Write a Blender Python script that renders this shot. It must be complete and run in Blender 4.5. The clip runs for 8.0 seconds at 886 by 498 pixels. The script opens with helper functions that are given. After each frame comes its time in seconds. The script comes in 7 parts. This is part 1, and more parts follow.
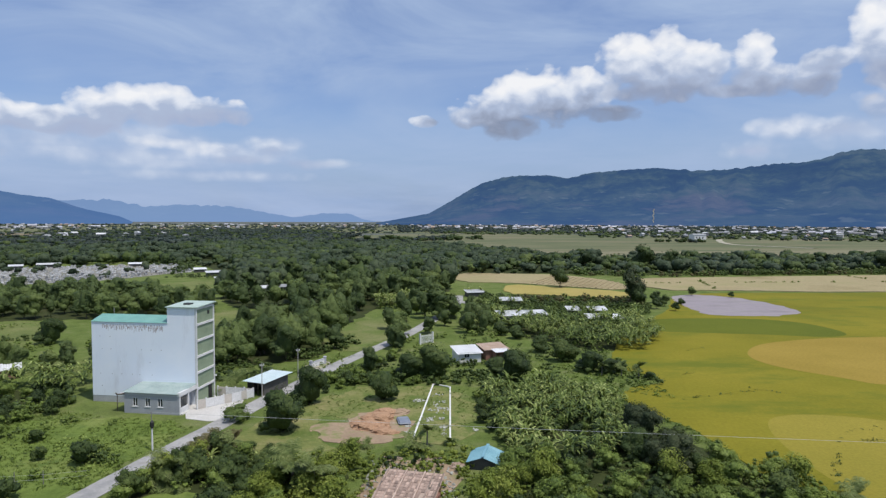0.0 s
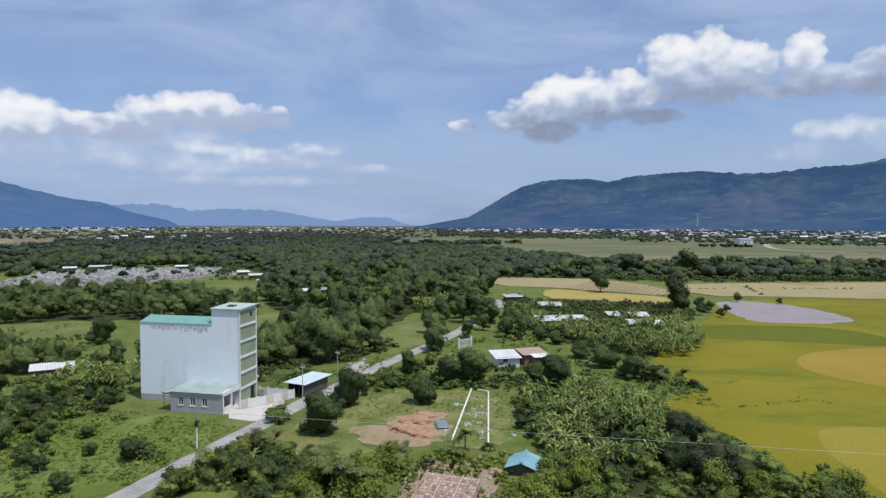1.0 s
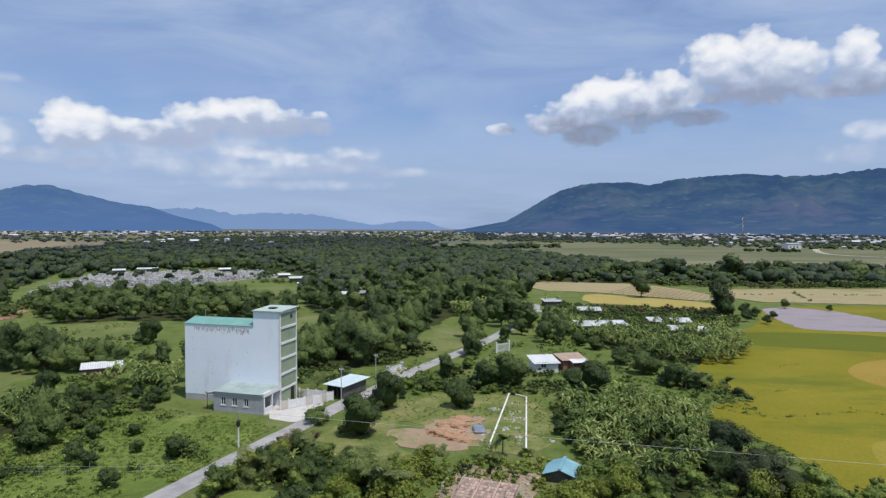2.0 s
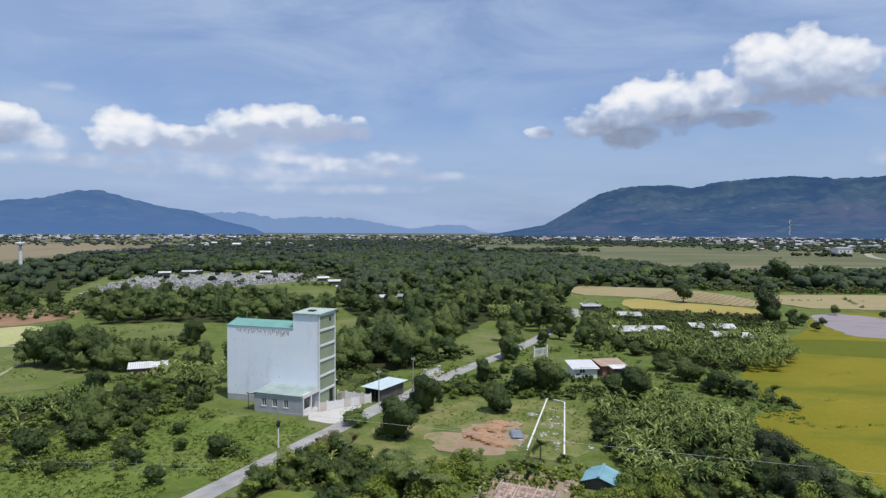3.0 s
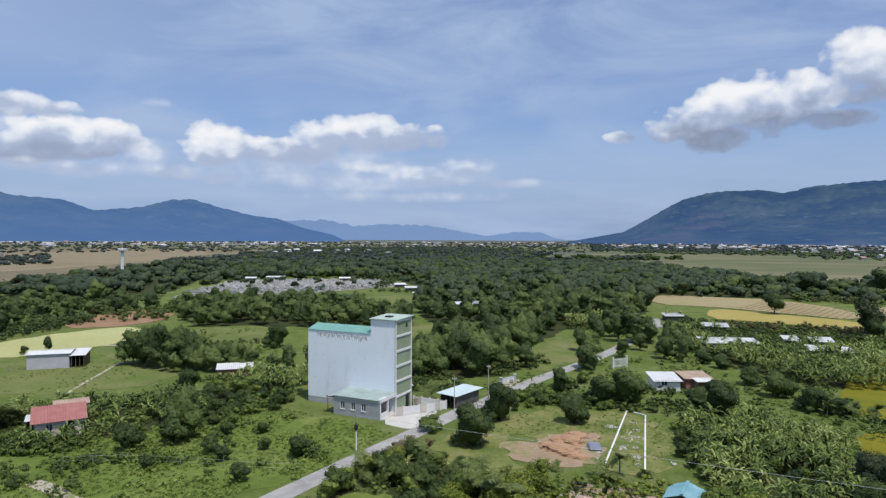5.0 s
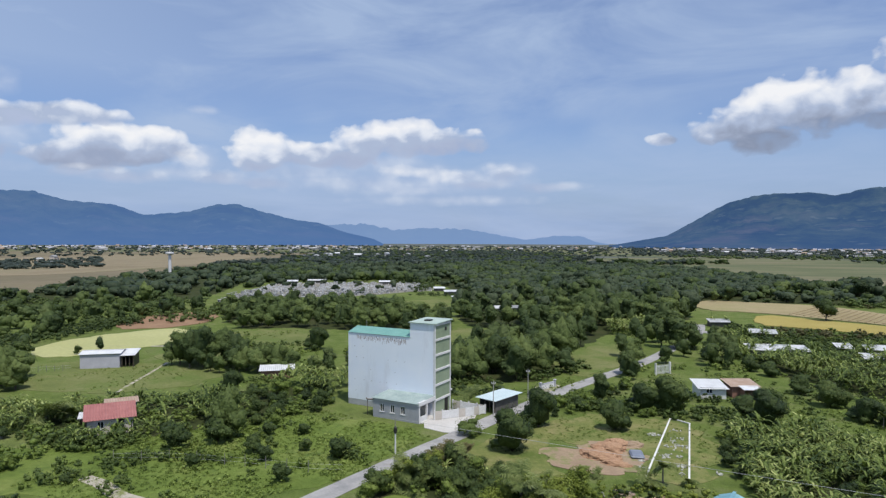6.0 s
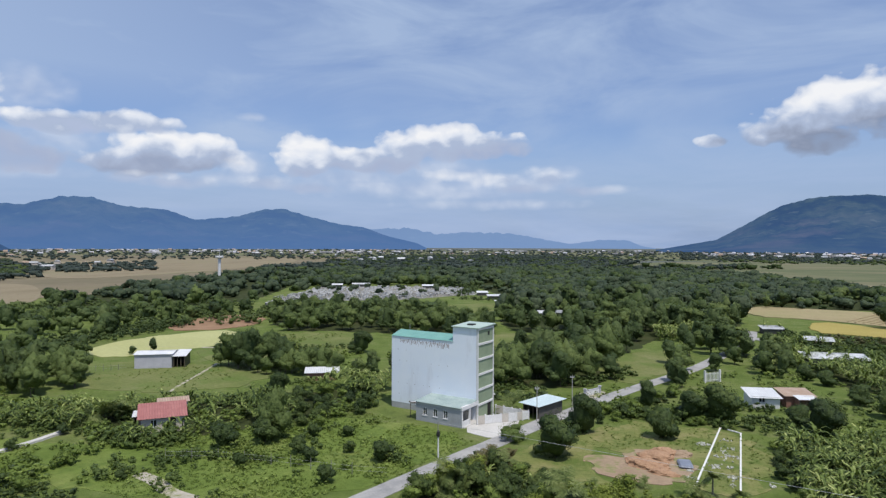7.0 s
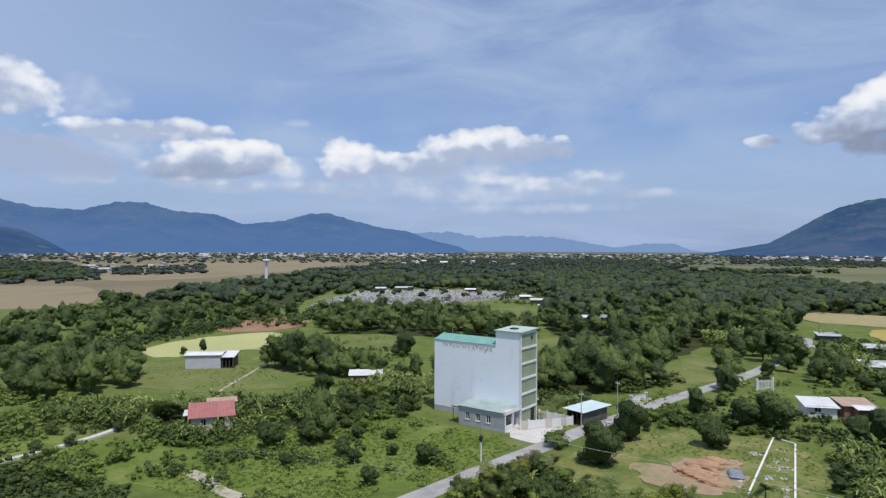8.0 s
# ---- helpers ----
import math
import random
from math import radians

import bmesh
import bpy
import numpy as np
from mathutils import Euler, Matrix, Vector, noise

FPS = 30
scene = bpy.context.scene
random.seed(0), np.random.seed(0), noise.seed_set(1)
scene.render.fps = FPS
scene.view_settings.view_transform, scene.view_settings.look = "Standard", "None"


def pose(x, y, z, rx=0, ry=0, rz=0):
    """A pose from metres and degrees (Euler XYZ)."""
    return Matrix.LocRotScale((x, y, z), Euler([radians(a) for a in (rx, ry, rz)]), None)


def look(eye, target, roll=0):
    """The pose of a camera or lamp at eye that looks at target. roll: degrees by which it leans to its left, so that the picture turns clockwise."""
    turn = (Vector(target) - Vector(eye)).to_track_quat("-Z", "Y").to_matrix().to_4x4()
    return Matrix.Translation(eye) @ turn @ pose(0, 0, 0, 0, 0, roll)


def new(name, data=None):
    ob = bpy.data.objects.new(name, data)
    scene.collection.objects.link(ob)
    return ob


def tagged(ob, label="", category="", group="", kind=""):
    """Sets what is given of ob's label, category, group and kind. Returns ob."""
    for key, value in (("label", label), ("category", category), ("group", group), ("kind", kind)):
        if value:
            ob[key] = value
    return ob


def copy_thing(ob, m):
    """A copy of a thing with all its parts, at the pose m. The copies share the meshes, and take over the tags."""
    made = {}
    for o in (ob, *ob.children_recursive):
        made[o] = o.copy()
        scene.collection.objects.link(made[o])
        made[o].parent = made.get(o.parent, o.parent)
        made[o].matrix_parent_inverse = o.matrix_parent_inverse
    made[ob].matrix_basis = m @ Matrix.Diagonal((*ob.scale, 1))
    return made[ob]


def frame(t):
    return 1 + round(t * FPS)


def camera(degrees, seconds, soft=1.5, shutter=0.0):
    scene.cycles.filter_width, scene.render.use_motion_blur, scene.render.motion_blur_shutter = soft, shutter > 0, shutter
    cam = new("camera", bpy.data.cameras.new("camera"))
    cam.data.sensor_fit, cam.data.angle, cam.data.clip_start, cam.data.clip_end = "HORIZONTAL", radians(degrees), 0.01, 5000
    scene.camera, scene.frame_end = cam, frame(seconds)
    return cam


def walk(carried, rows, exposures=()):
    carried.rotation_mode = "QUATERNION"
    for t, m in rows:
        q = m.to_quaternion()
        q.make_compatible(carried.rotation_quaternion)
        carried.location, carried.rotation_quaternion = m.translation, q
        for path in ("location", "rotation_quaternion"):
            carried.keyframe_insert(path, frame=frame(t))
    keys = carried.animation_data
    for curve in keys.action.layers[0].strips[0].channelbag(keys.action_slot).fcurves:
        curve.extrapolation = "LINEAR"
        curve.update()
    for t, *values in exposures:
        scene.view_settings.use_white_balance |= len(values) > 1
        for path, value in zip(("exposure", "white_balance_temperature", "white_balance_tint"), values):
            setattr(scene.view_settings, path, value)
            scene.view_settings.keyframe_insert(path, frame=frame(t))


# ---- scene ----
import functools

from mathutils import geometry
from mathutils.bvhtree import BVHTree

cam = camera(70.0, 8.0, soft=1.32)
EYE = 26.0
# seconds, yaw, pitch, roll of a drone that hovers and turns to its left
ROWS = [
    (0.0, -0.02, -2.77, -0.16),
    (0.5, 1.75, -2.60, -0.20),
    (1.0, 3.49, -2.42, -0.20),
    (1.5, 5.22, -2.25, -0.22),
    (3.0, 10.31, -1.76, -0.23),
    (3.5, 12.02, -1.60, -0.23),
    (4.0, 13.71, -1.44, -0.23),
    (4.5, 15.45, -1.29, -0.23),
    (6.0, 20.71, -0.80, -0.23),
    (6.5, 22.64, -0.62, -0.24),
    (7.0, 24.60, -0.44, -0.23),
    (7.5, 26.56, -0.28, -0.21),
    (8.0, 28.46, -0.12, -0.20),
]
walk(cam, [(t, pose(0, 0, EYE, 90 + pitch, roll, yaw)) for t, yaw, pitch, roll in ROWS])

# ---------------------------------------------------------------- light
SUN_EL, SUN_AZ = radians(66), radians(128)     # azimuth clockwise from +y
sun = new("sun", bpy.data.lights.new("sun", "SUN"))
sun.data.energy, sun.data.angle, sun.data.color = 3.75, radians(0.6), (1.0, 0.95, 0.87)
SUN_DIR = Vector((math.sin(SUN_AZ) * math.cos(SUN_EL), math.cos(SUN_AZ) * math.cos(SUN_EL), math.sin(SUN_EL)))
sun.matrix_basis = look(SUN_DIR * 300, (0, 0, 0))


class Nodes:
    """Small helper to wire shader nodes."""

    def __init__(self, tree):
        self.tree = tree

    def add(self, kind, **props):
        n = self.tree.nodes.new(kind)
        for k, v in props.items():
            setattr(n, k, v)
        return n

    def put(self, socket, v):
        if isinstance(v, bpy.types.NodeSocket):
            self.tree.links.new(v, socket)
        elif v is not None:
            socket.default_value = v

    def math(self, op, a, b=None, c=None, clamp=False):
        n = self.add("ShaderNodeMath", operation=op, use_clamp=clamp)
        for s, v in zip(n.inputs, (a, b, c)):
            self.put(s, v)
        return n.outputs[0]

    def vmath(self, op, a, b=None, c=None):
        n = self.add("ShaderNodeVectorMath", operation=op)
        for s, v in zip(n.inputs, (a, b, c)):
            self.put(s, v)
        return n.outputs["Value"] if op in ("LENGTH", "DOT_PRODUCT") else n.outputs[0]

    def noise(self, vec, scale, detail=3.0, rough=0.55, distort=0.0):
        n = self.add("ShaderNodeTexNoise")
        self.put(n.inputs["Vector"], vec)
        n.inputs["Scale"].default_value, n.inputs["Detail"].default_value = scale, detail
        n.inputs["Roughness"].default_value, n.inputs["Distortion"].default_value = rough, distort
        return n.outputs[0]

    def ramp(self, fac, stops):
        n = self.add("ShaderNodeValToRGB")
        self.put(n.inputs[0], fac)
        el = n.color_ramp.elements
        while len(el) < len(stops):
            el.new(0.5)
        for e, (p, c) in zip(el, stops):
            e.position, e.color = p, (c, c, c, 1) if isinstance(c, float) else (*c, 1)
        return n.outputs[0]

    def mix(self, fac, a, b, blend="MIX"):
        n = self.add("ShaderNodeMix", data_type="RGBA", blend_type=blend)
        self.put(n.inputs[0], fac)
        for s, v in ((n.inputs[6], a), (n.inputs[7], b)):
            self.put(s, (*v, 1) if isinstance(v, tuple) else v)
        return n.outputs[2]


# clouds: azimuth, elevation, half width, half height, in degrees
CLOUDS_EAST = [
    [(4.8, 9.6, 3.5, 1.9), (7.8, 11.0, 3.7, 1.8), (9.3, 10.3, 4.4, 2.1), (12.7, 11.1, 2.6, 1.6), (14.7, 9.1, 2.8, 0.7),
     (6.1, 8.3, 3.0, 1.2), (2.6, 9.0, 2.3, 1.0), (-1.5, 8.6, 1.4, 0.5)],
    [(16.5, 13.0, 2.7, 2.2), (18.6, 12.4, 2.9, 2.7), (21.9, 12.4, 2.4, 2.2), (19.3, 10.7, 4.4, 1.0),
     (25.9, 12.7, 1.5, 2.1), (26.5, 11.1, 2.8, 1.5), (30.1, 10.7, 1.9, 1.2), (25.3, 10.4, 3.2, 0.6)],
    [(31.1, 12.1, 2.0, 1.0), (34.0, 13.5, 2.0, 2.3), (35.7, 12.1, 2.9, 2.3), (34.3, 8.3, 1.4, 1.0), (41.0, 12.0, 4.0, 2.4)],
]
CLOUDS_WEST = [
    [(-25.0, 9.1, 3.7, 1.4), (-23.0, 9.3, 2.5, 1.2), (-21.5, 8.7, 4.0, 1.1), (-27.4, 8.6, 2.9, 1.2),
     (-36.6, 8.0, 2.6, 1.3), (-37.0, 7.0, 2.2, 1.1), (-34.2, 7.4, 2.7, 0.9), (-31.7, 7.6, 2.1, 1.0), (-29.8, 7.2, 2.9, 0.9)],
    [(-48.7, 7.7, 3.6, 1.4), (-45.5, 8.0, 2.8, 1.1), (-50.8, 6.6, 3.0, 1.1), (-47.8, 6.9, 4.6, 0.9), (-43.7, 7.6, 1.4, 0.7)],
    [(-55.6, 9.3, 3.6, 0.8), (-51.6, 9.7, 4.0, 0.8)],
    [(-62.0, 7.0, 5.0, 1.4), (-58.0, 6.4, 3.0, 1.0), (-64.0, 11.8, 4.2, 1.9)],
]
CUMULUS = CLOUDS_EAST + CLOUDS_WEST
THIN_WEST = [
    (-47.9, 5.1, 2.7, 0.6), (-50.4, 5.5, 2.2, 0.6), (-41.8, 6.7, 1.9, 1.2), (-43.7, 5.6, 2.8, 0.7), (-39.9, 5.3, 2.4, 0.6),
    (-56.1, 8.0, 4.4, 1.1), (-58.0, 11.5, 3.4, 1.6), (-57.6, 5.5, 3.5, 0.6), (-41.3, 10.8, 1.3, 0.4), (28.4, 7.3, 2.7, 1.0),
    (26.3, 5.6, 2.4, 0.8),
]
CUMULUS += [
    [(-15.2, 5.9, 1.9, 0.8), (-12.6, 4.7, 2.4, 0.45), (-17.6, 5.0, 2.4, 0.5), (-19.6, 5.8, 2.2, 0.6), (-23.8, 6.1, 2.4, 0.5)],
    [(-47.7, 5.1, 3.0, 0.6), (-42.6, 6.6, 1.4, 0.8), (-40.5, 5.3, 1.9, 0.7), (-36.5, 4.9, 2.2, 0.45), (-51.0, 5.3, 1.6, 0.5)],
    [(28.2, 7.2, 2.6, 1.1), (25.9, 5.5, 1.6, 0.5), (34.3, 8.5, 1.5, 1.0), (31.5, 7.0, 2.6, 0.8)],
]
THIN_REST = [
    (-22.0, 6.4, 3.0, 0.6), (-15.0, 6.2, 2.6, 0.8), (-15.5, 5.2, 3.6, 0.6), (-10.4, 4.8, 2.5, 0.4), (-23.5, 4.5, 6.5, 0.6),
    (-31.2, 5.3, 4.3, 0.5), (-33.0, 6.0, 6.0, 1.1), (-26.0, 6.9, 6.0, 1.2), (-18.5, 5.6, 6.0, 0.9), (-27.0, 5.0, 9.0, 0.9),
    (-20.0, 3.6, 8.0, 0.5), (33.5, 6.8, 4.0, 1.3),
]


def build_sky():
    world = bpy.data.worlds.new("sky")
    scene.world = world
    world.use_nodes = True
    tree = world.node_tree
    tree.nodes.clear()
    k = Nodes(tree)
    way = k.add("ShaderNodeTexCoord").outputs["Generated"]
    sky = k.add("ShaderNodeTexSky", sky_type="NISHITA", sun_disc=False, sun_elevation=SUN_EL, sun_rotation=SUN_AZ,
                altitude=50.0, air_density=1.0, dust_density=1.5, ozone_density=2.0)
    base = k.mix(1.0, sky.outputs[0], (0.098, 0.106, 0.132), "MULTIPLY")
    sep = k.add("ShaderNodeSeparateXYZ")
    k.put(sep.inputs[0], way)
    az = k.math("MULTIPLY", k.math("ARCTAN2", sep.outputs[0], sep.outputs[1]), 57.2958)
    el = k.math("MULTIPLY", k.math("ARCSINE", sep.outputs[2]), 57.2958)
    flat = k.add("ShaderNodeCombineXYZ")
    k.put(flat.inputs[0], az), k.put(flat.inputs[1], el)
    # a high thin veil, drawn out along the wind
    drawn = k.vmath("MULTIPLY", flat.outputs[0], (0.035, 0.11, 1.0))
    veil = k.ramp(k.noise(drawn, 1.6, 5.0, 0.6, 0.6), [(0.25, 0.0), (0.66, 1.0)])
    streak = k.ramp(k.noise(k.vmath("MULTIPLY", flat.outputs[0], (0.05, 0.35, 1.0)), 1.3, 6.0, 0.6, 0.3), [(0.4, 0.0), (0.75, 1.0)])
    west = k.math("MULTIPLY_ADD", az, -0.016, -0.15, clamp=True)
    veil = k.math("MAXIMUM", veil, k.math("MULTIPLY", west, 1.0))
    # a clearer belt of blue between the cumulus and the high veil
    belt = k.math("SUBTRACT", 1.0, k.math("ABSOLUTE", k.math("MULTIPLY_ADD", el, 0.25, -2.5)), clamp=True)
    patchy = k.ramp(k.noise(k.vmath("MULTIPLY", flat.outputs[0], (0.06, 0.12, 1.0)), 1.0, 3.0, 0.5), [(0.38, 0.0), (0.58, 1.0)])
    veil = k.math("MULTIPLY", veil, k.math("SUBTRACT", 1.0, k.math("MULTIPLY", k.math("MULTIPLY", belt, patchy), 0.9)))
    base = k.mix(k.math("MULTIPLY", veil, 0.88), base, (0.395, 0.51, 0.72))
    low = k.math("SUBTRACT", 1.0, k.math("DIVIDE", k.math("ABSOLUTE", el), 9.0), clamp=True)
    base = k.mix(k.math("MULTIPLY", low, 0.75), base, (0.285, 0.40, 0.645))
    base = k.mix(k.math("MULTIPLY", k.math("MULTIPLY", streak, low), 0.5), base, (0.52, 0.61, 0.80))
    # billows that fray the outlines of the cumulus
    wob = k.noise(k.vmath("MULTIPLY", flat.outputs[0], (1.0, 1.3, 1.0)), 0.5, 6.0, 0.5, 0.3)
    big = k.noise(k.vmath("MULTIPLY", flat.outputs[0], (1.0, 1.3, 1.0)), 0.28, 3.0, 0.5)
    puff = k.add("ShaderNodeTexVoronoi", voronoi_dimensions="2D", feature="SMOOTH_F1")
    k.put(puff.inputs["Vector"], k.vmath("MULTIPLY", flat.outputs[0], (1.0, 1.35, 1.0)))
    puff.inputs["Scale"].default_value, puff.inputs["Detail"].default_value, puff.inputs["Smoothness"].default_value = 0.5, 1.0, 0.9
    billow = k.math("MULTIPLY_ADD", puff.outputs["Distance"], -1.0, 0.46)
    fray = k.math("ADD", k.math("MULTIPLY_ADD", wob, 0.9, -0.43), k.math("MULTIPLY_ADD", big, 0.8, -0.37))
    fray = k.math("MULTIPLY_ADD", billow, 0.5, fray)

    def field(puffs):
        dens = -1.0
        for a, e, w, h in puffs:
            q = k.vmath("MULTIPLY_ADD", flat.outputs[0], (1 / w, 1 / h, 0), (-a / w, -e / h, 0))
            dens = k.math("SMOOTH_MAX", dens, k.math("SUBTRACT", 1.0, k.vmath("LENGTH", q)), 0.25)
        return dens

    col = base
    for puffs in (THIN_WEST, THIN_REST):
        alpha = k.ramp(k.math("MULTIPLY_ADD", fray, 0.75, k.math("ADD", field(puffs), 0.2)), [(0.0, 0.0), (1.1, 0.55)])
        tone = k.ramp(k.math("ADD", fray, 0.4), [(0.1, (0.42, 0.51, 0.70)), (0.8, (0.72, 0.77, 0.87))])
        col = k.mix(alpha, col, tone)
    # the middle height of each cloud bank, its slope along the sky and its half height
    for puffs, (az0, mid, slope, half, deep, dense) in zip(CUMULUS, ((7, 9.7, 0.13, 1.9, 0.27, 1.0), (19, 11.9, -0.07, 2.1, 0.33, 1.0), (34, 12.0, 0.0, 2.4, 0.38, 1.0), (-31, 7.5, 0.14, 1.3, 0.44, 1.0), (-46, 7.1, 0.03, 1.4, 0.36, 1.0), (-53, 9.3, 0.05, 1.6, 0.50, 1.0), (-61, 10.2, -0.3, 3.2, 0.44, 1.0), (-16, 5.4, 0.1, 1.3, 0.46, 0.6), (-44, 5.4, 0.0, 1.3, 0.46, 0.6), (29, 6.6, 0.2, 1.6, 0.50, 0.6))):
        body = k.math("ADD", k.math("ADD", field(puffs), fray), 0.22 if az0 < 0 else 0.12)
        alpha = k.ramp(body, [(0.0, 0.0), (0.22, 0.7), (0.5, 1.0)] if dense == 1.0 else [(0.0, 0.0), (0.45, 0.5), (0.9, 1.0)])
        mean = k.math("MULTIPLY_ADD", az, slope, mid - slope * az0)
        lit = k.math("ADD", k.math("DIVIDE", k.math("SUBTRACT", el, mean), half), k.math("MULTIPLY_ADD", wob, 2.2, -1.05))
        lit = k.math("MULTIPLY_ADD", billow, 0.7, k.math("SUBTRACT", lit, k.math("MULTIPLY", body, 0.35)))
        under = k.ramp(k.math("MULTIPLY_ADD", lit, 0.25, 0.5), [(0.02, 0.35), (0.34, 1.0)])
        alpha = k.math("MULTIPLY", alpha, k.math("MULTIPLY", under, dense))
        tone = k.ramp(k.math("MULTIPLY_ADD", lit, 0.46, 0.42), [(0.0, (deep * 0.9, deep * 1.04, deep * 1.42)), (0.34, (0.42, 0.50, 0.67)), (0.60, (0.72, 0.77, 0.87)), (0.85, (0.89, 0.90, 0.93))])
        col = k.mix(alpha, col, tone)
    bg = k.add("ShaderNodeBackground")
    k.put(bg.inputs[0], col)
    bg.inputs[1].default_value = 1.0
    k.put(k.add("ShaderNodeOutputWorld").inputs[0], bg.outputs[0])


build_sky()


# ---------------------------------------------------------------- materials
def material(name, stops, scale=1.0, rough=0.8, metal=0.0, bump=0.0, fine=12.0, space="Object", vary=0.0, stain=None, stretch=(1, 1, 1), spec=0.4, relief=0.05):
    """Noise-driven surface: stops are colours from a broad noise, a fine noise adds grain and relief; vary shifts value per object."""
    m = bpy.data.materials.new(name)
    m.use_nodes = True
    k = Nodes(m.node_tree)
    b = m.node_tree.nodes["Principled BSDF"]
    vec = k.add("ShaderNodeNewGeometry").outputs["Position"] if space == "World" else k.add("ShaderNodeTexCoord").outputs["Object"]
    if stretch != (1, 1, 1):
        vec = k.vmath("MULTIPLY", vec, stretch)
    broad = k.noise(vec, scale, 5.0, 0.6)
    shade = 0.87 if space == "World" else 0.93
    col = k.ramp(broad, [(0.3 + 0.4 * i / max(1, len(stops) - 1), tuple(v * shade for v in c)) for i, c in enumerate(stops)])
    grain = k.noise(vec, scale * (fine or 12.0), 4.0, 0.65)
    col = k.mix(0.5, col, k.ramp(grain, [(0.25, 0.45), (0.75, 1.0)]), "MULTIPLY") if fine else col
    if stain:
        colour, size, low, high = stain
        mask = k.ramp(k.noise(k.vmath("MULTIPLY", vec, size), 1.0, 6.0, 0.7), [(low, 0.0), (high, 1.0)])
        col = k.mix(mask, col, colour)
    if vary:
        rnd = k.add("ShaderNodeObjectInfo").outputs["Random"]
        h = k.add("ShaderNodeHueSaturation")
        k.put(h.inputs["Value"], k.math("MULTIPLY_ADD", rnd, 2 * vary, 1 - vary))
        k.put(h.inputs["Color"], col)
        col = h.outputs[0]
    k.put(b.inputs["Base Color"], col)
    b.inputs["Roughness"].default_value, b.inputs["Metallic"].default_value = rough, metal
    b.inputs["Specular IOR Level"].default_value = spec
    if bump:
        n = k.add("ShaderNodeBump")
        n.inputs["Strength"].default_value, n.inputs["Distance"].default_value = bump, relief
        k.put(n.inputs["Height"], grain)
        k.put(b.inputs["Normal"], n.outputs[0])
    return m


def foliage(name, dark, mid, light, through_light=0.3, leafy=0.42):
    """Leaves: colour differs from leaf to leaf, from plant to plant and in broad drifts."""
    m = bpy.data.materials.new(name)
    m.use_nodes = True
    k = Nodes(m.node_tree)
    b = m.node_tree.nodes["Principled BSDF"]
    geo = k.add("ShaderNodeNewGeometry")
    leaf = geo.outputs["Random Per Island"]
    plant = k.add("ShaderNodeObjectInfo").outputs["Random"]
    drift = k.noise(geo.outputs["Position"], 0.05, 3.0, 0.6)
    cell = k.add("ShaderNodeTexVoronoi", voronoi_dimensions="2D", feature="F1")
    k.put(cell.inputs["Vector"], geo.outputs["Position"])
    cell.inputs["Scale"].default_value = 0.15
    tint = k.add("ShaderNodeSeparateColor")
    k.put(tint.inputs[0], cell.outputs["Color"])
    plant = k.math("ADD", k.math("MULTIPLY", plant, 0.5), k.math("MULTIPLY", tint.outputs[0], 0.5))
    v = k.math("ADD", k.math("MULTIPLY_ADD", leaf, leafy * 0.5, 0.27 - leafy * 0.25), k.math("ADD", k.math("MULTIPLY", plant, 0.46), k.math("MULTIPLY_ADD", drift, 0.7, -0.40)))
    mottle = k.noise(geo.outputs["Position"], 1.3, 4.0, 0.7)
    v = k.math("ADD", v, k.math("MULTIPLY_ADD", mottle, 0.9, -0.45))
    col = k.ramp(v, [(p, tuple(0.83 * q for q in c)) for p, c in ((0.1, dark), (0.5, mid), (0.9, light))])
    k.put(b.inputs["Base Color"], col)
    b.inputs["Roughness"].default_value, b.inputs["Specular IOR Level"].default_value = 0.6, 0.25
    relief = k.add("ShaderNodeBump")
    relief.inputs["Strength"].default_value, relief.inputs["Distance"].default_value = 0.9, 0.35
    k.put(relief.inputs["Height"], mottle)
    k.put(b.inputs["Normal"], relief.outputs[0])
    t = k.add("ShaderNodeBsdfTranslucent")
    k.put(t.inputs[0], k.mix(1.0, col, (1.0, 1.0, 0.55), "MULTIPLY"))
    s = k.add("ShaderNodeMixShader")
    s.inputs[0].default_value = through_light
    k.put(s.inputs[1], b.outputs[0]), k.put(s.inputs[2], t.outputs[0])
    k.put(m.node_tree.nodes["Material Output"].inputs[0], s.outputs[0])
    return m


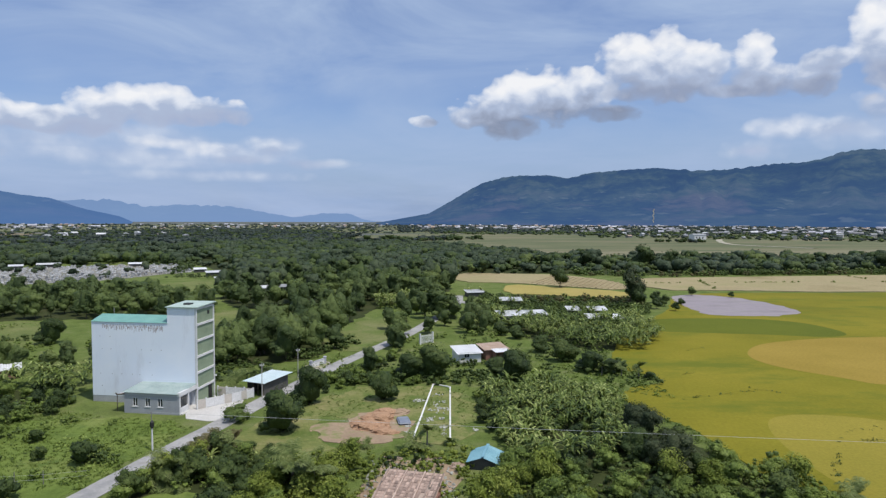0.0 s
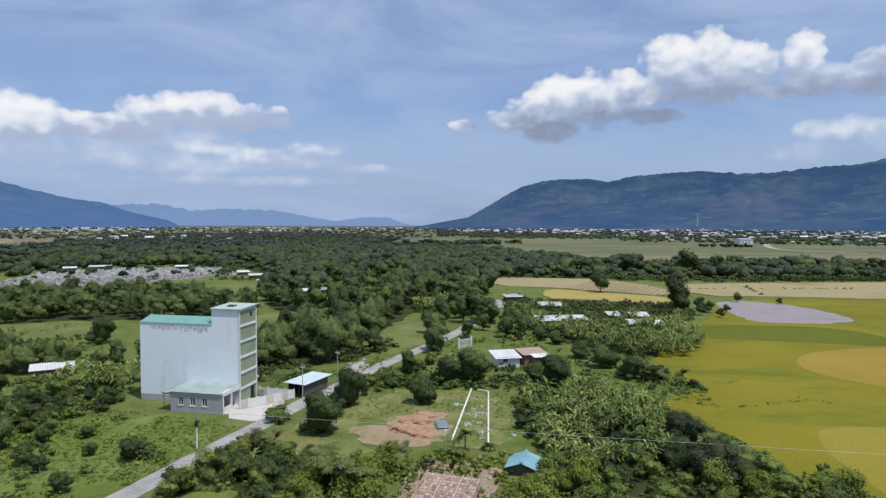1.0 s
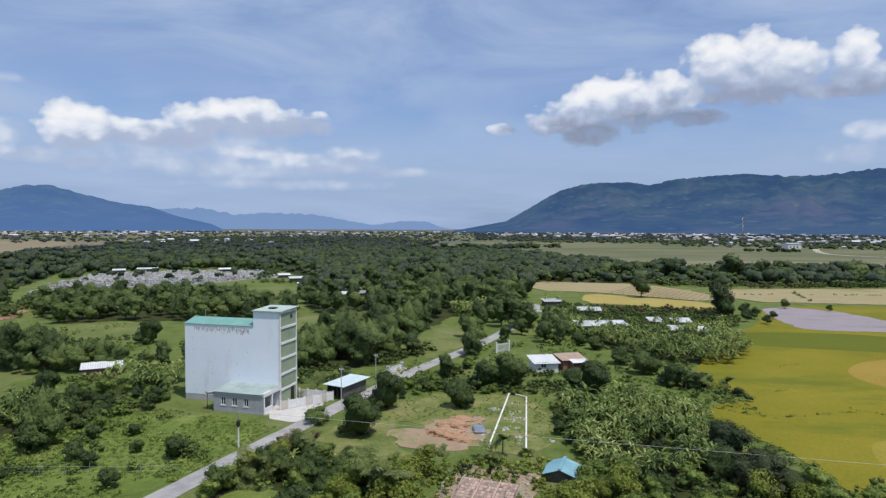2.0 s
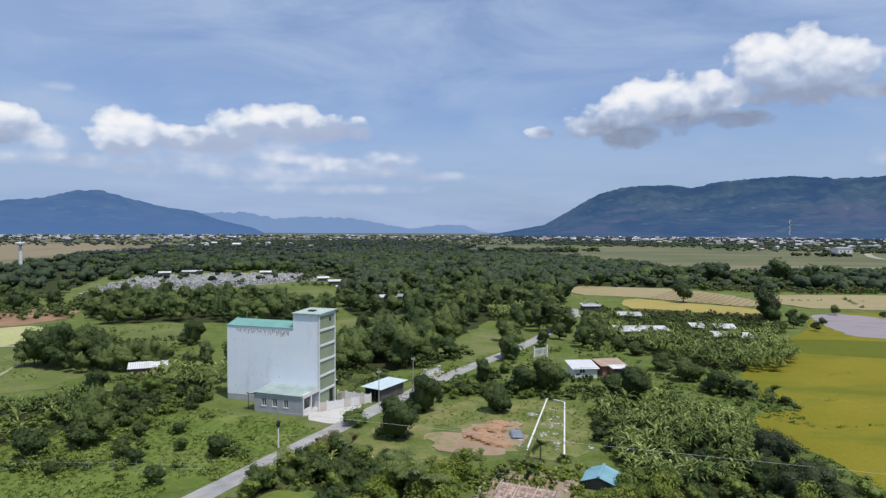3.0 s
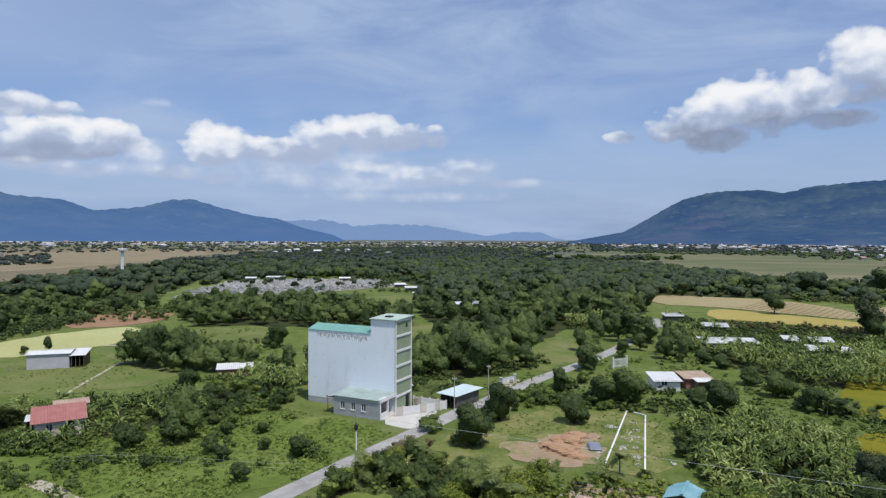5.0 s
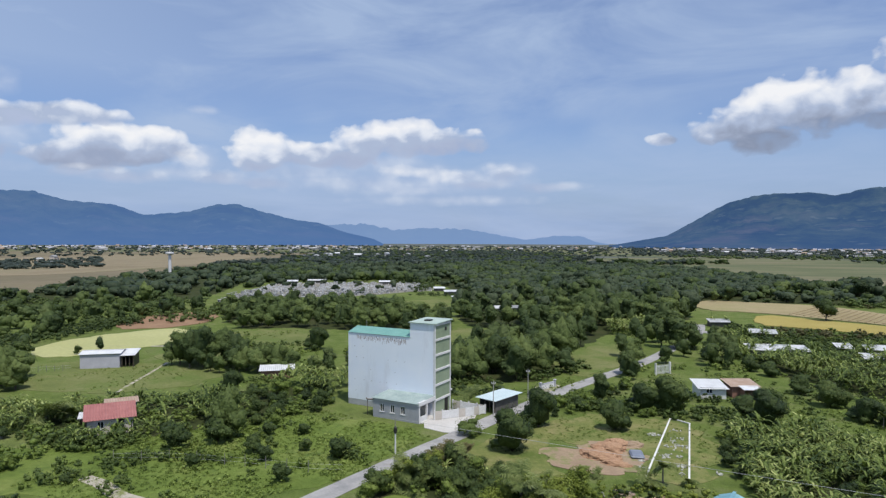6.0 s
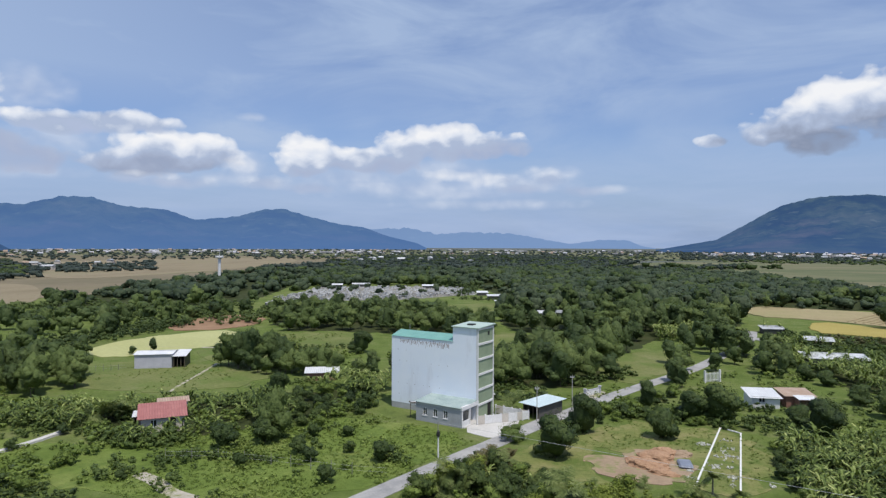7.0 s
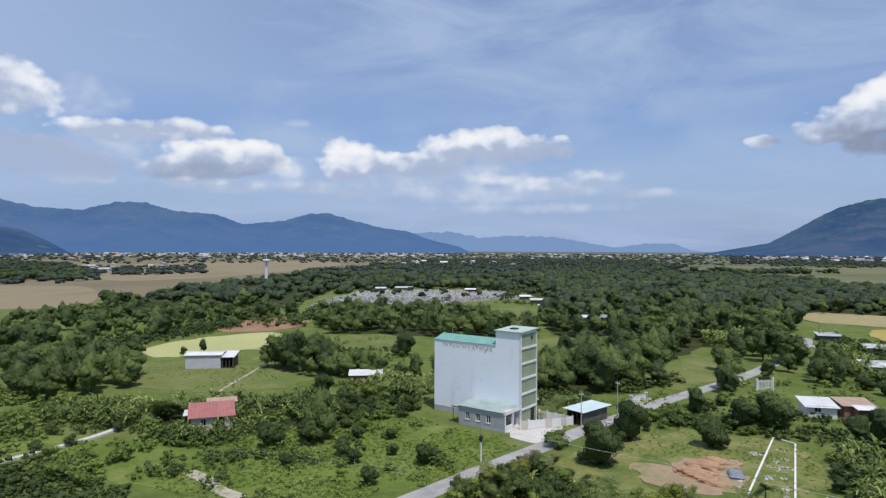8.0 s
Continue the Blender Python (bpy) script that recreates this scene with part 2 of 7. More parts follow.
def ground_material():
    m = bpy.data.materials.new("grass_ground")
    m.use_nodes = True
    k = Nodes(m.node_tree)
    b = m.node_tree.nodes["Principled BSDF"]
    pos = k.add("ShaderNodeNewGeometry").outputs["Position"]
    broad = k.noise(pos, 0.03, 4.0, 0.6)
    mid = k.noise(pos, 0.22, 5.0, 0.65)
    fine = k.noise(pos, 1.5, 6.0, 0.75)
    grass = k.ramp(broad, [(0.32, (0.11, 0.16, 0.038)), (0.5, (0.155, 0.205, 0.055)), (0.68, (0.22, 0.24, 0.09))])
    weed = k.ramp(mid, [(0.3, (0.07, 0.11, 0.026)), (0.5, (0.16, 0.22, 0.05)), (0.72, (0.28, 0.28, 0.14))])
    col = k.mix(0.55, grass, weed)
    soil = k.ramp(k.noise(pos, 0.5, 6.0, 0.75), [(0.6, 0.0), (0.72, 1.0)])
    col = k.mix(k.math("MULTIPLY", soil, 0.5), col, (0.38, 0.33, 0.22))
    col = k.mix(0.6, col, k.ramp(fine, [(0.25, 0.4), (0.75, 1.0)]), "MULTIPLY")
    col = k.mix(1.0, col, (0.86, 0.86, 0.86), "MULTIPLY")
    # distance haze put into the grass colour, full from 900 m
    far_haze = k.ramp(k.math("MULTIPLY", k.vmath("LENGTH", pos), 0.001), [(0.45, 0.0), (0.9, 1.0)])
    col = k.mix(far_haze, col, (0.105, 0.115, 0.10))
    k.put(b.inputs["Base Color"], col)
    b.inputs["Roughness"].default_value, b.inputs["Specular IOR Level"].default_value = 0.95, 0.1
    n = k.add("ShaderNodeBump")
    n.inputs["Strength"].default_value, n.inputs["Distance"].default_value = 0.8, 0.3
    k.put(n.inputs["Height"], fine)
    k.put(b.inputs["Normal"], n.outputs[0])
    return m


def hill_material(name, haze, amount):
    """Far hills of forest and scrub; the blue air of several kilometres is mixed in as emission."""
    m = bpy.data.materials.new(name)
    m.use_nodes = True
    k = Nodes(m.node_tree)
    b = m.node_tree.nodes["Principled BSDF"]
    pos = k.add("ShaderNodeNewGeometry").outputs["Position"]
    a = k.noise(k.vmath("MULTIPLY", pos, (1.0, 1.0, 1.9)), 0.0034, 8.0, 0.7)
    c = k.noise(pos, 0.02, 5.0, 0.7)
    sep = k.add("ShaderNodeSeparateXYZ")
    k.put(sep.inputs[0], pos)
    low = k.ramp(k.math("MULTIPLY", sep.outputs[2], 0.004), [(0.45, 1.0), (0.95, 0.0)])
    col = k.ramp(a, [(0.38, (0.003, 0.010, 0.020)), (0.46, (0.026, 0.046, 0.034)), (0.53, (0.085, 0.115, 0.058)), (0.62, (0.15, 0.165, 0.10))])
    # cleared slopes and small plots low on the hills
    bare = k.ramp(k.noise(k.vmath("MULTIPLY_ADD", pos, (1.0, 1.0, 3.0), (900.0, 0.0, 0.0)), 0.0021, 5.0, 0.6), [(0.53, 0.0), (0.62, 1.0)])
    col = k.mix(k.math("MULTIPLY", k.math("MULTIPLY", bare, low), 0.8), col, (0.24, 0.19, 0.15))
    plots = k.ramp(k.noise(k.vmath("MULTIPLY", pos, (1.0, 1.0, 4.0)), 0.0085, 3.0, 0.5), [(0.62, 0.0), (0.67, 1.0)])
    col = k.mix(k.math("MULTIPLY", k.math("MULTIPLY", plots, low), 0.7), col, (0.30, 0.33, 0.24))
    col = k.mix(0.6, col, k.ramp(c, [(0.3, 0.25), (0.7, 1.0)]), "MULTIPLY")
    k.put(b.inputs["Base Color"], col)
    b.inputs["Roughness"].default_value, b.inputs["Specular IOR Level"].default_value = 1.0, 0.0
    # haze painted as a blue glow, stronger towards the foot of the slopes
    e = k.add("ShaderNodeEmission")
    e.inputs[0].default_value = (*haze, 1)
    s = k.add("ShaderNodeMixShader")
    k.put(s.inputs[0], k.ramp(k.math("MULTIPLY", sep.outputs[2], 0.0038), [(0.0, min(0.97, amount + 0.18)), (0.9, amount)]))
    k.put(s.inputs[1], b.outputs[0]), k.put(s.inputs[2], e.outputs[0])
    k.put(m.node_tree.nodes["Material Output"].inputs[0], s.outputs[0])
    return m


M_GROUND = ground_material()
M_ROAD = material("concrete_road", [(0.30, 0.30, 0.30), (0.40, 0.39, 0.38), (0.48, 0.47, 0.45)], 0.35, 0.9, bump=0.3, space="World", stain=((0.24, 0.22, 0.19), (0.25, 0.25, 0.25), 0.58, 0.72))
M_PADDY = material("ripening_rice", [(0.172, 0.168, 0.016), (0.228, 0.208, 0.020), (0.285, 0.245, 0.027)], 0.03, 0.9, bump=0.6, fine=70.0, space="World", stain=((0.118, 0.132, 0.014), (0.022, 0.05, 0.05), 0.50, 0.62), spec=0.1)
M_PADDY_GREEN = material("green_rice", [(0.112, 0.138, 0.015), (0.148, 0.168, 0.019)], 0.05, 0.9, bump=0.6, fine=50.0, space="World", spec=0.1)
M_PADDY_RIPE = material("ripe_rice", [(0.31, 0.225, 0.040), (0.38, 0.275, 0.056)], 0.05, 0.9, bump=0.6, fine=50.0, space="World", spec=0.1)
M_PADDY_LIGHT = material("yellowing_rice", [(0.27, 0.235, 0.034), (0.33, 0.275, 0.045)], 0.06, 0.9, bump=0.6, fine=50.0, space="World", spec=0.1)
M_STUBBLE = material("rice_stubble", [(0.31, 0.255, 0.135), (0.40, 0.335, 0.19), (0.34, 0.31, 0.15)], 0.03, 0.95, bump=0.4, fine=40.0, space="World", spec=0.1)
M_STUBBLE_WEST = material("dry_stubble", [(0.23, 0.19, 0.12), (0.30, 0.25, 0.165), (0.26, 0.235, 0.14)], 0.02, 0.95, bump=0.4, fine=40.0, space="World", spec=0.1, stretch=(1, 0.5, 1))
M_FARFIELD = material("far_field", [(0.095, 0.122, 0.062), (0.165, 0.178, 0.095), (0.26, 0.225, 0.145)], 0.016, 0.95, fine=30.0, space="World", spec=0.1, stretch=(0.4, 1, 1))
M_STUBBLE_DULL = material("grazed_stubble", [(0.17, 0.175, 0.10), (0.26, 0.24, 0.15), (0.32, 0.28, 0.19)], 0.02, 0.95, fine=30.0, space="World", spec=0.1, stretch=(0.3, 1, 1))
M_MEADOW = material("meadow_grass", [(0.132, 0.168, 0.053), (0.182, 0.210, 0.070), (0.236, 0.242, 0.106)], 0.09, 0.95, bump=0.8, fine=14.0, relief=0.25, space="World", stain=((0.10, 0.145, 0.035), (0.12, 0.12, 0.12), 0.5, 0.66), spec=0.1)
M_ALGAE = material("duckweed", [(0.46, 0.46, 0.17), (0.53, 0.52, 0.22)], 0.05, 0.6, fine=20.0, space="World")
M_MUDWATER = material("muddy_water", [(0.25, 0.215, 0.225), (0.35, 0.305, 0.32), (0.30, 0.255, 0.285)], 0.09, 0.7, fine=9.0, space="World", stretch=(0.5, 1.6, 1), stain=((0.26, 0.25, 0.20), (0.16, 0.3, 0.3), 0.56, 0.68))
M_REDBANK = material("red_earth", [(0.28, 0.16, 0.09), (0.38, 0.24, 0.14)], 0.2, 0.95, space="World")
M_DIRT = material("bare_dirt", [(0.31, 0.22, 0.145), (0.40, 0.29, 0.195), (0.29, 0.235, 0.135)], 0.25, 0.95, bump=0.5, space="World", stain=((0.17, 0.19, 0.06), (0.5, 0.5, 0.5), 0.5, 0.64))
M_MOUND = material("orange_soil", [(0.34, 0.185, 0.105), (0.50, 0.31, 0.19), (0.42, 0.25, 0.15)], 0.9, 0.95, bump=0.8, relief=0.15)
M_RUBBLE = material("rubble", [(0.22, 0.14, 0.10), (0.36, 0.27, 0.20), (0.45, 0.38, 0.31)], 0.9, 0.95, bump=0.8)
M_STONE = material("pale_stone", [(0.34, 0.34, 0.30), (0.52, 0.52, 0.47)], 1.5, 0.9, bump=0.5, vary=0.25)
M_TRACK = material("sandy_track", [(0.42, 0.38, 0.30), (0.55, 0.50, 0.41)], 0.4, 0.95, bump=0.4, space="World", stain=((0.17, 0.19, 0.06), (0.5, 0.5, 0.5), 0.5, 0.62))
M_WHITEWALL = material("white_plaster", [(0.80, 0.86, 0.95), (0.87, 0.91, 0.97)], 0.25, 0.75, bump=0.1, fine=0, stain=((0.66, 0.69, 0.75), (0.45, 0.45, 0.10), 0.55, 0.75))
M_WHITE = material("white_paint", [(0.74, 0.74, 0.74), (0.82, 0.82, 0.82)], 0.8, 0.6, fine=8.0)
M_STAIN = material("damp_stain", [(0.40, 0.34, 0.34), (0.56, 0.50, 0.51)], 1.2, 0.9, stretch=(1, 1, 0.5))
M_PLINTH = material("grey_plinth", [(0.42, 0.43, 0.44), (0.52, 0.53, 0.54)], 0.8, 0.85)
M_CEMENT = material("cement_plaster", [(0.38, 0.39, 0.42), (0.47, 0.48, 0.51)], 0.6, 0.85, bump=0.2)
M_OLIVE = material("green_panel", [(0.26, 0.33, 0.22), (0.33, 0.40, 0.27)], 0.6, 0.7, vary=0.06)
M_TEALROOF = material("green_sheet_roof", [(0.16, 0.36, 0.32), (0.22, 0.44, 0.39)], 0.5, 0.5, fine=9.0)
M_PALEROOF = material("pale_green_sheet", [(0.42, 0.54, 0.47), (0.52, 0.62, 0.55)], 0.5, 0.5, fine=9.0, stain=((0.35, 0.36, 0.30), (0.8, 0.8, 0.8), 0.6, 0.7))
M_WHITEROOF = material("white_sheet_roof", [(0.66, 0.67, 0.68), (0.78, 0.79, 0.80)], 0.5, 0.45, fine=9.0, vary=0.1)
M_BLUEROOF = material("blue_sheet_roof", [(0.17, 0.36, 0.43), (0.25, 0.46, 0.53)], 0.6, 0.45, fine=9.0)
M_CYANROOF = material("pale_blue_sheet", [(0.52, 0.64, 0.67), (0.62, 0.73, 0.75)], 0.6, 0.45, fine=9.0)
M_REDROOF = material("red_tile_roof", [(0.35, 0.13, 0.12), (0.45, 0.19, 0.17)], 0.8, 0.7, bump=0.2)
M_RUSTROOF = material("rusty_sheet_roof", [(0.40, 0.28, 0.20), (0.52, 0.40, 0.32)], 0.8, 0.7)
M_BRICK = material("brick_wall", [(0.26, 0.13, 0.10), (0.34, 0.19, 0.15)], 1.2, 0.9, bump=0.3)
M_GREYWALL = material("grey_wall", [(0.47, 0.47, 0.53), (0.57, 0.57, 0.63)], 0.7, 0.85)
M_CREAM = material("cream_wall", [(0.55, 0.50, 0.44), (0.66, 0.61, 0.55)], 0.7, 0.85)
# near-black; on solid panels it stands for the shade inside doorways and holes
M_DARK = material("dark_opening", [(0.015, 0.015, 0.016), (0.03, 0.03, 0.03)], 1.0, 0.5)
M_GLASS = material("window_glass", [(0.02, 0.025, 0.03), (0.03, 0.035, 0.04)], 1.0, 0.12, fine=0, spec=0.6)
M_YARD = material("pale_concrete", [(0.58, 0.56, 0.53), (0.70, 0.68, 0.65)], 0.35, 0.85, space="World", stain=((0.46, 0.42, 0.37), (0.3, 0.3, 0.3), 0.58, 0.7))
M_POLE = material("concrete_pole", [(0.40, 0.39, 0.37), (0.52, 0.50, 0.48)], 1.0, 0.9)
M_WIRE = material("grey_cable", [(0.46, 0.47, 0.47), (0.55, 0.56, 0.56)], 1.0, 0.5, fine=0)
M_BARK = material("bark", [(0.10, 0.08, 0.06), (0.19, 0.16, 0.12)], 2.0, 0.95, stretch=(1, 1, 0.3))
M_PALMBARK = material("palm_bark", [(0.20, 0.18, 0.15), (0.30, 0.27, 0.22)], 2.0, 0.95, stretch=(1, 1, 3))
M_LOTLINE = material("white_lot_line", [(0.75, 0.75, 0.73), (0.84, 0.84, 0.82)], 1.5, 0.9)
M_TARP = material("blue_tarp", [(0.17, 0.20, 0.26), (0.26, 0.29, 0.36)], 1.0, 0.7)
M_TOMB = material("painted_tomb", [(0.30, 0.31, 0.31), (0.60, 0.60, 0.60), (0.30, 0.27, 0.24)], 0.05, 0.8, space="World", vary=0.45)
L_MANGO = foliage("mango_leaves", (0.022, 0.042, 0.012), (0.055, 0.087, 0.020), (0.125, 0.165, 0.040), 0.1, 0.6)
L_WOOD = foliage("wood_leaves", (0.042, 0.072, 0.024), (0.095, 0.140, 0.043), (0.185, 0.236, 0.080), 0.28, 0.18)
L_LIGHT = foliage("light_leaves", (0.074, 0.114, 0.032), (0.142, 0.196, 0.055), (0.245, 0.295, 0.095), 0.28, 0.18)
L_BANANA = foliage("banana_leaves", (0.042, 0.074, 0.018), (0.180, 0.245, 0.054), (0.50, 0.55, 0.20), 0.22, 1.1)
L_PALM = foliage("palm_fronds", (0.075, 0.112, 0.030), (0.165, 0.215, 0.060), (0.32, 0.36, 0.14), 0.3, 0.8)
L_GREY = foliage("dusky_leaves", (0.026, 0.044, 0.018), (0.062, 0.084, 0.034), (0.145, 0.160, 0.080), 0.15, 0.55)
L_WEED = foliage("weeds", (0.085, 0.132, 0.024), (0.190, 0.262, 0.052), (0.34, 0.41, 0.115), 0.2, 0.6)
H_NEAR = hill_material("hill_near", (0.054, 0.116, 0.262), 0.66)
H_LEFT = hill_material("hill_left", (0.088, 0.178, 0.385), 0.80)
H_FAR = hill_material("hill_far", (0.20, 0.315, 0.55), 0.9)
# leaves of distant woods: bluish air haze is mixed into both sets of colours
L_FAR_HAZE = foliage("hazed_far_leaves", (0.026, 0.042, 0.036), (0.046, 0.066, 0.052), (0.076, 0.098, 0.076), 0.1, 0.1)
L_DULL_HAZE = foliage("hazed_dull_leaves", (0.026, 0.047, 0.024), (0.058, 0.085, 0.040), (0.108, 0.140, 0.068), 0.12, 0.12)
M_OLDTILE = material("old_clay_tile", [(0.32, 0.22, 0.18), (0.44, 0.33, 0.27), (0.52, 0.43, 0.36)], 0.5, 0.95, bump=0.4, fine=8.0, vary=0.4, stain=((0.10, 0.09, 0.08), (0.7, 0.7, 0.7), 0.55, 0.66))
# leaf-litter colour, darkened further to hold the shade under plants
M_FLOOR_SHADED = material("wood_floor", [(0.032, 0.042, 0.015), (0.052, 0.066, 0.022), (0.070, 0.073, 0.032)], 0.15, 0.95, bump=0.5, space="World", spec=0.1)
M_POST = material("weathered_post", [(0.20, 0.19, 0.17), (0.28, 0.27, 0.25)], 1.5, 0.9)
M_LOT = material("dry_lot_grass", [(0.150, 0.185, 0.055), (0.215, 0.235, 0.078), (0.31, 0.28, 0.13)], 0.22, 0.95, bump=0.9, fine=9.0, relief=0.2, space="World", stain=((0.09, 0.13, 0.03), (0.3, 0.3, 0.3), 0.5, 0.64), spec=0.1)
# dark wall colour stands in for the shade under stall and hut roofs
M_SHADEWALL = material("shaded_wall", [(0.07, 0.07, 0.065), (0.13, 0.125, 0.115)], 0.8, 0.9)
L_LIME = foliage("feathery_leaves", (0.085, 0.125, 0.018), (0.215, 0.275, 0.042), (0.39, 0.43, 0.10), 0.25, 0.7)
L_BRUSH = foliage("brush_leaves", (0.036, 0.062, 0.016), (0.100, 0.148, 0.034), (0.21, 0.268, 0.072), 0.15, 0.55)
L_RUST = foliage("browning_leaves", (0.07, 0.075, 0.03), (0.135, 0.125, 0.05), (0.23, 0.19, 0.085), 0.2)
M_WEEDFIELD = material("weed_field", [(0.112, 0.165, 0.034), (0.162, 0.222, 0.050), (0.225, 0.266, 0.078)], 0.10, 0.95, bump=1.0, fine=11.0, space="World", stain=((0.085, 0.125, 0.030), (0.30, 0.30, 0.30), 0.54, 0.68), spec=0.1, relief=0.3)
M_ANNEXROOF = material("annexe_roof_sheet", [(0.28, 0.36, 0.35), (0.36, 0.45, 0.43), (0.43, 0.50, 0.48)], 0.6, 0.5, fine=8.0)
L_GRASS = foliage("grass_blades", (0.095, 0.150, 0.024), (0.155, 0.226, 0.038), (0.25, 0.30, 0.078), 0.3, 0.35)
M_TOWN = material("weathered_town_wall", [(0.14, 0.14, 0.15), (0.26, 0.26, 0.27), (0.60, 0.60, 0.61)], 0.02, 0.9, fine=6.0, space="World")
M_GREYROOF = material("grey_sheet_roof", [(0.36, 0.37, 0.38), (0.48, 0.49, 0.50)], 0.5, 0.6, fine=9.0, vary=0.3)
M_STRAW = material("straw", [(0.30, 0.23, 0.12), (0.38, 0.30, 0.17)], 0.5, 0.95, space="World")
M_DRYPLAIN = material("dry_plain", [(0.17, 0.155, 0.095), (0.24, 0.20, 0.135), (0.20, 0.19, 0.10)], 0.01, 0.95, fine=30.0, space="World", spec=0.1, stretch=(1, 0.5, 1))
M_YELLOWPLOT = material("pale_ripe_rice", [(0.38, 0.31, 0.09), (0.46, 0.38, 0.13)], 0.05, 0.9, bump=0.6, fine=50.0, space="World", spec=0.1)


# ---------------------------------------------------------------- mesh helpers
def part(name, bm, mat, parent=None, label=""):
    """Link a bmesh (or a finished mesh) as one object under parent."""
    if isinstance(bm, bmesh.types.BMesh):
        me = bpy.data.meshes.new(name)
        bm.to_mesh(me)
        bm.free()
    else:
        me = bm
    if mat and not me.materials:
        me.materials.append(mat)
    ob = new(name, me)
    if parent:
        ob.parent = parent
    if label:
        ob["label"] = label
    return ob


def thing(name, label, category, m=None, group="", kind=""):
    ob = tagged(new(name), label, category, group, kind)
    if m is not None:
        ob.matrix_basis = m
    return ob


def raw_mesh(name, verts, faces):
    me = bpy.data.meshes.new(name)
    me.from_pydata([tuple(v) for v in verts], [], [tuple(f) for f in faces])
    return me


def as_mesh(q):
    """Corners and quads of a plant: loose leaf quads (n, 4, 3) become a pair of arrays."""
    return q if isinstance(q, tuple) else (q.reshape(-1, 3), np.arange(len(q) * 4).reshape(-1, 4))


def joined(pieces):
    verts, faces, at = [], [], 0
    for v, f in map(as_mesh, pieces):
        verts.append(v), faces.append(f + at)
        at += len(v)
    return np.concatenate(verts), np.concatenate(faces)


def quads_mesh(name, plant, mat):
    """A smooth mesh of quads from leaf corners or from a pair of arrays."""
    verts, faces = as_mesh(plant)
    n = len(faces)
    me = bpy.data.meshes.new(name)
    me.vertices.add(len(verts))
    me.vertices.foreach_set("co", verts.reshape(-1).astype(np.float32))
    me.loops.add(n * 4)
    me.loops.foreach_set("vertex_index", faces.reshape(-1).astype(np.int32))
    me.polygons.add(n)
    me.polygons.foreach_set("loop_start", np.arange(0, n * 4, 4, dtype=np.int32))
    me.polygons.foreach_set("use_smooth", np.ones(n, dtype=bool))
    me.update(calc_edges=True)
    me.materials.append(mat)
    return me


def add_box(bm, x0, x1, y0, y1, z0, z1, bevel=0.0):
    r = bmesh.ops.create_cube(bm, size=1.0, matrix=Matrix.Translation(((x0 + x1) / 2, (y0 + y1) / 2, (z0 + z1) / 2)) @ Matrix.Diagonal((x1 - x0, y1 - y0, z1 - z0, 1)))
    if bevel:
        edges = list({e for v in r["verts"] for e in v.link_edges})
        bmesh.ops.bevel(bm, geom=edges, offset=bevel, segments=1, affect="EDGES")


def box(x0, x1, y0, y1, z0, z1, bevel=0.0):
    bm = bmesh.new()
    add_box(bm, x0, x1, y0, y1, z0, z1, bevel)
    return bm


def tube(points, radii, sides=8):
    """A tapered tube along points."""
    bm = bmesh.new()
    rings = []
    for i, p in enumerate(points):
        a, b = Vector(points[max(0, i - 1)]), Vector(points[min(len(points) - 1, i + 1)])
        q = (b - a).to_track_quat("Z", "Y")
        rings.append([bm.verts.new(Vector(p) + q @ Vector((radii[i] * math.cos(s * math.tau / sides), radii[i] * math.sin(s * math.tau / sides), 0))) for s in range(sides)])
    for r0, r1 in zip(rings, rings[1:]):
        for s in range(sides):
            bm.faces.new((r0[s], r0[(s + 1) % sides], r1[(s + 1) % sides], r1[s]))
    bm.faces.new(rings[0][::-1]), bm.faces.new(rings[-1])
    return bm


def wall(length, height, thick, holes=()):
    """An upright wall along +x from the origin, outer face at y=0, with openings (x0, x1, z0, z1) cut through."""
    xs = sorted({0, length, *(v for h in holes for v in h[:2])})
    zs = sorted({0, height, *(v for h in holes for v in h[2:])})
    bm = bmesh.new()
    for x0, x1 in zip(xs, xs[1:]):
        for z0, z1 in zip(zs, zs[1:]):
            cx, cz = (x0 + x1) / 2, (z0 + z1) / 2
            if not any(h[0] < cx < h[1] and h[2] < cz < h[3] for h in holes):
                add_box(bm, x0, x1, 0, thick, z0, z1)
    bmesh.ops.remove_doubles(bm, verts=bm.verts, dist=0.001)
    return bm


def sheet(width, depth, pitch=0.3, amp=0.03, thick=0.02):
    """A corrugated roof sheet, width along x, depth along y, ribs running along y."""
    n = max(4, int(width / pitch) * 2)
    xs = [width * i / n for i in range(n + 1)]
    verts, faces = [], []
    for z0 in (0.0, -thick):
        for y in (0, depth):
            verts += [(x, y, z0 + (amp if i % 2 else -amp)) for i, x in enumerate(xs)]
    m = n + 1
    for i in range(n):
        faces.append((i, i + 1, m + i + 1, m + i))
        faces.append((2 * m + i, 3 * m + i, 3 * m + i + 1, 2 * m + i + 1))
        faces.append((i, 2 * m + i, 2 * m + i + 1, i + 1))
        faces.append((m + i, m + i + 1, 3 * m + i + 1, 3 * m + i))
    faces += [(0, m, 3 * m, 2 * m), (n, 2 * m + n, 3 * m + n, m + n)]
    bm = bmesh.new()
    vs = [bm.verts.new(v) for v in verts]
    for fc in faces:
        bm.faces.new([vs[i] for i in fc])
    return bm


def roofed(bm, m):
    bmesh.ops.transform(bm, matrix=m, verts=bm.verts)
    return bm


def heading(a, b):
    """Pose at ground point a whose +x runs towards b."""
    return pose(a[0], a[1], 0, 0, 0, math.degrees(math.atan2(b[1] - a[1], b[0] - a[0])))


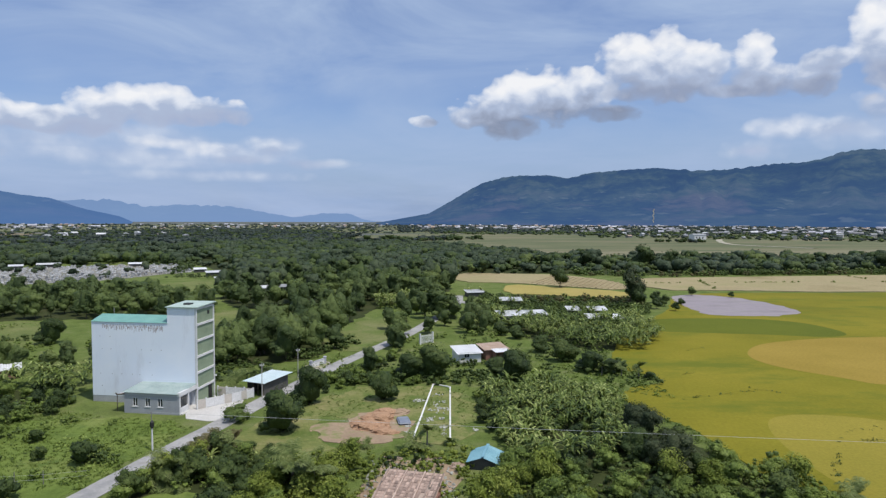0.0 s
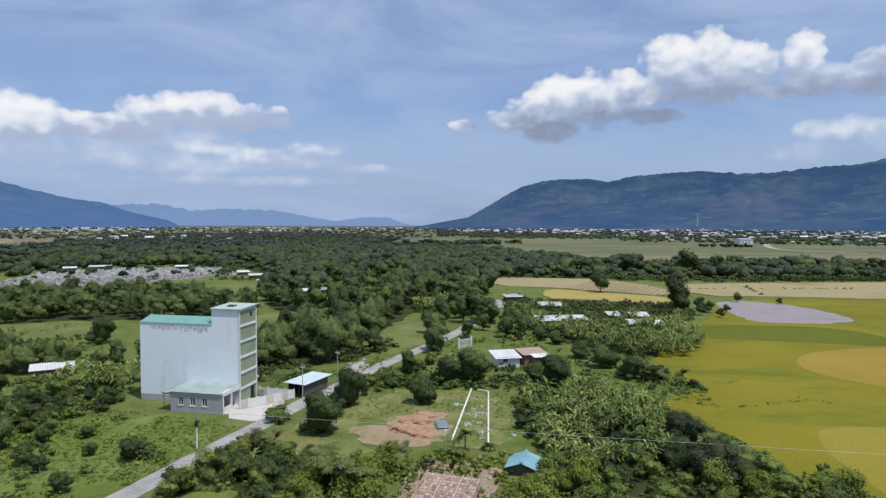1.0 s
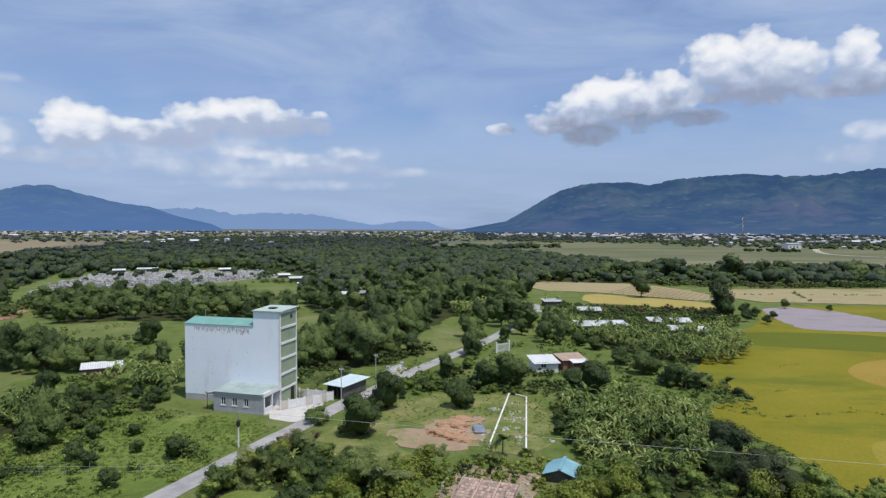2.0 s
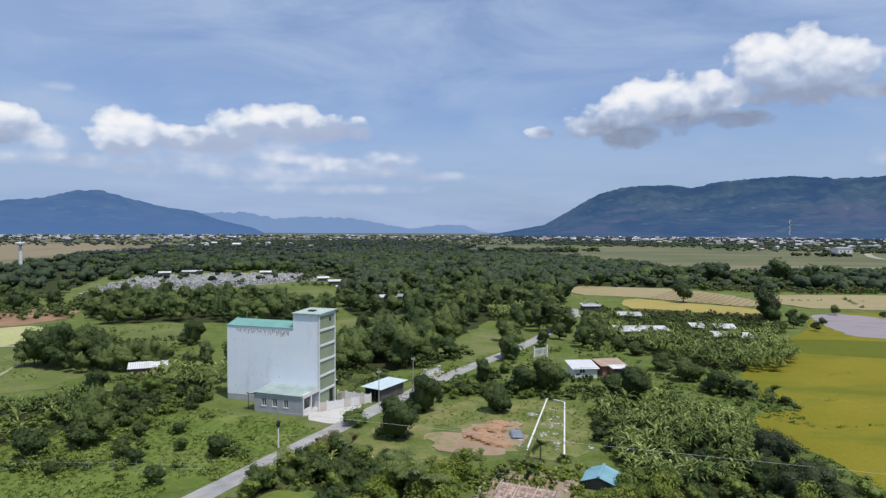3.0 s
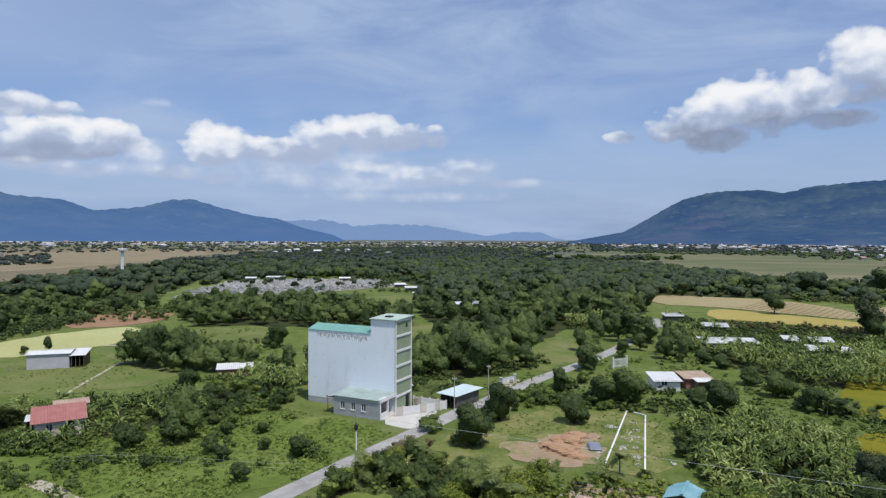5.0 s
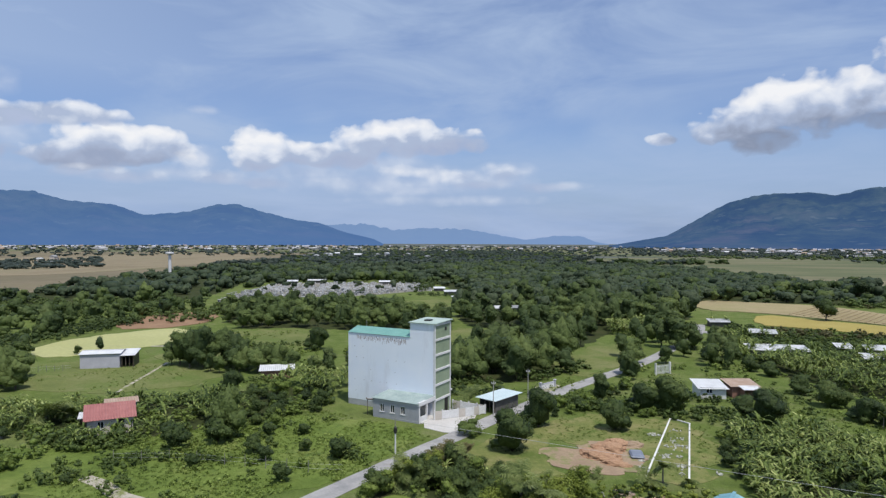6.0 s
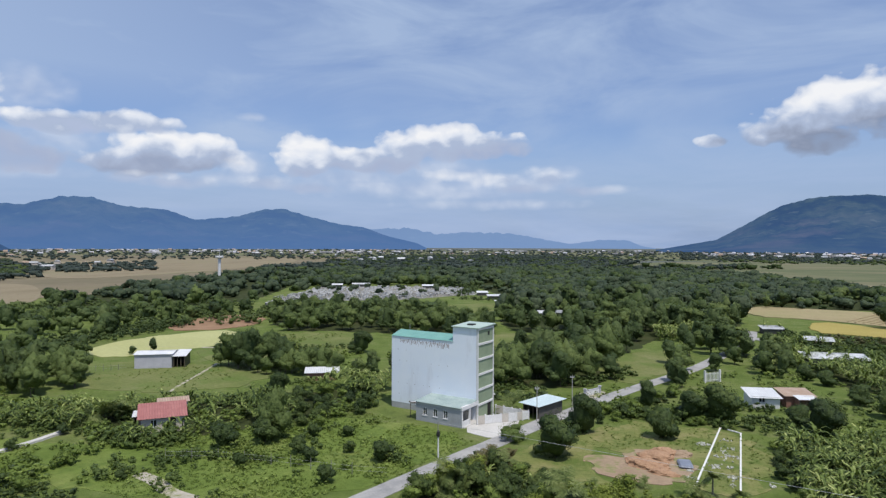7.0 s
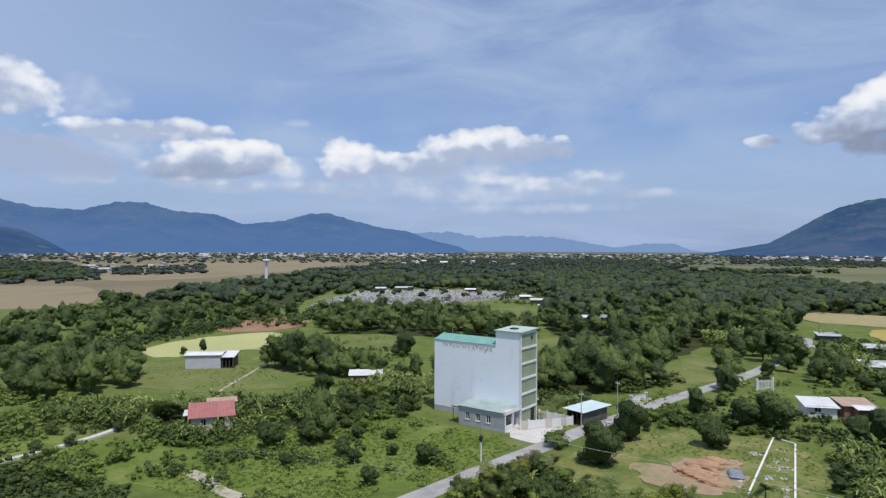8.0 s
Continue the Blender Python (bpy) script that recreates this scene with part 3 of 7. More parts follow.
def inside(p, poly):
    x, y = p
    c = False
    for (x0, y0), (x1, y1) in zip(poly, poly[1:] + poly[:1]):
        if (y0 > y) != (y1 > y) and x < (x1 - x0) * (y - y0) / (y1 - y0) + x0:
            c = not c
    return c


def scatter(poly, gap, seed, keep_off=()):
    """Jittered grid points in a polygon."""
    r = random.Random(seed)
    xs, ys = [p[0] for p in poly], [p[1] for p in poly]
    out, y = [], min(ys)
    row = 0
    while y < max(ys):
        x = min(xs) + (gap / 2 if row % 2 else 0)
        while x < max(xs):
            p = (x + r.uniform(-0.45, 0.45) * gap, y + r.uniform(-0.45, 0.45) * gap)
            if inside(p, poly) and not any(inside(p, q) for q in keep_off):
                out.append(p)
            x += gap
        y += gap * 0.87
        row += 1
    return out


def patch(name, poly, z, mat, label, category, smooth=3, wobble=0.0, seed=1, ragged=0.0):
    """A thin sheet of ground cover with a rounded outline."""
    pts = [Vector(p) for p in poly]
    for _ in range(smooth):
        pts = [q for a, b in zip(pts, pts[1:] + pts[:1]) for q in (a * 0.75 + b * 0.25, a * 0.25 + b * 0.75)]
    if wobble:
        pts = [p + wobble * Vector((noise.noise((p.x * 0.3, p.y * 0.3, seed)), noise.noise((p.x * 0.3, p.y * 0.3, seed + 9)))) for p in pts]
    if ragged:
        fine = []
        for a, b in zip(pts, pts[1:] + pts[:1]):
            n = max(1, int((b - a).length / 1.2))
            fine += [a.lerp(b, i / n) for i in range(n)]
        pts = [p + ragged * Vector((noise.fractal((p.x * 0.25, p.y * 0.25, seed), 1.0, 2.0, 4), noise.fractal((p.x * 0.25, p.y * 0.25, seed + 7), 1.0, 2.0, 4))) for p in fine]
    bm = bmesh.new()
    rim = [bm.verts.new((p.x, p.y, z - 0.002)) for p in pts]
    low = [bm.verts.new((p.x, p.y, -0.05)) for p in pts]
    filled = geometry.delaunay_2d_cdt([Vector((p.x, p.y)) for p in pts], [], [list(range(len(pts)))], 1, 1e-4)
    top = [bm.verts.new((p.x, p.y, z)) for p in filled[0]]
    for f in filled[2]:
        tri = [top[i] for i in f]
        if (tri[1].co - tri[0].co).cross(tri[2].co - tri[0].co).z < 0:
            tri.reverse()
        bm.faces.new(tri)
    top = rim
    for i in range(len(top)):
        j = (i + 1) % len(top)
        bm.faces.new((low[i], low[j], top[j], top[i]))
    return tagged(part(name, bm, mat), label, category, kind="structure")


def ribbon(name, line, width, z, mat, label, category):
    """A road along a smoothed line, with real thickness."""
    pts = [Vector(p) for p in line]
    for _ in range(3):
        pts = [pts[0]] + [q for a, b in zip(pts, pts[1:]) for q in (a * 0.75 + b * 0.25, a * 0.25 + b * 0.75)] + [pts[-1]]
    bm = bmesh.new()
    rows = []
    for i, p in enumerate(pts):
        d = (pts[min(i + 1, len(pts) - 1)] - pts[max(i - 1, 0)]).normalized()
        s = Vector((d.y, -d.x)) * (width / 2 * (1 + 0.06 * noise.noise((p.x * 0.4, p.y * 0.4, 3))))
        a, b = p - s, p + s
        rows.append([bm.verts.new(v) for v in ((a.x, a.y, -0.05), (a.x, a.y, z), (p.x, p.y, z + 0.04), (b.x, b.y, z), (b.x, b.y, -0.05))])
    for r0, r1 in zip(rows, rows[1:]):
        for i in range(4):
            bm.faces.new((r0[i], r0[i + 1], r1[i + 1], r1[i]))
    bmesh.ops.recalc_face_normals(bm, faces=bm.faces)
    return tagged(part(name, bm, mat), label, category, kind="structure")


# ---------------------------------------------------------------- ground, fields, water, roads
def build_ground():
    """One sheet to the horizon, finer near the middle."""
    rs = [0, 20, 40, 60, 80, 100, 130, 170, 230, 320, 480, 800, 1400, 2500, 4900]
    n = 72
    verts, faces = [(0, 0, 0)], []
    for r in rs[1:]:
        verts += [(r * math.cos(i * math.tau / n), r * math.sin(i * math.tau / n), 0) for i in range(n)]
    faces += [(0, 1 + i, 1 + (i + 1) % n) for i in range(n)]
    for k in range(len(rs) - 2):
        a, b = 1 + k * n, 1 + (k + 1) * n
        faces += [(a + i, b + i, b + (i + 1) % n, a + (i + 1) % n) for i in range(n)]
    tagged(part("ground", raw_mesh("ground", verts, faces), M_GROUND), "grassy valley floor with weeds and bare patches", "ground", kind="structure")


build_ground()
ROAD = [(-36.5, 45), (-34, 55), (-32.5, 61), (-30.6, 69), (-28.6, 76), (-26.6, 83.5), (-24.6, 92), (-22.3, 98), (-19.9, 107), (-16.5, 117), (-12.6, 127), (-7.5, 141), (-1.5, 164), (2.5, 183), (5.0, 196), (5.5, 212)]
ribbon("road", ROAD, 2.8, 0.06, M_ROAD, "narrow pale concrete village road", "road")
ribbon("side_road", [(4.6, 197), (9, 193), (14, 188)], 3.4, 0.08, M_ROAD, "pale road branching at the bend", "road")
ribbon("far_track", [(350, 800), (331, 758), (297, 668), (292, 620), (330, 560)], 7, 0.5, M_TRACK, "pale dirt road across the far plain", "road")
ribbon("farm_track", [(-101.0, 103.7), (-95.7, 93.2), (-91.8, 85.1), (-89.2, 80.4)], 1.2, 0.03, M_TRACK, "sandy footpath across the meadow", "path")
ribbon("pond_path", [(-134, 113), (-120.2, 118.3), (-109.4, 123.0), (-101.7, 126.5)], 1.6, 0.045, M_TRACK, "pale earth path along the pond", "path")
ribbon("garden_path", [(-82.6, 41), (-82.3, 46), (-82.1, 51.3), (-83.1, 56.8)], 0.9, 0.3, M_YARD, "pale concrete garden path", "path")
ribbon("garden_track", [(-60.5, 50.2), (-57, 49.6), (-53.5, 48.0), (-49.5, 47.6)], 1.7, 0.05, M_TRACK, "worn sandy track in the weeds", "path")

PADDY = [(33, 122), (41, 142), (54, 164), (64, 178), (72, 200), (80, 216), (105, 224), (150, 221), (200, 240), (330, 240), (330, 20), (60, 20), (41, 48), (36.8, 57.9), (33, 61), (32, 68), (31.5, 77), (26.5, 85), (26, 91), (28, 95.5), (34, 98.5), (36, 101), (33, 106), (30, 109), (31, 115)]
patch("rice_field", PADDY, 0.06, M_PADDY, "ripening yellow-green rice field", "field", ragged=0.7)
patch("rice_plot_green", [(47.4, 160.1), (63.5, 165.4), (89.7, 163.2), (94.0, 143.3), (85.9, 137.7), (73.0, 141.6), (61.2, 143.0), (45.7, 145.8)], 0.065, M_PADDY_GREEN, "greener strip of rice", "field")
patch("rice_plot_ripe", [(58.8, 122), (65.4, 130.3), (74.8, 134.7), (89.6, 138.8), (120, 139), (140, 110), (110, 92), (69, 97.2), (66, 102.4), (60.2, 108.2), (57.4, 114.6)], 0.07, M_PADDY_RIPE, "ripe orange-yellow patch of rice", "field")
patch("rice_plot_bright", [(38, 58), (40, 80), (48, 84), (60, 80), (62, 68), (58, 50), (46, 48)], 0.068, M_PADDY_LIGHT, "brighter yellow rice plot", "field")
patch("muddy_pond", [(75.5, 210.6), (85.1, 217.3), (95.9, 211.8), (101.2, 196.9), (102.0, 176.2), (92.8, 168.9), (72.1, 168.7), (71.7, 182.1), (73.3, 196.6)], 0.075, M_MUDWATER, "flooded field of pale muddy water", "pond", ragged=1.2)
patch("yellow_rice_plot", [(25.0, 250.3), (43.6, 238.1), (67.1, 222.8), (61.1, 203.7), (48.9, 207.6), (34.9, 214.4), (21.0, 217.4)], 0.2, M_YELLOWPLOT, "yellow rice plot among trees", "field", smooth=1, ragged=0.8)
patch("stubble_field_striped", [(4.7, 300.7), (33.4, 295.5), (54.5, 292.0), (73.1, 258.9), (68.1, 226.0), (44.4, 242.9), (27.1, 254.9), (4.7, 256.5)], 0.24, M_STUBBLE, "harvested field in pale strips", "field", smooth=1, ragged=0.8)
patch("stubble_field_east", [(80, 272), (95, 276), (163, 287), (250, 300), (240, 240), (148, 223), (106, 229), (76, 229)], 0.28, M_STUBBLE, "dry harvested field", "field", smooth=1, ragged=0.8)
FAR_PLAIN = [(-123, 633), (-48, 621), (6, 563), (45, 466), (75, 420), (105, 408), (152, 414), (193, 419), (560, 520), (900, 560), (800, 900), (300, 1000), (70, 1100), (-75, 1030), (-120, 940)]
patch("far_plain", FAR_PLAIN, 0.2, M_FARFIELD, "wide plain of fields before the town", "field")
patch("far_pasture", [(60, 470), (110, 420), (195, 428), (420, 490), (420, 560), (230, 500), (120, 500)], 0.32, M_STUBBLE_DULL, "pale grazed strip of the far plain", "field", smooth=1, ragged=1.5)
patch("far_valley", [(-2400, 1000), (-1300, 800), (-700, 1150), (-60, 1060), (80, 1130), (320, 1030), (820, 940), (1500, 1000), (2000, 1500), (1500, 2300), (-1000, 2500), (-2500, 2000)], 0.12, M_FARFIELD, "dull far valley floor below the hills", "field")
patch("dry_plain", [(-1500, 250), (-480, 150), (-270, 150), (-330, 320), (-420, 500), (-440, 700), (-640, 1100), (-1500, 1000)], 0.1, M_DRYPLAIN, "brownish dry plain beyond the woods", "field", smooth=2)
patch("stubble_field_west", [(-600, 215), (-440, 225), (-405, 256), (-330, 215), (-262, 167), (-278, 138), (-420, 60)], 0.2, M_STUBBLE_WEST, "dry harvested field with pale soil", "field")
patch("stubble_field_far", [(-860, 470), (-820, 990), (-600, 800), (-470, 550), (-410, 325), (-455, 288), (-600, 400)], 0.24, M_STUBBLE_WEST, "wide dry field beyond the woods", "field")
patch("meadow_west", [(-120, 117), (-118, 150), (-100, 158), (-84, 136), (-82, 118), (-90, 106), (-107, 105)], 0.05, M_MEADOW, "short green meadow", "meadow", ragged=2.6)
patch("meadow_barn", [(-136, 89), (-118, 97), (-100, 104), (-88, 104), (-80, 96), (-84, 82), (-103, 74), (-120, 82)], 0.05, M_MEADOW, "mown grass round the barn", "meadow", ragged=2.6)
patch("meadow_mid", [(-64, 172), (-50, 180), (-38, 146), (-48, 134), (-58, 150)], 0.05, M_MEADOW, "small green clearing", "meadow", ragged=2.6)
patch("meadow_road", [(-21, 121), (-27, 140), (-18, 166), (-7, 164), (-11, 138), (-15, 124)], 0.05, M_MEADOW, "grass strip beside the road", "meadow", ragged=2.6)
patch("meadow_cemetery", [(-128, 222), (-100, 262), (-84, 268), (-74, 232), (-96, 208)], 0.05, M_MEADOW, "olive grass below the cemetery", "meadow", ragged=2.6)
patch("weed_field", [(-100, 36), (-96, 50), (-70, 56), (-62, 68), (-53, 80), (-44, 81.5), (-35.5, 80.5), (-31, 77), (-34, 66), (-37, 50)], 0.035, M_WEEDFIELD, "rank bright-green weeds beside the road", "meadow", ragged=2.2)
patch("meadow_lot", [(-19, 80), (-16, 96), (-6, 97), (4.5, 95), (4.5, 74), (-3, 73), (-6, 82)], 0.04, M_LOT, "rough grass on the building lots", "meadow", ragged=2.6)
patch("duckweed_pond", [(-131, 96), (-146, 106), (-147, 126), (-138, 149), (-119, 131), (-120, 116), (-125, 103)], 0.08, M_ALGAE, "pond covered with pale green duckweed", "pond", wobble=1.5)
patch("red_bank", [(-152, 132), (-168, 160), (-166, 178), (-148, 178), (-135, 152)], 0.14, M_REDBANK, "bare red earth bank", "bank", ragged=1.3)
patch("dirt_lot", [(-16, 73.8), (-15.5, 77.8), (-12, 79.2), (-9.6, 85.0), (-5.5, 85), (-3.2, 79.5), (-4.1, 72), (-11.3, 71.5)], 0.07, M_DIRT, "bare brown dirt on the lot", "dirt", ragged=2.4)
patch("rubble_lot", [(-8, 62), (-3.8, 67.5), (1.4, 66.5), (2, 61), (-2, 54), (-8, 54)], 0.06, M_DIRT, "cleared ground with brick rubble", "dirt", ragged=1.3)
patch("cemetery_ground", [(-190, 226), (-204, 263), (-219, 300), (-214, 325), (-184, 342), (-147, 351), (-117, 305), (-130, 287), (-137, 262), (-150, 250), (-165, 243), (-160, 212), (-173, 204)], 0.06, material("cemetery_soil", [(0.16, 0.17, 0.11), (0.25, 0.24, 0.20), (0.34, 0.32, 0.28)], 0.1, 0.95, space="World"), "grey cemetery ground", "cemetery", wobble=3.0)


patch("front_lawn", [(-28.8, 58.4), (-21.4, 58.8), (-20.2, 53), (-28.4, 49)], 0.075, M_WEEDFIELD, "bright green lawn beside the road", "meadow", ragged=0.5)
patch("roadside_grass", [(-26.4, 70.5), (-24, 77), (-21, 86), (-17, 86), (-15, 79), (-15, 72), (-10, 69), (-20, 67)], 0.034, M_LOT, "rough grass between the road and the lots", "meadow", ragged=1.0)
# sheets that deepen the plants' shade through a darker soil colour
patch("shaded_soil", [(-31, 48), (-29, 58), (-27, 66), (-26, 70), (-23.4, 70), (-20.4, 68), (-15.2, 66), (-9.5, 66.5), (-9, 48)], 0.04, M_FLOOR_SHADED, "leafy soil under the roadside shrubs, darkened with their shade", "ground", smooth=1, ragged=0.8)
patch("shaded_soil", [(3, 60), (8, 69), (7, 92), (20, 92), (23, 80), (32, 67), (36, 58), (34, 46), (4, 46)], 0.042, M_FLOOR_SHADED, "leafy soil under the gardens, darkened with plant shade", "ground", smooth=1, ragged=1.0)
patch("shaded_soil", [(-97, 63), (-90, 67), (-80, 74), (-72, 86), (-62, 96), (-54, 84), (-61, 72), (-66, 61), (-78, 60.5)], 0.038, M_FLOOR_SHADED, "leafy soil in the banana gardens, darkened with plant shade", "ground", smooth=1, ragged=1.6)
patch("shaded_soil", [(12, 146), (18, 158), (50, 154), (47, 140), (38, 122), (28, 124)], 0.045, M_FLOOR_SHADED, "leafy soil under the bananas, darkened with their shade", "ground", smooth=1, ragged=1.6)


def straw_rows():
    """Low ridges of straw left on the harvested strips."""
    area = [(32.2, 289.7), (53.5, 286.5), (71.6, 256.5), (67.4, 227.4), (44.8, 244.8), (28.2, 257.3)]
    lean = radians(24)
    d, side = Vector((math.sin(lean), math.cos(lean))), Vector((math.cos(lean), -math.sin(lean)))
    bm = bmesh.new()
    for i in range(40):
        run = [q for q in np.arange(180, 330, 1.0) if inside(d * q + side * (-70 + i * 2.4), area)]
        if len(run) > 3:
            a, b = d * run[0] + side * (-70 + i * 2.4), d * run[-1] + side * (-70 + i * 2.4)
            me = bpy.data.meshes.new("ridge")
            ridge = roofed(box(0, (b - a).length, -0.3, 0.3, 0.2, 0.45, 0.08), heading(a, b))
            ridge.to_mesh(me)
            ridge.free()
            bm.from_mesh(me)
            bpy.data.meshes.remove(me)
    tagged(part("straw_rows", bm, M_STRAW), "rows of brownish straw on harvested strips", "straw", kind="stuff")


straw_rows()


# ---------------------------------------------------------------- hills
def hill(name, az0, az1, near, far, ridge, mat, label, seed, rough=0.12, jag=0.03):
    """A range of hills across a sweep of bearings: slopes rise from near to the ridge and fall behind it. ridge: bearing, height in degrees."""
    na, nr = int((az1 - az0) * 5.0), 34
    az = np.linspace(az0, az1, na)
    top = np.interp(az, [p[0] for p in ridge], [p[1] for p in ridge])
    kern = np.hanning(5) / np.hanning(5).sum()
    top = np.convolve(np.pad(top, 2, mode="edge"), kern, "valid")
    verts = []
    for j in range(nr):
        s = j / (nr - 1)
        d = near + (far - near) * s
        for i, a in enumerate(az):
            x, y = d * math.sin(radians(a)), d * math.cos(radians(a))
            peak = near + (far - near) * 0.75
            h = max(0.0, math.tan(radians(top[i])) * peak + EYE)
            rise = (s / 0.75) ** 1.25 if s < 0.75 else 1 - ((s - 0.75) / 0.25) ** 2
            n = noise.fractal((x * 0.0022, y * 0.0022, seed), 1.0, 2.0, 6)
            gully = abs(noise.noise((a * 0.42 + 0.5 * n, s * 0.9, seed + 4))) + 0.35 * abs(noise.noise((a * 1.5 + 0.5 * n, s * 2.2, seed + 6)))
            cut = 1 - (0.34 * (0.5 - gully) + rough * n) * math.sin(math.pi * min(1, s / 0.75)) ** 0.7 * (1 if s < 0.7 else 0.3)
            ragged = 1 + jag * (noise.noise((a * 1.8, seed, 0)) + 0.5 * noise.noise((a * 6.0, seed, 5)))
            verts.append((x, y, max(-2.0, h * rise * cut * ragged) if h > 0 else -2.0))
    faces = [(j * na + i, j * na + i + 1, (j + 1) * na + i + 1, (j + 1) * na + i) for j in range(nr - 1) for i in range(na - 1)]
    ob = part(name, raw_mesh(name, verts, faces), mat)
    ob.data.shade_smooth()
    return tagged(ob, label, "hills", kind="structure")


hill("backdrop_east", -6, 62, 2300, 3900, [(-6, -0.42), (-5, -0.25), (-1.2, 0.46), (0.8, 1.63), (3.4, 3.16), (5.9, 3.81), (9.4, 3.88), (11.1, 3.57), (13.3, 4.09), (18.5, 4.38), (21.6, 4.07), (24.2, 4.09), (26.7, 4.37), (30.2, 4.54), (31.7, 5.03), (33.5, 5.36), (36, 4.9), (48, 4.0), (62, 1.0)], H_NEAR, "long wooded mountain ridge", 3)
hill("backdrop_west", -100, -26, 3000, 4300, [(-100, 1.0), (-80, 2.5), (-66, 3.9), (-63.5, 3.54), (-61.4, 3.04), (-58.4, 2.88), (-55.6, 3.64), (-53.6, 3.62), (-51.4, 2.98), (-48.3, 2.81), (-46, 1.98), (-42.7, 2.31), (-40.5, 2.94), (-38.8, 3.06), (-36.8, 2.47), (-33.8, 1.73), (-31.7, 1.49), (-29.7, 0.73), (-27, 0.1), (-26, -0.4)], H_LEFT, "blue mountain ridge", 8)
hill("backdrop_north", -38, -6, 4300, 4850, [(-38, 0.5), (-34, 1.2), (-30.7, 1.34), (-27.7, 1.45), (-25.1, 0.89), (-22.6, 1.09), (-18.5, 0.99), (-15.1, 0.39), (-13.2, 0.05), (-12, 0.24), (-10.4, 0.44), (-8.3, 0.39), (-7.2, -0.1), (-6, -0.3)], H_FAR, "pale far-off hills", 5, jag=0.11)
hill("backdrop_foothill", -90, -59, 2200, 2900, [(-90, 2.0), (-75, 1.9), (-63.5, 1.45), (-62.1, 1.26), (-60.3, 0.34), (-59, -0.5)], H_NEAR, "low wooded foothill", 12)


def hill_track(slope, bearing, near, far, width):
    """A pale zigzag track cleared straight up the slope of a hill."""
    tree = BVHTree.FromPolygons([v.co for v in slope.data.vertices], [p.vertices for p in slope.data.polygons])
    rows, bm = [], bmesh.new()
    for i in range(25):
        d, a = near + (far - near) * i / 24, radians(bearing) + 0.0016 * (abs(i % 8 - 4) / 4 - 0.5)
        row = []
        for w in (-width / 2, width / 2):
            p = Vector((d * math.sin(a) + w * math.cos(a), d * math.cos(a) - w * math.sin(a), 2000))
            hit = tree.ray_cast(p, Vector((0, 0, -1)))[0]
            row.append(bm.verts.new(hit + Vector((0, 0, 2.5))))
        rows.append(row)
    for r0, r1 in zip(rows, rows[1:]):
        bm.faces.new((r0[0], r0[1], r1[1], r1[0]))
    bmesh.ops.solidify(bm, geom=bm.faces[:], thickness=1.5)
    tagged(part("hill_track", bm, M_TRACK), "pale zigzag track up the wooded hillside", "path", kind="structure")


hill_track(bpy.data.objects["backdrop_east"], 18.4, 2385, 2670, 3.2)


# ---------------------------------------------------------------- plants
def leaves(r, lobes, n, size, up=0.35, inner=0.72, long=1.0, jitter=0.30):
    """n leaf quads spread through the shells of ellipsoid lobes (centre, radii)."""
    w = np.array([l[1][0] * l[1][1] + l[1][0] * l[1][2] for l in lobes])
    pick = r.choice(len(lobes), n, p=w / w.sum())
    cen = np.array([l[0] for l in lobes])[pick]
    rad = np.array([l[1] for l in lobes])[pick]
    d = r.normal(size=(n, 3))
    d /= np.linalg.norm(d, axis=1)[:, None]
    p = cen + d * rad * (inner + (1.04 - inner) * r.random((n, 1)) ** 0.6)
    p[:, 2] = np.maximum(p[:, 2], 0.06)
    nrm = d * 1.15 + r.normal(size=(n, 3)) * jitter + np.array([0, 0, up])
    nrm /= np.linalg.norm(nrm, axis=1)[:, None]
    u = np.cross(nrm, r.normal(size=(n, 3)))
    u /= np.linalg.norm(u, axis=1)[:, None]
    v = np.cross(nrm, u)
    s = size * (0.6 + 0.8 * r.random((n, 1)))
    u, v = u * s * 0.5 * long, v * s * 0.36
    droop = nrm * s * 0.16
    return np.stack([p - u - droop, p - v, p + u - droop, p + v], 1)


@functools.lru_cache(None)
def round_cage(n):
    """Directions and quads of a cube of n x n faces a side, blown up to a ball."""
    keys, dirs, faces = {}, [], []

    def at(p):
        k = tuple(round(c * 100) for c in p)
        if k not in keys:
            keys[k] = len(dirs)
            dirs.append(np.array(p) / np.linalg.norm(p))
        return keys[k]

    for axis in range(3):
        for side in (-1, 1):
            for i in range(n):
                for j in range(n):
                    quad = []
                    for u, v in ((i, j), (i + 1, j), (i + 1, j + 1), (i, j + 1)):
                        p = [0.0, 0.0, 0.0]
                        p[axis], p[(axis + 1) % 3], p[(axis + 2) % 3] = side, math.tan((2 * u / n - 1) * 0.785), math.tan((2 * v / n - 1) * 0.785)
                        quad.append(at(p))
                    faces.append(quad if side > 0 else quad[::-1])
    return np.array(dirs), np.array(faces)


def clumps(r, lobes, n, fill=0.86, rough=0.2):
    """The dense leafy masses of a crown: one uneven clump for each lobe."""
    dirs, faces = round_cage(n)
    out = []
    for c, rad in lobes:
        swell = fill * (1 + rough * r.normal(size=(len(dirs), 1)).clip(-1.6, 1.6))
        v = np.array(c) + dirs * np.array(rad) * swell
        v[:, 2] = np.maximum(v[:, 2], 0.02)
        out.append((v, faces))
    return joined(out)


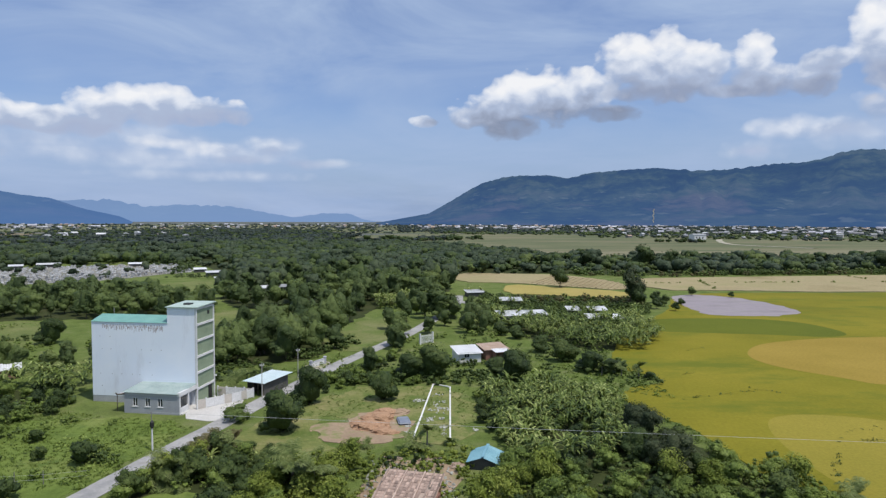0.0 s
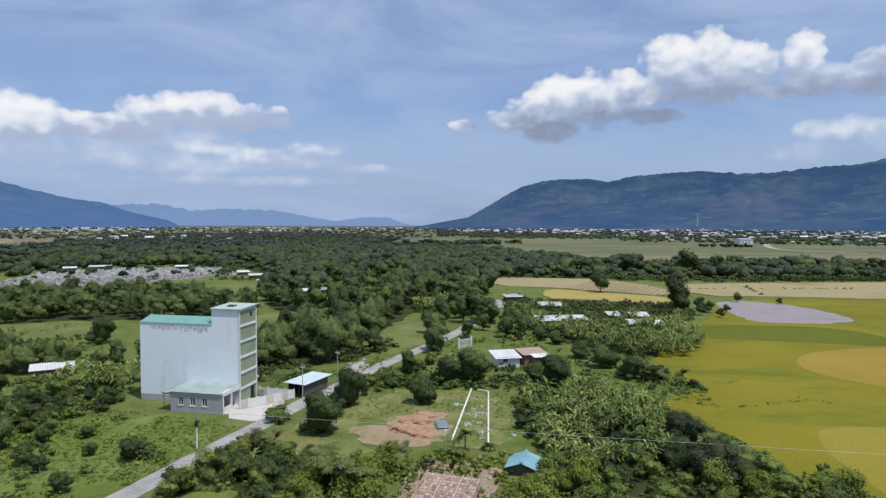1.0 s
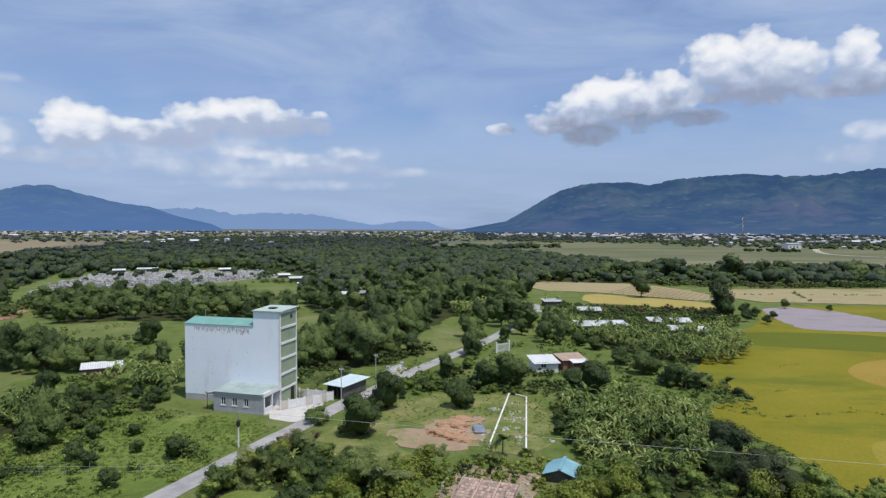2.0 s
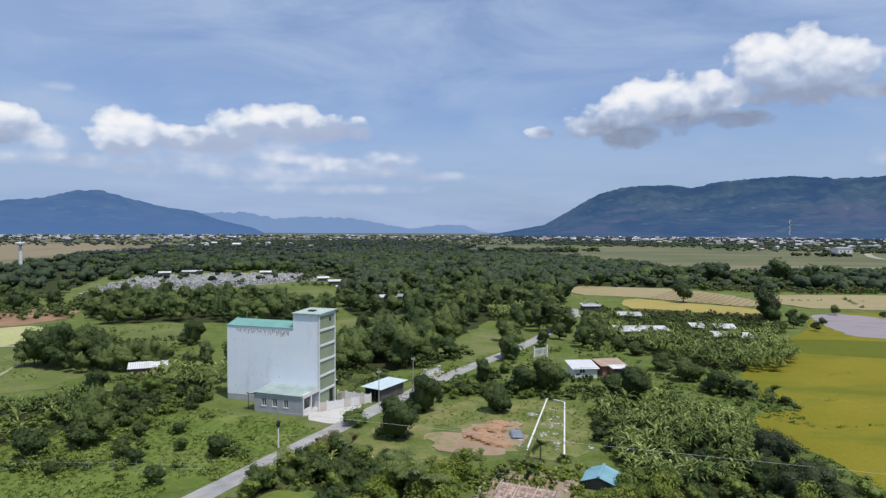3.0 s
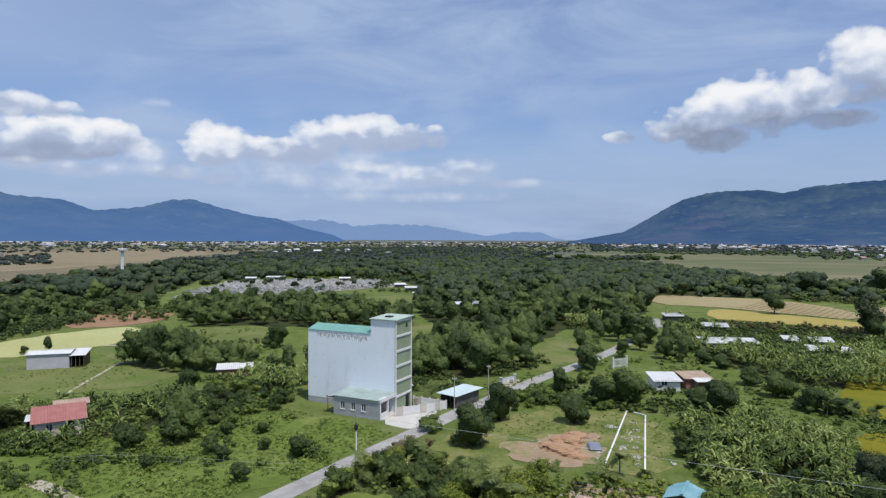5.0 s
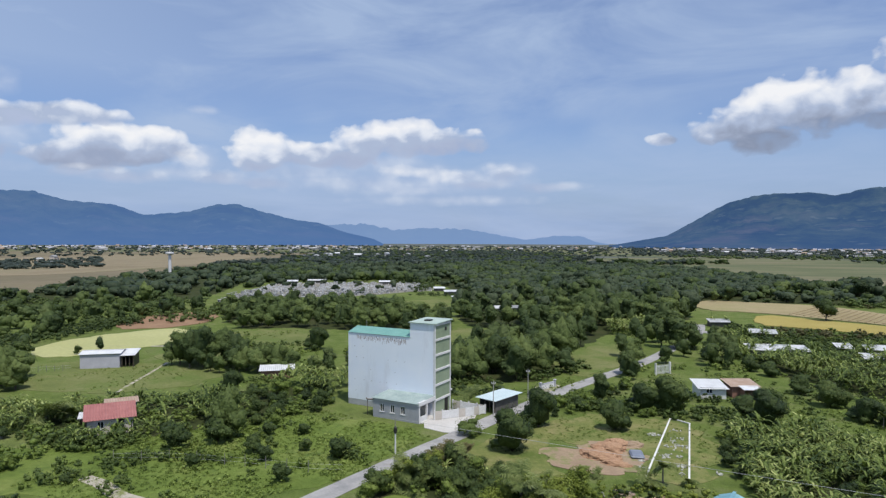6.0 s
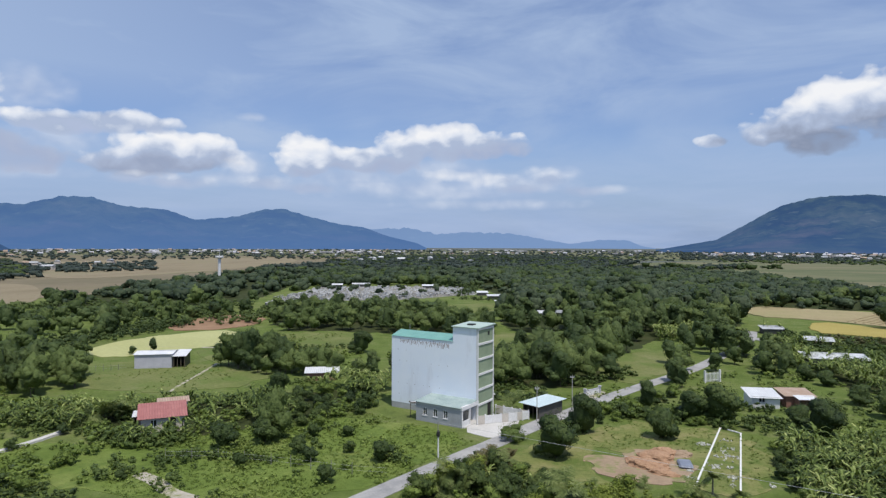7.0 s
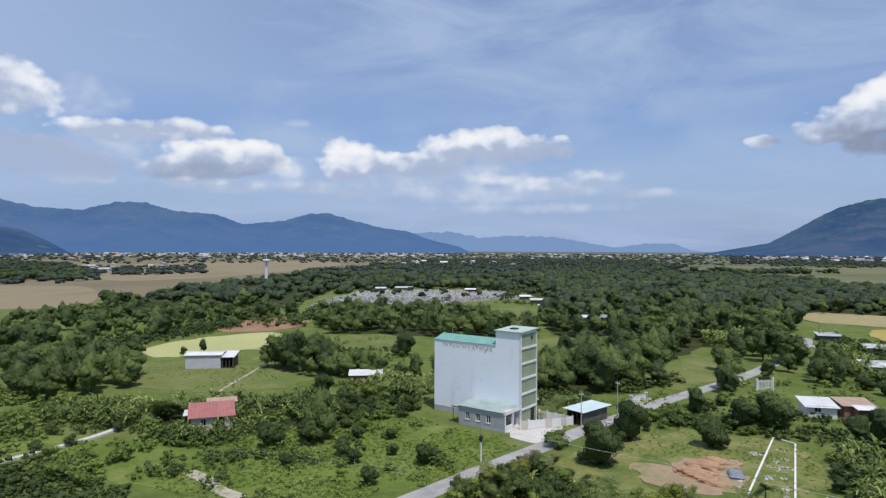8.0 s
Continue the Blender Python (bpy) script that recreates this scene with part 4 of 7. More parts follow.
def lobes_of(r, width, height, base, count):
    """Lobes that make an uneven crown of that width between base and height."""
    h = height - base
    out = [((0, 0, base + h * 0.5), (width * 0.36, width * 0.36, h * 0.46))]
    for i in range(count):
        a = i * 2.4 + r.uniform(-0.5, 0.5)
        q = 0.45 + 0.3 * r.uniform(0, 1)
        z = ((i * 0.618) % 1.0) * 0.8 + 0.1
        rr = width * 0.5 * r.uniform(0.32, 0.52)
        k = 1.12 - 0.6 * abs(z - 0.4) - 0.35 * z
        out.append(((math.cos(a) * q * width * 0.5 * k, math.sin(a) * q * width * 0.5 * k, base + (height - base) * (0.18 + 0.66 * z)), (rr, rr, rr * r.uniform(0.65, 0.95))))
    return out


def trunk_mesh(r, height, lobes, thick):
    bm = tube([(0, 0, -0.1), (thick * 0.3, 0, height * 0.25), (-thick * 0.4, thick * 0.3, height * 0.55), (0, 0, height * 0.8)], [thick, thick * 0.75, thick * 0.5, thick * 0.2], 6)
    for c, rad in lobes[:4]:
        a = Vector((0, 0, height * r.uniform(0.22, 0.5)))
        e = Vector(c)
        limb = tube([a, a.lerp(e, 0.5) + Vector((0, 0, -0.1 * height)), e], [thick * 0.5, thick * 0.32, thick * 0.1], 4)
        me = bpy.data.meshes.new("limb")
        limb.to_mesh(me)
        limb.free()
        bm.from_mesh(me)
        bpy.data.meshes.remove(me)
    return bm


def make_tree(name, label, seed, width, height, base, count, n, size, mat, thick=0.16, category="tree", up=0.35, long=1.0, fill=0.78):
    """A tapered trunk with limbs under a crown of small leaves, built at the origin far below sight."""
    r = np.random.default_rng(seed)
    lb = lobes_of(r, width, height, base, count)
    t = thing(name, label, category)
    part("trunk", trunk_mesh(r, height, lb, thick), M_BARK, t)
    crown = joined([clumps(r, lb, 2, fill, 0.25), leaves(r, lb, int(n * 1.05), size * 0.66, up, 0.74, long)])
    part("crown", quads_mesh("crown", crown, mat), mat, t)
    return t


def make_palm(seed, height, span, fronds, mat, name="palm", label="coconut palm with arching fronds", droop=0.35):
    """A ringed trunk under fronds whose ribs carry narrow hanging leaflets."""
    r = random.Random(seed)
    t = thing(name, label, "palm")
    lean = r.uniform(-0.4, 0.4)
    rings = [i / 10 for i in range(11)]
    part("trunk", tube([(lean * q * q, 0.1 * q, height * q - 0.1) for q in rings], [(0.2 - 0.08 * q) * (1.12 if i % 2 else 0.95) for i, q in enumerate(rings)], 7), M_PALMBARK, t)
    quads = []
    for i in range(fronds):
        a = i * 2.4 + r.uniform(-0.2, 0.2)
        rise, bend = radians(-15 + 95 * ((i * 0.618) % 1.0)), droop + r.uniform(0.7, 1.1)
        L = span * r.uniform(0.85, 1.1)
        pts = [Vector((lean, 0.1, height))]
        for j in range(16):
            e = rise - bend * (j / 16) ** 1.3
            pts.append(pts[-1] + Vector((math.cos(a) * math.cos(e), math.sin(a) * math.cos(e), math.sin(e))) * L / 16)
        side = Vector((-math.sin(a), math.cos(a), 0))
        for j in range(16):
            p, q = pts[j], pts[j + 1]
            w = L * 0.25 * math.sin(math.pi * (j + 1.2) / 18.0) + 0.05
            quads.append([p - side * 0.03, p + side * 0.03, q + side * 0.02, q - side * 0.02])
            for sg in (-1, 1):
                tip = side * sg * w - Vector((0, 0, w * r.uniform(0.15, 0.6))) + (q - p) * r.uniform(0.7, 1.5)
                quads.append([p, p + (q - p) * 0.8, p + (q - p) * 0.5 + tip, p + tip])
    part("fronds", quads_mesh("fronds", np.array([[tuple(v) for v in q] for q in quads]), mat), mat, t)
    return t


def banana_quads(r, height):
    """Big arching leaves of one banana clump."""
    quads = []
    for s in range(r.randint(2, 3)):
        bx, by = r.uniform(-0.8, 0.8), r.uniform(-0.8, 0.8)
        hh = height * r.uniform(0.6, 1.0)
        for i in range(10):
            a = r.uniform(0, math.tau)
            L = hh * r.uniform(0.45, 0.72)
            lift = r.uniform(0.5, 2.2)
            side = Vector((-math.sin(a), math.cos(a), 0)) * L * 0.078
            pts = [Vector((bx + math.cos(a) * L * q, by + math.sin(a) * L * q, hh * 0.6 + L * (lift * q - (0.4 + lift * 0.55) * q * q))) for q in (0, 0.35, 0.7, 1.0)]
            ws = (0.35, 1.0, 0.95, 0.25)
            for j in range(3):
                quads.append([pts[j] - side * ws[j], pts[j + 1] - side * ws[j + 1], pts[j + 1] + side * ws[j + 1], pts[j] + side * ws[j]])
    return np.array([[tuple(v) for v in q] for q in quads])


def make_banana(seed, height):
    r = random.Random(seed)
    t = thing("banana_plant", "banana clump with broad arching leaves", "banana plant", group="banana plants")
    part("stem", tube([(0, 0, -0.1), (0.05, 0, height * 0.35), (0, 0.05, height * 0.65)], [0.16, 0.13, 0.08], 6), L_BANANA, t)
    part("leaves", quads_mesh("leaves", banana_quads(r, height), L_BANANA), L_BANANA, t)
    return t


def place(kind, x, y, scale, turn, label="", squash=1.0, z=0.0):
    ob = copy_thing(kind, Matrix.Translation((x, y, z)) @ Matrix.Rotation(turn, 4, "Z") @ Matrix.Diagonal((scale, scale, scale * squash, 1)))
    if label:
        ob["label"] = label
    return ob


def discard(ob):
    for o in (*ob.children_recursive, ob):
        bpy.data.objects.remove(o)


def merged(name, points, kinds, mat, label, category, seed, low=0.75, high=1.25):
    """Many plants joined into one mesh: kinds are arrays of leaf quads at the origin."""
    r = np.random.default_rng(seed)
    out = []
    for x, y in points or [(0.0, -40.0)]:
        v, f = as_mesh(kinds[r.integers(len(kinds))])
        a, s = r.uniform(0, math.tau), r.uniform(low, high)
        c, n = math.cos(a) * s, math.sin(a) * s
        out.append((v @ np.array([[c, n, 0], [-n, c, 0], [0, 0, s * r.uniform(0.85, 1.15)]]) + np.array([x, y, 0.0]), f))
    return tagged(part(name, quads_mesh(name, joined(out), mat), mat), label, category, kind="stuff")


# ---------------------------------------------------------------- woods
W_MAIN = [(-85, 268), (-71, 197), (-56, 178), (-43, 177), (-27, 147), (-24, 152), (-16, 199), (-2, 190), (2, 226), (6, 306), (39, 339), (63, 550), (-72, 700), (-189, 840), (-249, 684), (-174, 453), (-99, 313)]
W_BEHIND = [(-40, 109), (-47, 132), (-39, 140), (-33, 147), (-24, 145), (-21, 122), (-27, 113)]
W_MID = [(-122, 150), (-160, 190), (-150, 204), (-105, 204), (-76, 194), (-62, 176), (-66, 162), (-84, 159), (-104, 160)]
W_LEFT = [(-143, 71), (-249, 125), (-228, 143), (-204, 150), (-194, 179), (-179, 200), (-134, 156), (-155, 180), (-160, 137), (-162, 106), (-134, 93), (-128, 87), (-130, 79)]
W_BAND = [(-263, 167), (-319, 258), (-334, 317), (-420, 487), (-439, 683), (-262, 719), (-149, 389), (-249, 437), (-272, 377), (-254, 327), (-194, 221), (-203, 187), (-234, 149)]
W_FARL = [(-509, 254), (-480, 300), (-850, 508), (-1045, 522)]
W_FARC = [(-292, 416), (-511, 730), (-622, 1098), (-341, 1344), (-62, 828), (-65, 546), (-2, 549), (-1, 312), (-42, 256), (-65, 255), (-101, 294), (-138, 354), (-215, 430)]
W_RIGHT = [(-1, 277), (-2, 502), (34, 503), (83, 431), (287, 409), (400, 400), (400, 330), (208, 305), (92, 290), (58, 300), (30, 295)]
CLEAR = [
    FAR_PLAIN,
    [(-190, 226), (-204, 263), (-219, 300), (-214, 325), (-184, 342), (-147, 351), (-117, 305), (-130, 287), (-137, 262), (-150, 250), (-165, 243), (-160, 212), (-173, 204)],
    [(-128, 222), (-100, 262), (-84, 268), (-74, 232), (-96, 208)],
    [(-64, 172), (-50, 180), (-38, 146), (-48, 134), (-58, 150)],
    [(-66, 206), (-52, 206), (-50, 228), (-66, 228)],
    [(10, 290), (30, 284), (70, 250), (62, 205), (20, 205)],
]
NEAR_ROADS = [[(p[0] - 2.6, p[1]), (p[0] + 2.1, p[1]), (q[0] + 2.1, q[1]), (q[0] - 2.6, q[1])] for p, q in zip(ROAD, ROAD[1:])]

# leaf litter under each wood, with tree shade darkened into its colour
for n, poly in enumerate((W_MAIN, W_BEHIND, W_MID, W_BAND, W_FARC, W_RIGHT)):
    patch("wood_floor", poly, 0.03 + 0.002 * n, M_FLOOR_SHADED, "leafy ground under the trees, darkened with their shade", "ground", smooth=1, ragged=2.0)

rng = random.Random(11)
wood_kinds = [
    make_tree("tree", "leafy olive-green woodland tree", 1, 6.0, 8.6, 0.3, 11, 1500, 0.42, L_WOOD),
    make_tree("tree", "leafy olive-green woodland tree", 2, 5.2, 9.4, 0.4, 10, 1500, 0.42, L_WOOD),
    make_tree("tree", "spreading light-green woodland tree", 3, 6.8, 8.0, 0.4, 12, 1600, 0.43, L_LIGHT),
    make_tree("tree", "dark round woodland tree", 4, 6.0, 6.8, 0.2, 10, 1400, 0.42, L_MANGO),
]
back_kinds = [
    make_tree("tree", "leafy olive-green woodland tree", 5, 6.0, 8.6, 0.3, 11, 760, 0.60, L_WOOD),
    make_tree("tree", "leafy olive-green woodland tree", 6, 5.2, 9.4, 0.4, 10, 760, 0.58, L_WOOD),
    make_tree("tree", "spreading light-green woodland tree", 7, 6.8, 8.0, 0.4, 12, 820, 0.60, L_LIGHT),
    make_tree("tree", "dark round woodland tree", 8, 6.0, 6.5, 0.2, 10, 720, 0.58, L_MANGO),
]
for kind in wood_kinds + back_kinds:
    kind["group"] = "woodland trees"


def grove(poly, gap, seed, scale, weights=(4, 3, 3, 2)):
    for x, y in scatter(poly, gap, seed, CLEAR + NEAR_ROADS):
        k = rng.choices(wood_kinds if math.hypot(x, y) < 140 else back_kinds, weights)[0]
        place(k, x, y, scale * rng.uniform(0.7, 1.25), rng.uniform(0, 6.28), squash=rng.uniform(0.85, 1.15))


grove(W_BEHIND, 4.7, 21, 0.9, (2, 1, 8, 0.5))
grove(W_MID, 5.6, 22, 0.74, (3, 2, 6, 1))
grove([(3, 142), (9, 172), (14, 160), (11, 146), (8, 136)], 5.0, 23, 0.7, (3, 2, 2, 4))
grove([(-90, 100), (-86, 108), (-72, 108), (-55, 121), (-53, 105), (-66, 104), (-74, 103), (-84, 98)], 3.9, 27, 0.6, (2, 2, 5, 1))
grove([(-99, 101), (-96, 109), (-88, 109), (-84.5, 104.5), (-88, 101)], 3.4, 24, 0.9, (2, 2, 5, 1))
front = [p for p in scatter(W_MAIN, 6.2, 25, CLEAR + NEAR_ROADS) if math.hypot(*p) < 225]
for x, y in front:
    lush = noise.noise((x * 0.045, y * 0.045, 6))
    if lush > -0.34:
        place(rng.choices(back_kinds, (5, 4, 2, 3) if lush < 0.1 else (3, 2, 6, 1))[0], x, y, (0.85 + 0.5 * lush) * rng.uniform(0.85, 1.2), rng.uniform(0, 6.28))


def crowns(seed, count, n, size, wide=6.5, tall=7.5, lobes=5, cage=2):
    out = []
    for i in range(count):
        r = np.random.default_rng(seed + i)
        w, h = wide * r.uniform(0.85, 1.2), tall * r.uniform(0.8, 1.25)
        lb = lobes_of(r, w, h, 0.1, lobes)
        out.append(joined([clumps(r, lb, cage, 0.84, 0.26), leaves(r, lb, n, size, inner=0.76, jitter=0.25)]))
    return out


mid_kinds, far_kinds, haze_kinds = crowns(100, 7, 140, 0.68, lobes=5), crowns(200, 7, 46, 1.2, 9.0, 5.8, lobes=3), crowns(300, 6, 16, 2.2, 15, 5.5, lobes=2, cage=1)


def forest(name, poly, gap, seed, label, mats=(L_WOOD, L_LIGHT, L_MANGO), shares=(0.6, 0.25, 0.15), scale=1.0, beyond=0.0, low=0.7, high=1.3):
    pts = [p for p in scatter(poly, gap, seed, NEAR_ROADS if seed > 36 else CLEAR + NEAR_ROADS) if math.hypot(*p) >= beyond and (not beyond or noise.noise((p[0] * 0.03, p[1] * 0.03, 7)) > -0.3)]
    r = random.Random(seed)
    mats = list(mats)
    groups = {(i, j): [] for i in range(len(mats)) for j in range(3)}
    for p in pts:
        d = math.hypot(*p)
        i = r.choices(range(len(mats)), shares)[0]
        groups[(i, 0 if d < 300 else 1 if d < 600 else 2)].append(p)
    # past 300 m most crowns take the leaf colours with haze painted in
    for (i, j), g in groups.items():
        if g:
            merged(name, g, (mid_kinds, far_kinds, haze_kinds)[j], L_FAR_HAZE if j == 2 and mats[i] is not L_MANGO else L_DULL_HAZE if j == 1 and mats[i] is not L_MANGO else mats[i], label, "woods", seed * 10 + i * 3 + j, low * scale, high * scale)


forest("woodland", W_MAIN, 7.0, 31, "dense green woodland filling the valley", mats=(L_DULL_HAZE, L_WOOD, L_MANGO), shares=(0.46, 0.26, 0.28), beyond=225, scale=0.95, low=0.65)
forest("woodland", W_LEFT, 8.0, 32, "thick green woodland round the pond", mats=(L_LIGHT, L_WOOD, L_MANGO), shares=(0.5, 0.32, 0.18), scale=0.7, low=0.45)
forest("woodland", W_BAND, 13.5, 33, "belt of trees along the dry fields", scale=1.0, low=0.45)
forest("woodland", W_FARL, 12, 34, "dark far woods", mats=(L_FAR_HAZE, L_MANGO), shares=(0.4, 0.6))
forest("woodland", W_FARC, 11.0, 35, "far green woods below the town", beyond=1.0, mats=(L_FAR_HAZE, L_WOOD, L_MANGO), shares=(0.4, 0.24, 0.36), scale=0.8, low=0.5)
forest("woodland", [(-204, 263), (-216, 300), (-210, 322), (-184, 336), (-147, 344), (-122, 305), (-140, 262)], 17, 37, "scattered trees among the tombs", scale=0.45)
forest("woodland", [(-156, 206), (-146, 222), (-128, 230), (-108, 226), (-96, 210), (-130, 202)], 5.5, 38, "row of bushes before the cemetery", scale=0.62)
forest("woodland", [(-204, 266), (-236, 300), (-258, 330), (-272, 377), (-249, 437), (-215, 430), (-140, 366), (-146, 354), (-184, 346), (-217, 328), (-223, 300)], 10.5, 36, "tall dark trees behind the cemetery", mats=(L_MANGO, L_DULL_HAZE, L_WOOD), shares=(0.5, 0.3, 0.2), low=0.7)
forest("woodland", W_RIGHT, 8.6, 36, "dark belt of trees behind the rice", mats=(L_MANGO, L_DULL_HAZE, L_RUST, L_LIGHT), shares=(0.48, 0.34, 0.1, 0.08), scale=0.8, low=0.3, high=1.5)

forest("woodland", [(-128, 684), (-120, 720), (20, 780), (15, 736), (-60, 700)], 12, 44, "dark grove on the far plain", mats=(L_MANGO, L_DULL_HAZE), shares=(0.6, 0.4))
forest("woodland", [(0, 770), (0, 800), (54, 805), (54, 775)], 12, 45, "small dark grove on the far plain", mats=(L_MANGO, L_DULL_HAZE), shares=(0.6, 0.4))
forest("woodland", [(240, 700), (240, 722), (300, 716), (300, 690)], 12, 46, "hedge on the far plain", mats=(L_MANGO, L_DULL_HAZE), shares=(0.6, 0.4), scale=0.7)
grove([(-114, 58), (-157, 78), (-133, 82), (-118, 86), (-106, 78), (-105, 64)], 4.6, 26, 0.75, (2, 1, 7, 1))
for x, y, s in ((-9.5, 124, 0.6), (-8.2, 123, 0.5), (-3, 142, 0.65), (0.5, 152, 0.7), (3, 162, 0.7), (7.5, 172, 0.6), (9, 180, 0.5), (-12.5, 147, 0.7), (-9, 158, 0.7), (-5, 172, 0.7), (-11, 168, 0.8), (-8, 180, 0.85), (-12, 103.4, 0.6)):
    place(back_kinds[rng.choice((0, 1, 3))] if y > 140 else wood_kinds[rng.choice((0, 1, 3))], x, y, s, rng.uniform(0, 6.28))

# trees that stand alone
place(wood_kinds[2], -55.4, 67.4, 0.74, 0.8, squash=1.25), place(wood_kinds[0], -56.4, 68.4, 0.5, 2.0)
mango = make_tree("mango_tree", "dense dark-green mango tree", 41, 6.2, 6.4, -0.7, 12, 2000, 0.37, L_MANGO, 0.2)
for x, y, s, sq in ((-19.4, 75.8, 0.98, 1.0), (-18.6, 87.3, 0.86, 1.2), (-8.4, 89.5, 0.72, 1.05), (-1.4, 101.5, 1.1, 0.95), (-5.2, 101.0, 0.95, 0.85), (11.7, 100, 0.95, 1.0), (9.0, 104, 0.7, 0.8), (22.1, 114.5, 0.85, 0.9), (19.2, 122.5, 0.7, 0.9), (25.0, 106.5, 0.8, 0.85), (23.4, 115, 0.7, 0.8), (27.9, 105.5, 0.6, 0.8), (30.0, 106.5, 0.5, 0.8), (33.6, 101.5, 0.35, 0.7), (13.2, 110.5, 0.55, 1.0), (13, 140, 0.6, 1.0), (16, 136, 0.6, 0.9), (-9.6, 127.5, 0.75, 1.2), (-80.6, 129.1, 1.0, 1.0), (-70.7, 86.5, 0.75, 1.0)):
    place(mango, x, y, s, rng.uniform(0, 6.28), squash=sq)
lone = make_tree("lone_tree", "broad dark tree standing in the fields", 42, 7.5, 8.5, 1.0, 10, 1100, 0.7, L_MANGO, 0.25, fill=0.75)
for x, y, s in ((44.3, 238, 1.05), (84.3, 213, 0.42), (95.6, 208.5, 0.28), (57.4, 186, 0.9), (62, 182, 0.45), (66, 178, 0.35)):
    place(lone, x, y, s, rng.uniform(0, 6.28))
tall = make_tree("tall_tree", "tall open greyish tree", 43, 6.0, 13.0, 2.5, 10, 900, 0.7, L_GREY, 0.2, fill=0.55)
place(tall, 55.5, 186, 1.05, 1.0), place(tall, 59, 189, 0.8, 2.0)
for x, y, s in ((101.3, 318, 1.7), (115.6, 319, 1.35), (74.6, 330, 1.3), (222, 319, 1.3), (66.1, 195, 0.5), (66.1, 187.5, 0.45), (71.2, 187.8, 0.32), (60, 196, 0.5), (-1.2, 163.2, 1.05), (2.5, 166, 0.8)):
    place(lone, x, y, s, rng.uniform(0, 6.28))
round_bush = make_tree("round_bush", "round dark-green bush in the weeds", 44, 3.2, 2.9, 0.05, 9, 1000, 0.25, L_MANGO, 0.08, "bush", fill=0.72)
round_bush["group"] = "bushes in the weeds"
for x, y, s in ((-37.9, 65.5, 1.0), (-48.6, 63.6, 0.9), (-55.3, 65.2, 1.35), (-58.2, 61, 1.25), (-45.6, 61.8, 0.7), (-43.1, 66.6, 0.6), (-51, 70, 0.7), (-47, 72, 0.6), (-62, 64, 0.9), (-40, 57, 0.8), (-52, 57, 0.6)):
    place(round_bush, x, y, s, rng.uniform(0, 6.28))
feather = make_tree("feathery_tree", "low spreading olive-green tree by the road", 45, 5.6, 2.7, 0.1, 11, 1100, 0.30, L_BRUSH, 0.1, fill=0.50)
place(feather, -26.3, 80.0, 0.78, 0.5)

# dark trees and shrubs east of the hut
shrub_tall = make_tree("shrub", "tall tangled green shrub under the dark trees", 50, 4.6, 5.6, 0.05, 12, 1200, 0.28, L_BRUSH, 0.1, "shrub", fill=0.62)
shrub_tall["group"] = "roadside shrubs"
dusky = make_tree("dusky_tree", "dark bare-tipped greyish tree", 46, 6.0, 6.2, 0.3, 11, 2000, 0.33, L_GREY, 0.16, fill=0.60)
for i, (x, y) in enumerate(scatter([(21.5, 71), (24, 77.5), (27.5, 75), (31, 70), (30, 64), (25, 59), (20.5, 63)], 3.4, 51)):
    place((dusky, mango, dusky, shrub_tall)[i % 4], x, y, rng.uniform(0.5, 0.78) * (1.1 if x < 25 else 0.75), rng.uniform(0, 6.28))
shrub = make_tree("shrub", "bushy light-green shrub by the road", 47, 4.0, 3.4, 0.05, 12, 1300, 0.30, L_WEED, 0.08, "shrub", fill=0.60)
shrub_dark = make_tree("shrub", "bushy dark-green shrub by the road", 48, 4.0, 3.6, 0.05, 12, 1300, 0.30, L_MANGO, 0.08, "shrub", fill=0.62)
feathery = make_tree("shrub", "tall feathery yellow-green shrub by the road", 49, 4.2, 4.6, 0.05, 12, 1300, 0.27, L_LIME, 0.08, "shrub", 0.5, 2.2, fill=0.45)
for s in (shrub, shrub_dark, feathery):
    s["group"] = "roadside shrubs"
LAWN = [(-28.6, 58.2), (-21.6, 58.6), (-20.4, 54), (-28.4, 51)]
BUSH_BL = [(-30.8, 50), (-29.6, 58), (-28.4, 65), (-26.6, 70.6), (-23.4, 70), (-20.4, 67.4), (-15.2, 65.6), (-9.5, 66.2), (-9, 56), (-10, 46), (-28, 44)]
BUSH_BR = [(3, 61), (8, 66), (16, 66), (32, 65), (37, 58), (32, 46), (3, 46)]
for i, (x, y) in enumerate(scatter(BUSH_BL, 2.5, 52, [LAWN])):
    place(rng.choices((shrub, shrub_dark, feathery), (2, 6, 0.3) if x < -17.5 else (1.5, 0.7, 6))[0], x, y, rng.uniform(0.5, 0.9), rng.uniform(0, 6.28))
for i, (x, y) in enumerate(scatter(BUSH_BR, 3.1, 53)):
    place(rng.choices((shrub, shrub_dark, feathery), (3, 4, 4) if x < 10 else (3, 6, 1) if x < 21 else (7, 2, 2))[0], x, y, rng.uniform(0.45, 0.9), rng.uniform(0, 6.28))
for i, (x, y) in enumerate(scatter([(-67, 88), (-60, 98), (-50.5, 87), (-52, 78), (-60, 72), (-66, 78)], 3.2, 54)):
    place(shrub if rng.random() < 0.4 else shrub_dark, x, y, rng.uniform(0.4, 0.8), rng.uniform(0, 6.28))
for i, (x, y) in enumerate(scatter([(-19, 97), (-10, 118), (-7, 117), (-16, 95)], 2.2, 55) + scatter([(-20, 90), (-16, 101), (-2, 99), (-6, 96.5), (-13, 97)], 2.4, 56) + scatter([(5, 73), (5, 96), (8, 96), (7.5, 72)], 2.2, 57)):
    place(shrub if rng.random() < 0.5 else shrub_dark, x, y, rng.uniform(0.3, 0.6), rng.uniform(0, 6.28))

